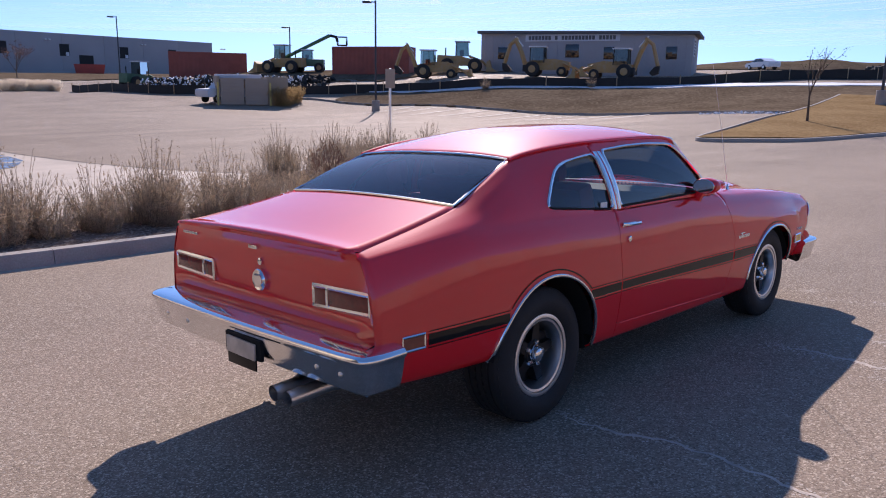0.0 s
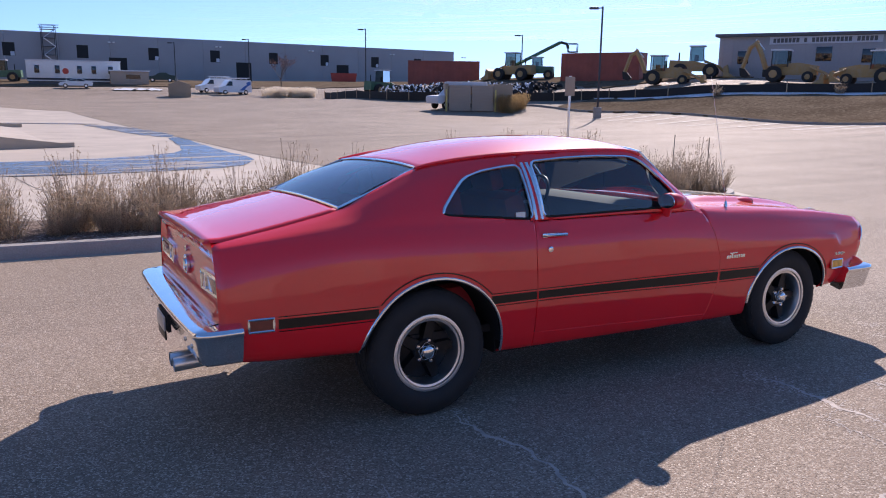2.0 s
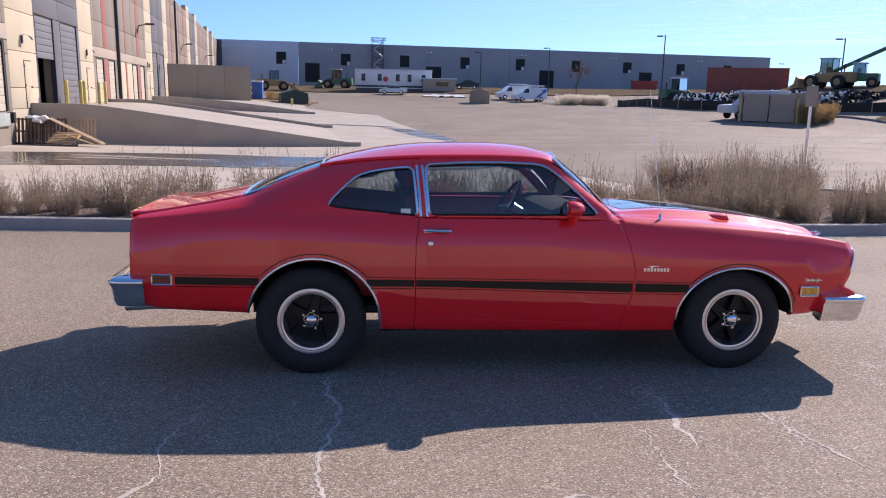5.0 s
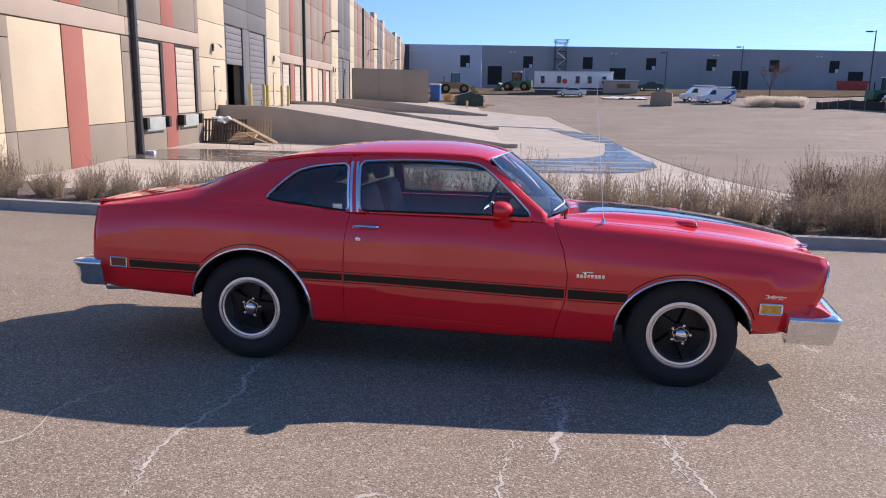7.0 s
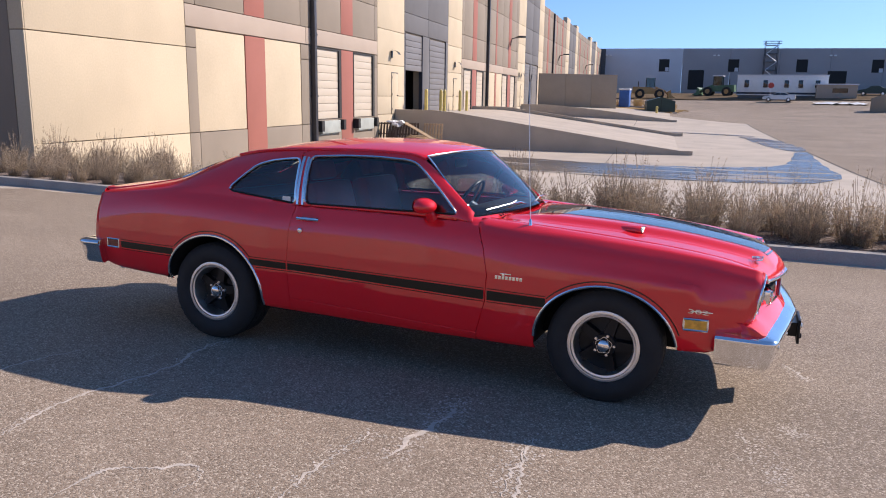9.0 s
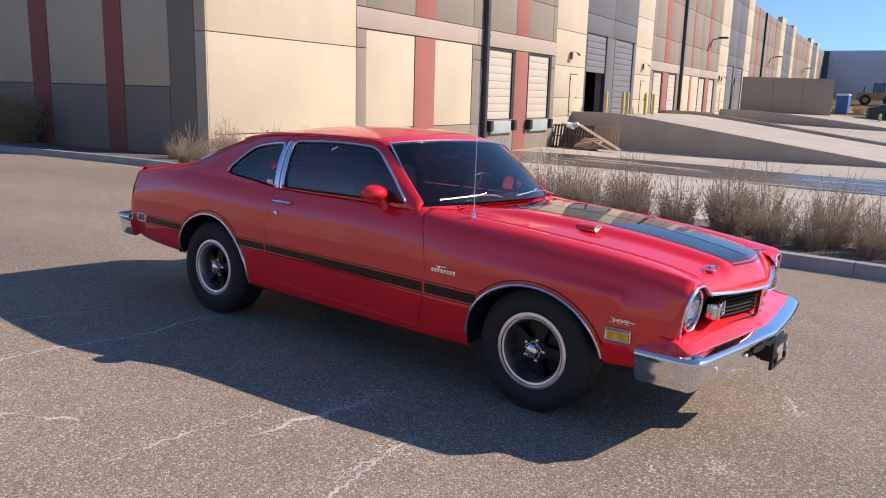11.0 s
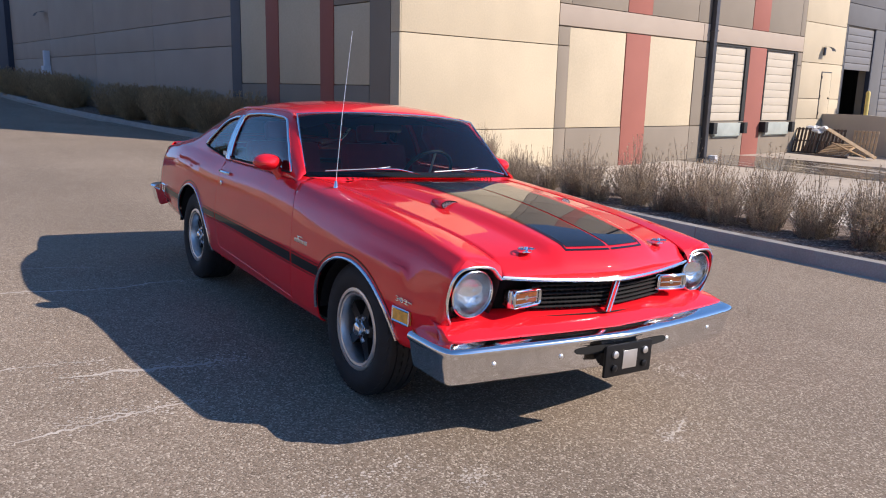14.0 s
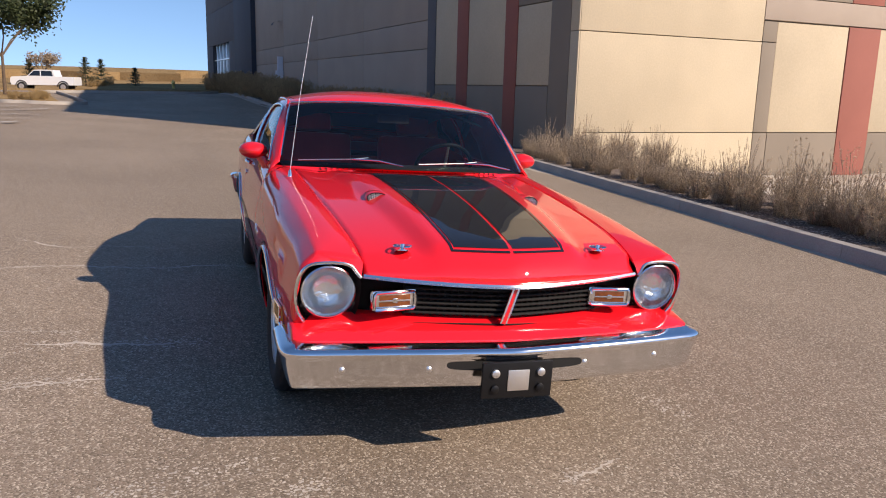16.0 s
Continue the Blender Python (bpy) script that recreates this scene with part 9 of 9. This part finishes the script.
# bonnet pins, scoops, cowl vent, wipers, aerial
for sgn in (-1, 1):
    p = Vector((3.345, sgn * .41, .806))
    bm = bmesh.new()
    lathe(bm, [(.030, 0), (.030, .003), (.012, .004), (.010, .024), (0, .026)], 16, Matrix.Translation(p) @ Matrix.Rotation(-.18, 4, 'Y') @ Matrix.Rotation(math.pi / 2, 4, 'X'))
    tube(bm, [p + Vector((.03 * math.cos(a), .034 * math.sin(a) , .016)) for a in np.linspace(0, 5.6, 12)], .0035, 5)
    tube(bm, [p + Vector((-.03, -.02, .012)), p + Vector((.03, .024, .02))], .0035, 5)
    part("bonnet_pin", bm, CHROME, hood, "chrome bonnet pin with a wire clip")
    # small scoop in the side of the raised middle, with an oval mesh mouth
    n_ = Vector((.82, sgn * .30, .48)).normalized()
    u_ = n_.cross(Vector((0, 0, 1))).normalized()
    v_ = u_.cross(n_)
    x0, y0 = 2.73, sgn * .372
    c = Vector((x0, y0, hood_point((x0 - 1.92) / 1.575, abs(y0) / HOOD_Y(x0))[2] - .009))
    back_ = c + Vector((-.20, -sgn * .012, .004))
    bm = bmesh.new()
    rows = []
    for f, sc_ in ((0, 1.0), (.05, 1.12), (.3, 1.05), (.6, .8), (.85, .5), (1, .2)):
        o = c.lerp(back_, f)
        rows.append([o + (u_ * math.cos(a) * .048 + (v_ * (1 - f) + Vector((0, 0, 1)) * f) * math.sin(a) * .027) * sc_ for a in (2 * math.pi * k / 28 for k in range(29))])
    grid(bm, rows)
    bmesh.ops.remove_doubles(bm, verts=bm.verts, dist=.0003)
    sc = part("hood_scoop", bm, RED, hood, "small raised bonnet scoop with a mesh mouth")
    # black disc just behind the mesh gives the mouth's shade
    bm = bmesh.new()
    bm.faces.new([bm.verts.new(c - n_ * .006 + u_ * math.cos(a) * .047 + v_ * math.sin(a) * .026) for a in (2 * math.pi * k / 28 for k in range(28))])
    mouth = part("scoop_mouth", bm, DEEP_BLACK, sc, "black disc standing in for the shade inside the scoop mouth")
    bm = bmesh.new()
    tube(bm, [c + n_ * .002 + u_ * math.cos(a) * .046 + v_ * math.sin(a) * .025 for a in (2 * math.pi * k / 28 for k in range(28))], .0022, 6, closed=True)
    part("scoop_rim", bm, BLACK, sc, "dark oval rim")
    bm = bmesh.new()
    for k in range(-5, 6):
        q = k / 6
        h_ = math.sqrt(1 - q * q)
        tube(bm, [c + u_ * .046 * q - v_ * .025 * h_, c + u_ * .046 * q + v_ * .025 * h_], .0009, 4)
        if abs(k) < 4:
            q = k / 4
            h_ = math.sqrt(1 - q * q)
            tube(bm, [c + v_ * .025 * q - u_ * .046 * h_, c + v_ * .025 * q + u_ * .046 * h_], .0009, 4)
    part("scoop_mesh", bm, STEEL, mouth, "fine wire mesh")

bm = bmesh.new()
rows = []
for v in range(6):
    row = []
    for i in range(25):
        s = -1 + 2 * i / 24
        a = Vector(ws_bot(s)) + Vector((.0, s * .03, -.008))
        b = Vector(hood_point(0, s * .985))
        b.x -= .004
        p = a.lerp(b, v / 5)
        p.z -= .012 * math.sin(math.pi * v / 5) * 0
        row.append(p)
    rows.append(row)
grid(bm, rows)
cowl = part("cowl", bm, RED, car, "red cowl panel under the windscreen")
for sgn in (-1, 1):
    bm = bmesh.new()
    rows = []
    for x in np.linspace(1.775, 1.885, 9):
        inner_ = Vector((1.795 + (x - 1.775) * .6, .722 - (x - 1.775) * .35, .957 - (x - 1.775) * .05))
        outer_ = Vector((x, YB(x) + .002, ZB(x) - .004))
        rows.append([(p.x, sgn * p.y, p.z) for p in (outer_, outer_.lerp(inner_, .35) + Vector((0, 0, .010)), outer_.lerp(inner_, .7) + Vector((0, 0, .006)), inner_)])
    grid(bm, rows)
    part("cowl_corner", bm, RED, cowl)
# black rods laid on the uncut cowl stand in for shade between louvres
bm = bmesh.new()
for k in range(34):
    y = -.50 + k * .0303
    s = y / .70
    a = Vector(ws_bot(s)).lerp(Vector(hood_point(0, y / .64)), .35)
    b = Vector(ws_bot(s)).lerp(Vector(hood_point(0, y / .64)), .8)
    tube(bm, [a + Vector((0, 0, .0)), b + Vector((0, 0, .002))], .0035, 4)
tagged(part("cowl_slot_shade", bm, DEEP_BLACK, cowl), "row of black rods standing in for the shade in the cowl slots", "", "", "stuff")
for pivot, tip in ((-.05, -.62), (.60, .03)):
    bm = bmesh.new()
    def on_glass(y, up):
        s = y / .712
        p = Vector(ws_bot(s)).lerp(Vector(ws_top(s * 1.02)), up)
        return p + Vector((.020, 0, .018))
    root = Vector((1.93 - .05 * abs(pivot), pivot, .985))
    mid = on_glass((pivot + tip) / 2, .07)
    tube(bm, [root, root.lerp(mid, .5) + Vector((.006, 0, .012)), mid], .0045, 6)
    arm = part("wiper", bm, CHROME, car, "bright wiper arm")
    bm = bmesh.new()
    tube(bm, [on_glass(tip, .03), mid, on_glass(tip * .35 + pivot * .65, .10)], .003, 5)
    part("wiper_blade", bm, STEEL, arm)
ant = bmesh.new()
lathe(ant, [(.024, 0), (.024, .006), (.012, .016), (.007, .05), (.004, .055), (0, .055)], 14, Matrix.Translation((2.135, -.694, .914)) @ Matrix.Rotation(math.pi / 2, 4, 'X'))
aerial = part("aerial_base", ant, CHROME, fender_r, "chrome aerial base")
bm = bmesh.new()
tube(bm, [(2.135, -.694, .96), (2.10, -.655, 1.30), (2.060, -.594, 1.735)], .0019, 6, r_end=.0010)
part("aerial_mast", bm, STEEL, aerial, "thin aerial mast")

# ---- cabin ----
bm = bmesh.new()
box(bm, -.35, 1.85, -.70, .70, .36, .40)
box(bm, -.42, -.30, -.62, .62, .40, .90, .02)
box(bm, -.42, .02, -.56, .56, .88, .915, .01)
part("cabin_floor", bm, CABIN, car, "dark cabin floor and parcel shelf")
bm = bmesh.new()
rows = [[(x, y, z) for y in np.linspace(-.70, .70, 9)] for x, z in ((1.83, .955), (1.62, .965), (1.54, .945), (1.52, .88), (1.55, .76), (1.64, .60))]
grid(bm, rows)
part("dashboard", bm, CABIN, car, "dark dashboard")
for sgn in (-1, 1):
    bm = bmesh.new()
    rows = [[(x, sgn * y, z) for x in np.linspace(.63, 1.8, 8)] for y, z in ((.70, .40), (.71, .70), (.70, .93))]
    grid(bm, rows)
    part("door_card", bm, SEAT, door_r if sgn < 0 else door_l, "red vinyl door lining")


def seat(cx, cy, wide, tall):
    bm = bmesh.new()
    box(bm, cx - .02, cx + .48, cy - wide, cy + wide, .42, .60, .05)
    s = part("seat_cushion", bm, SEAT, car, "red vinyl seat cushion")
    bm = bmesh.new()
    m = Matrix.Translation((cx - .02, cy, .56)) @ Matrix.Rotation(-.28, 4, 'Y')
    box(bm, -.09, .05, -wide, wide, 0, tall, .05, m)
    b = part("seat_back", bm, SEAT, s)
    return s, m


for cy in (-.36, .36):
    s, m = seat(.78, cy, .26, .54)
    bm = bmesh.new()
    box(bm, -.06, .03, -.12, .12, .55, .68, .035, m)
    part("headrest", bm, SEAT, s)
seat(.05, 0, .58, .44)
bm = bmesh.new()
c, nrm = Vector((1.37, .36, .93)), Vector((-.85, 0, .52)).normalized()
u = Vector((0, 1, 0))
v = nrm.cross(u)
tube(bm, [c + (u * math.cos(a) + v * math.sin(a)) * .185 for a in (2 * math.pi * k / 32 for k in range(32))], .012, 8, closed=True)
steer = part("steering_wheel", bm, BLACK, car, "black steering wheel with bright spokes")
bm = bmesh.new()
for a in (.3, math.pi - .3, -math.pi / 2):
    tube(bm, [c - nrm * .03, c + (u * math.cos(a) + v * math.sin(a)) * .18], .009, 6)
tube(bm, [c - nrm * .02, c - nrm * .35], .03, 8)
part("spoke", bm, STEEL, steer)
bm = bmesh.new()
rows = [[(x, y, ROOF_Z(x) - .045 - .10 * (y / .6) ** 2) for y in np.linspace(-.58, .58, 9)] for x in np.linspace(.08, 1.46, 10)]
grid(bm, rows)
part("headliner", bm, CABIN, car, "dark roof lining")
bm = bmesh.new()
box(bm, 1.43, 1.45, -.10, .10, 1.20, 1.255, .01)
part("rear_view_mirror", bm, CABIN, car, "cabin mirror")
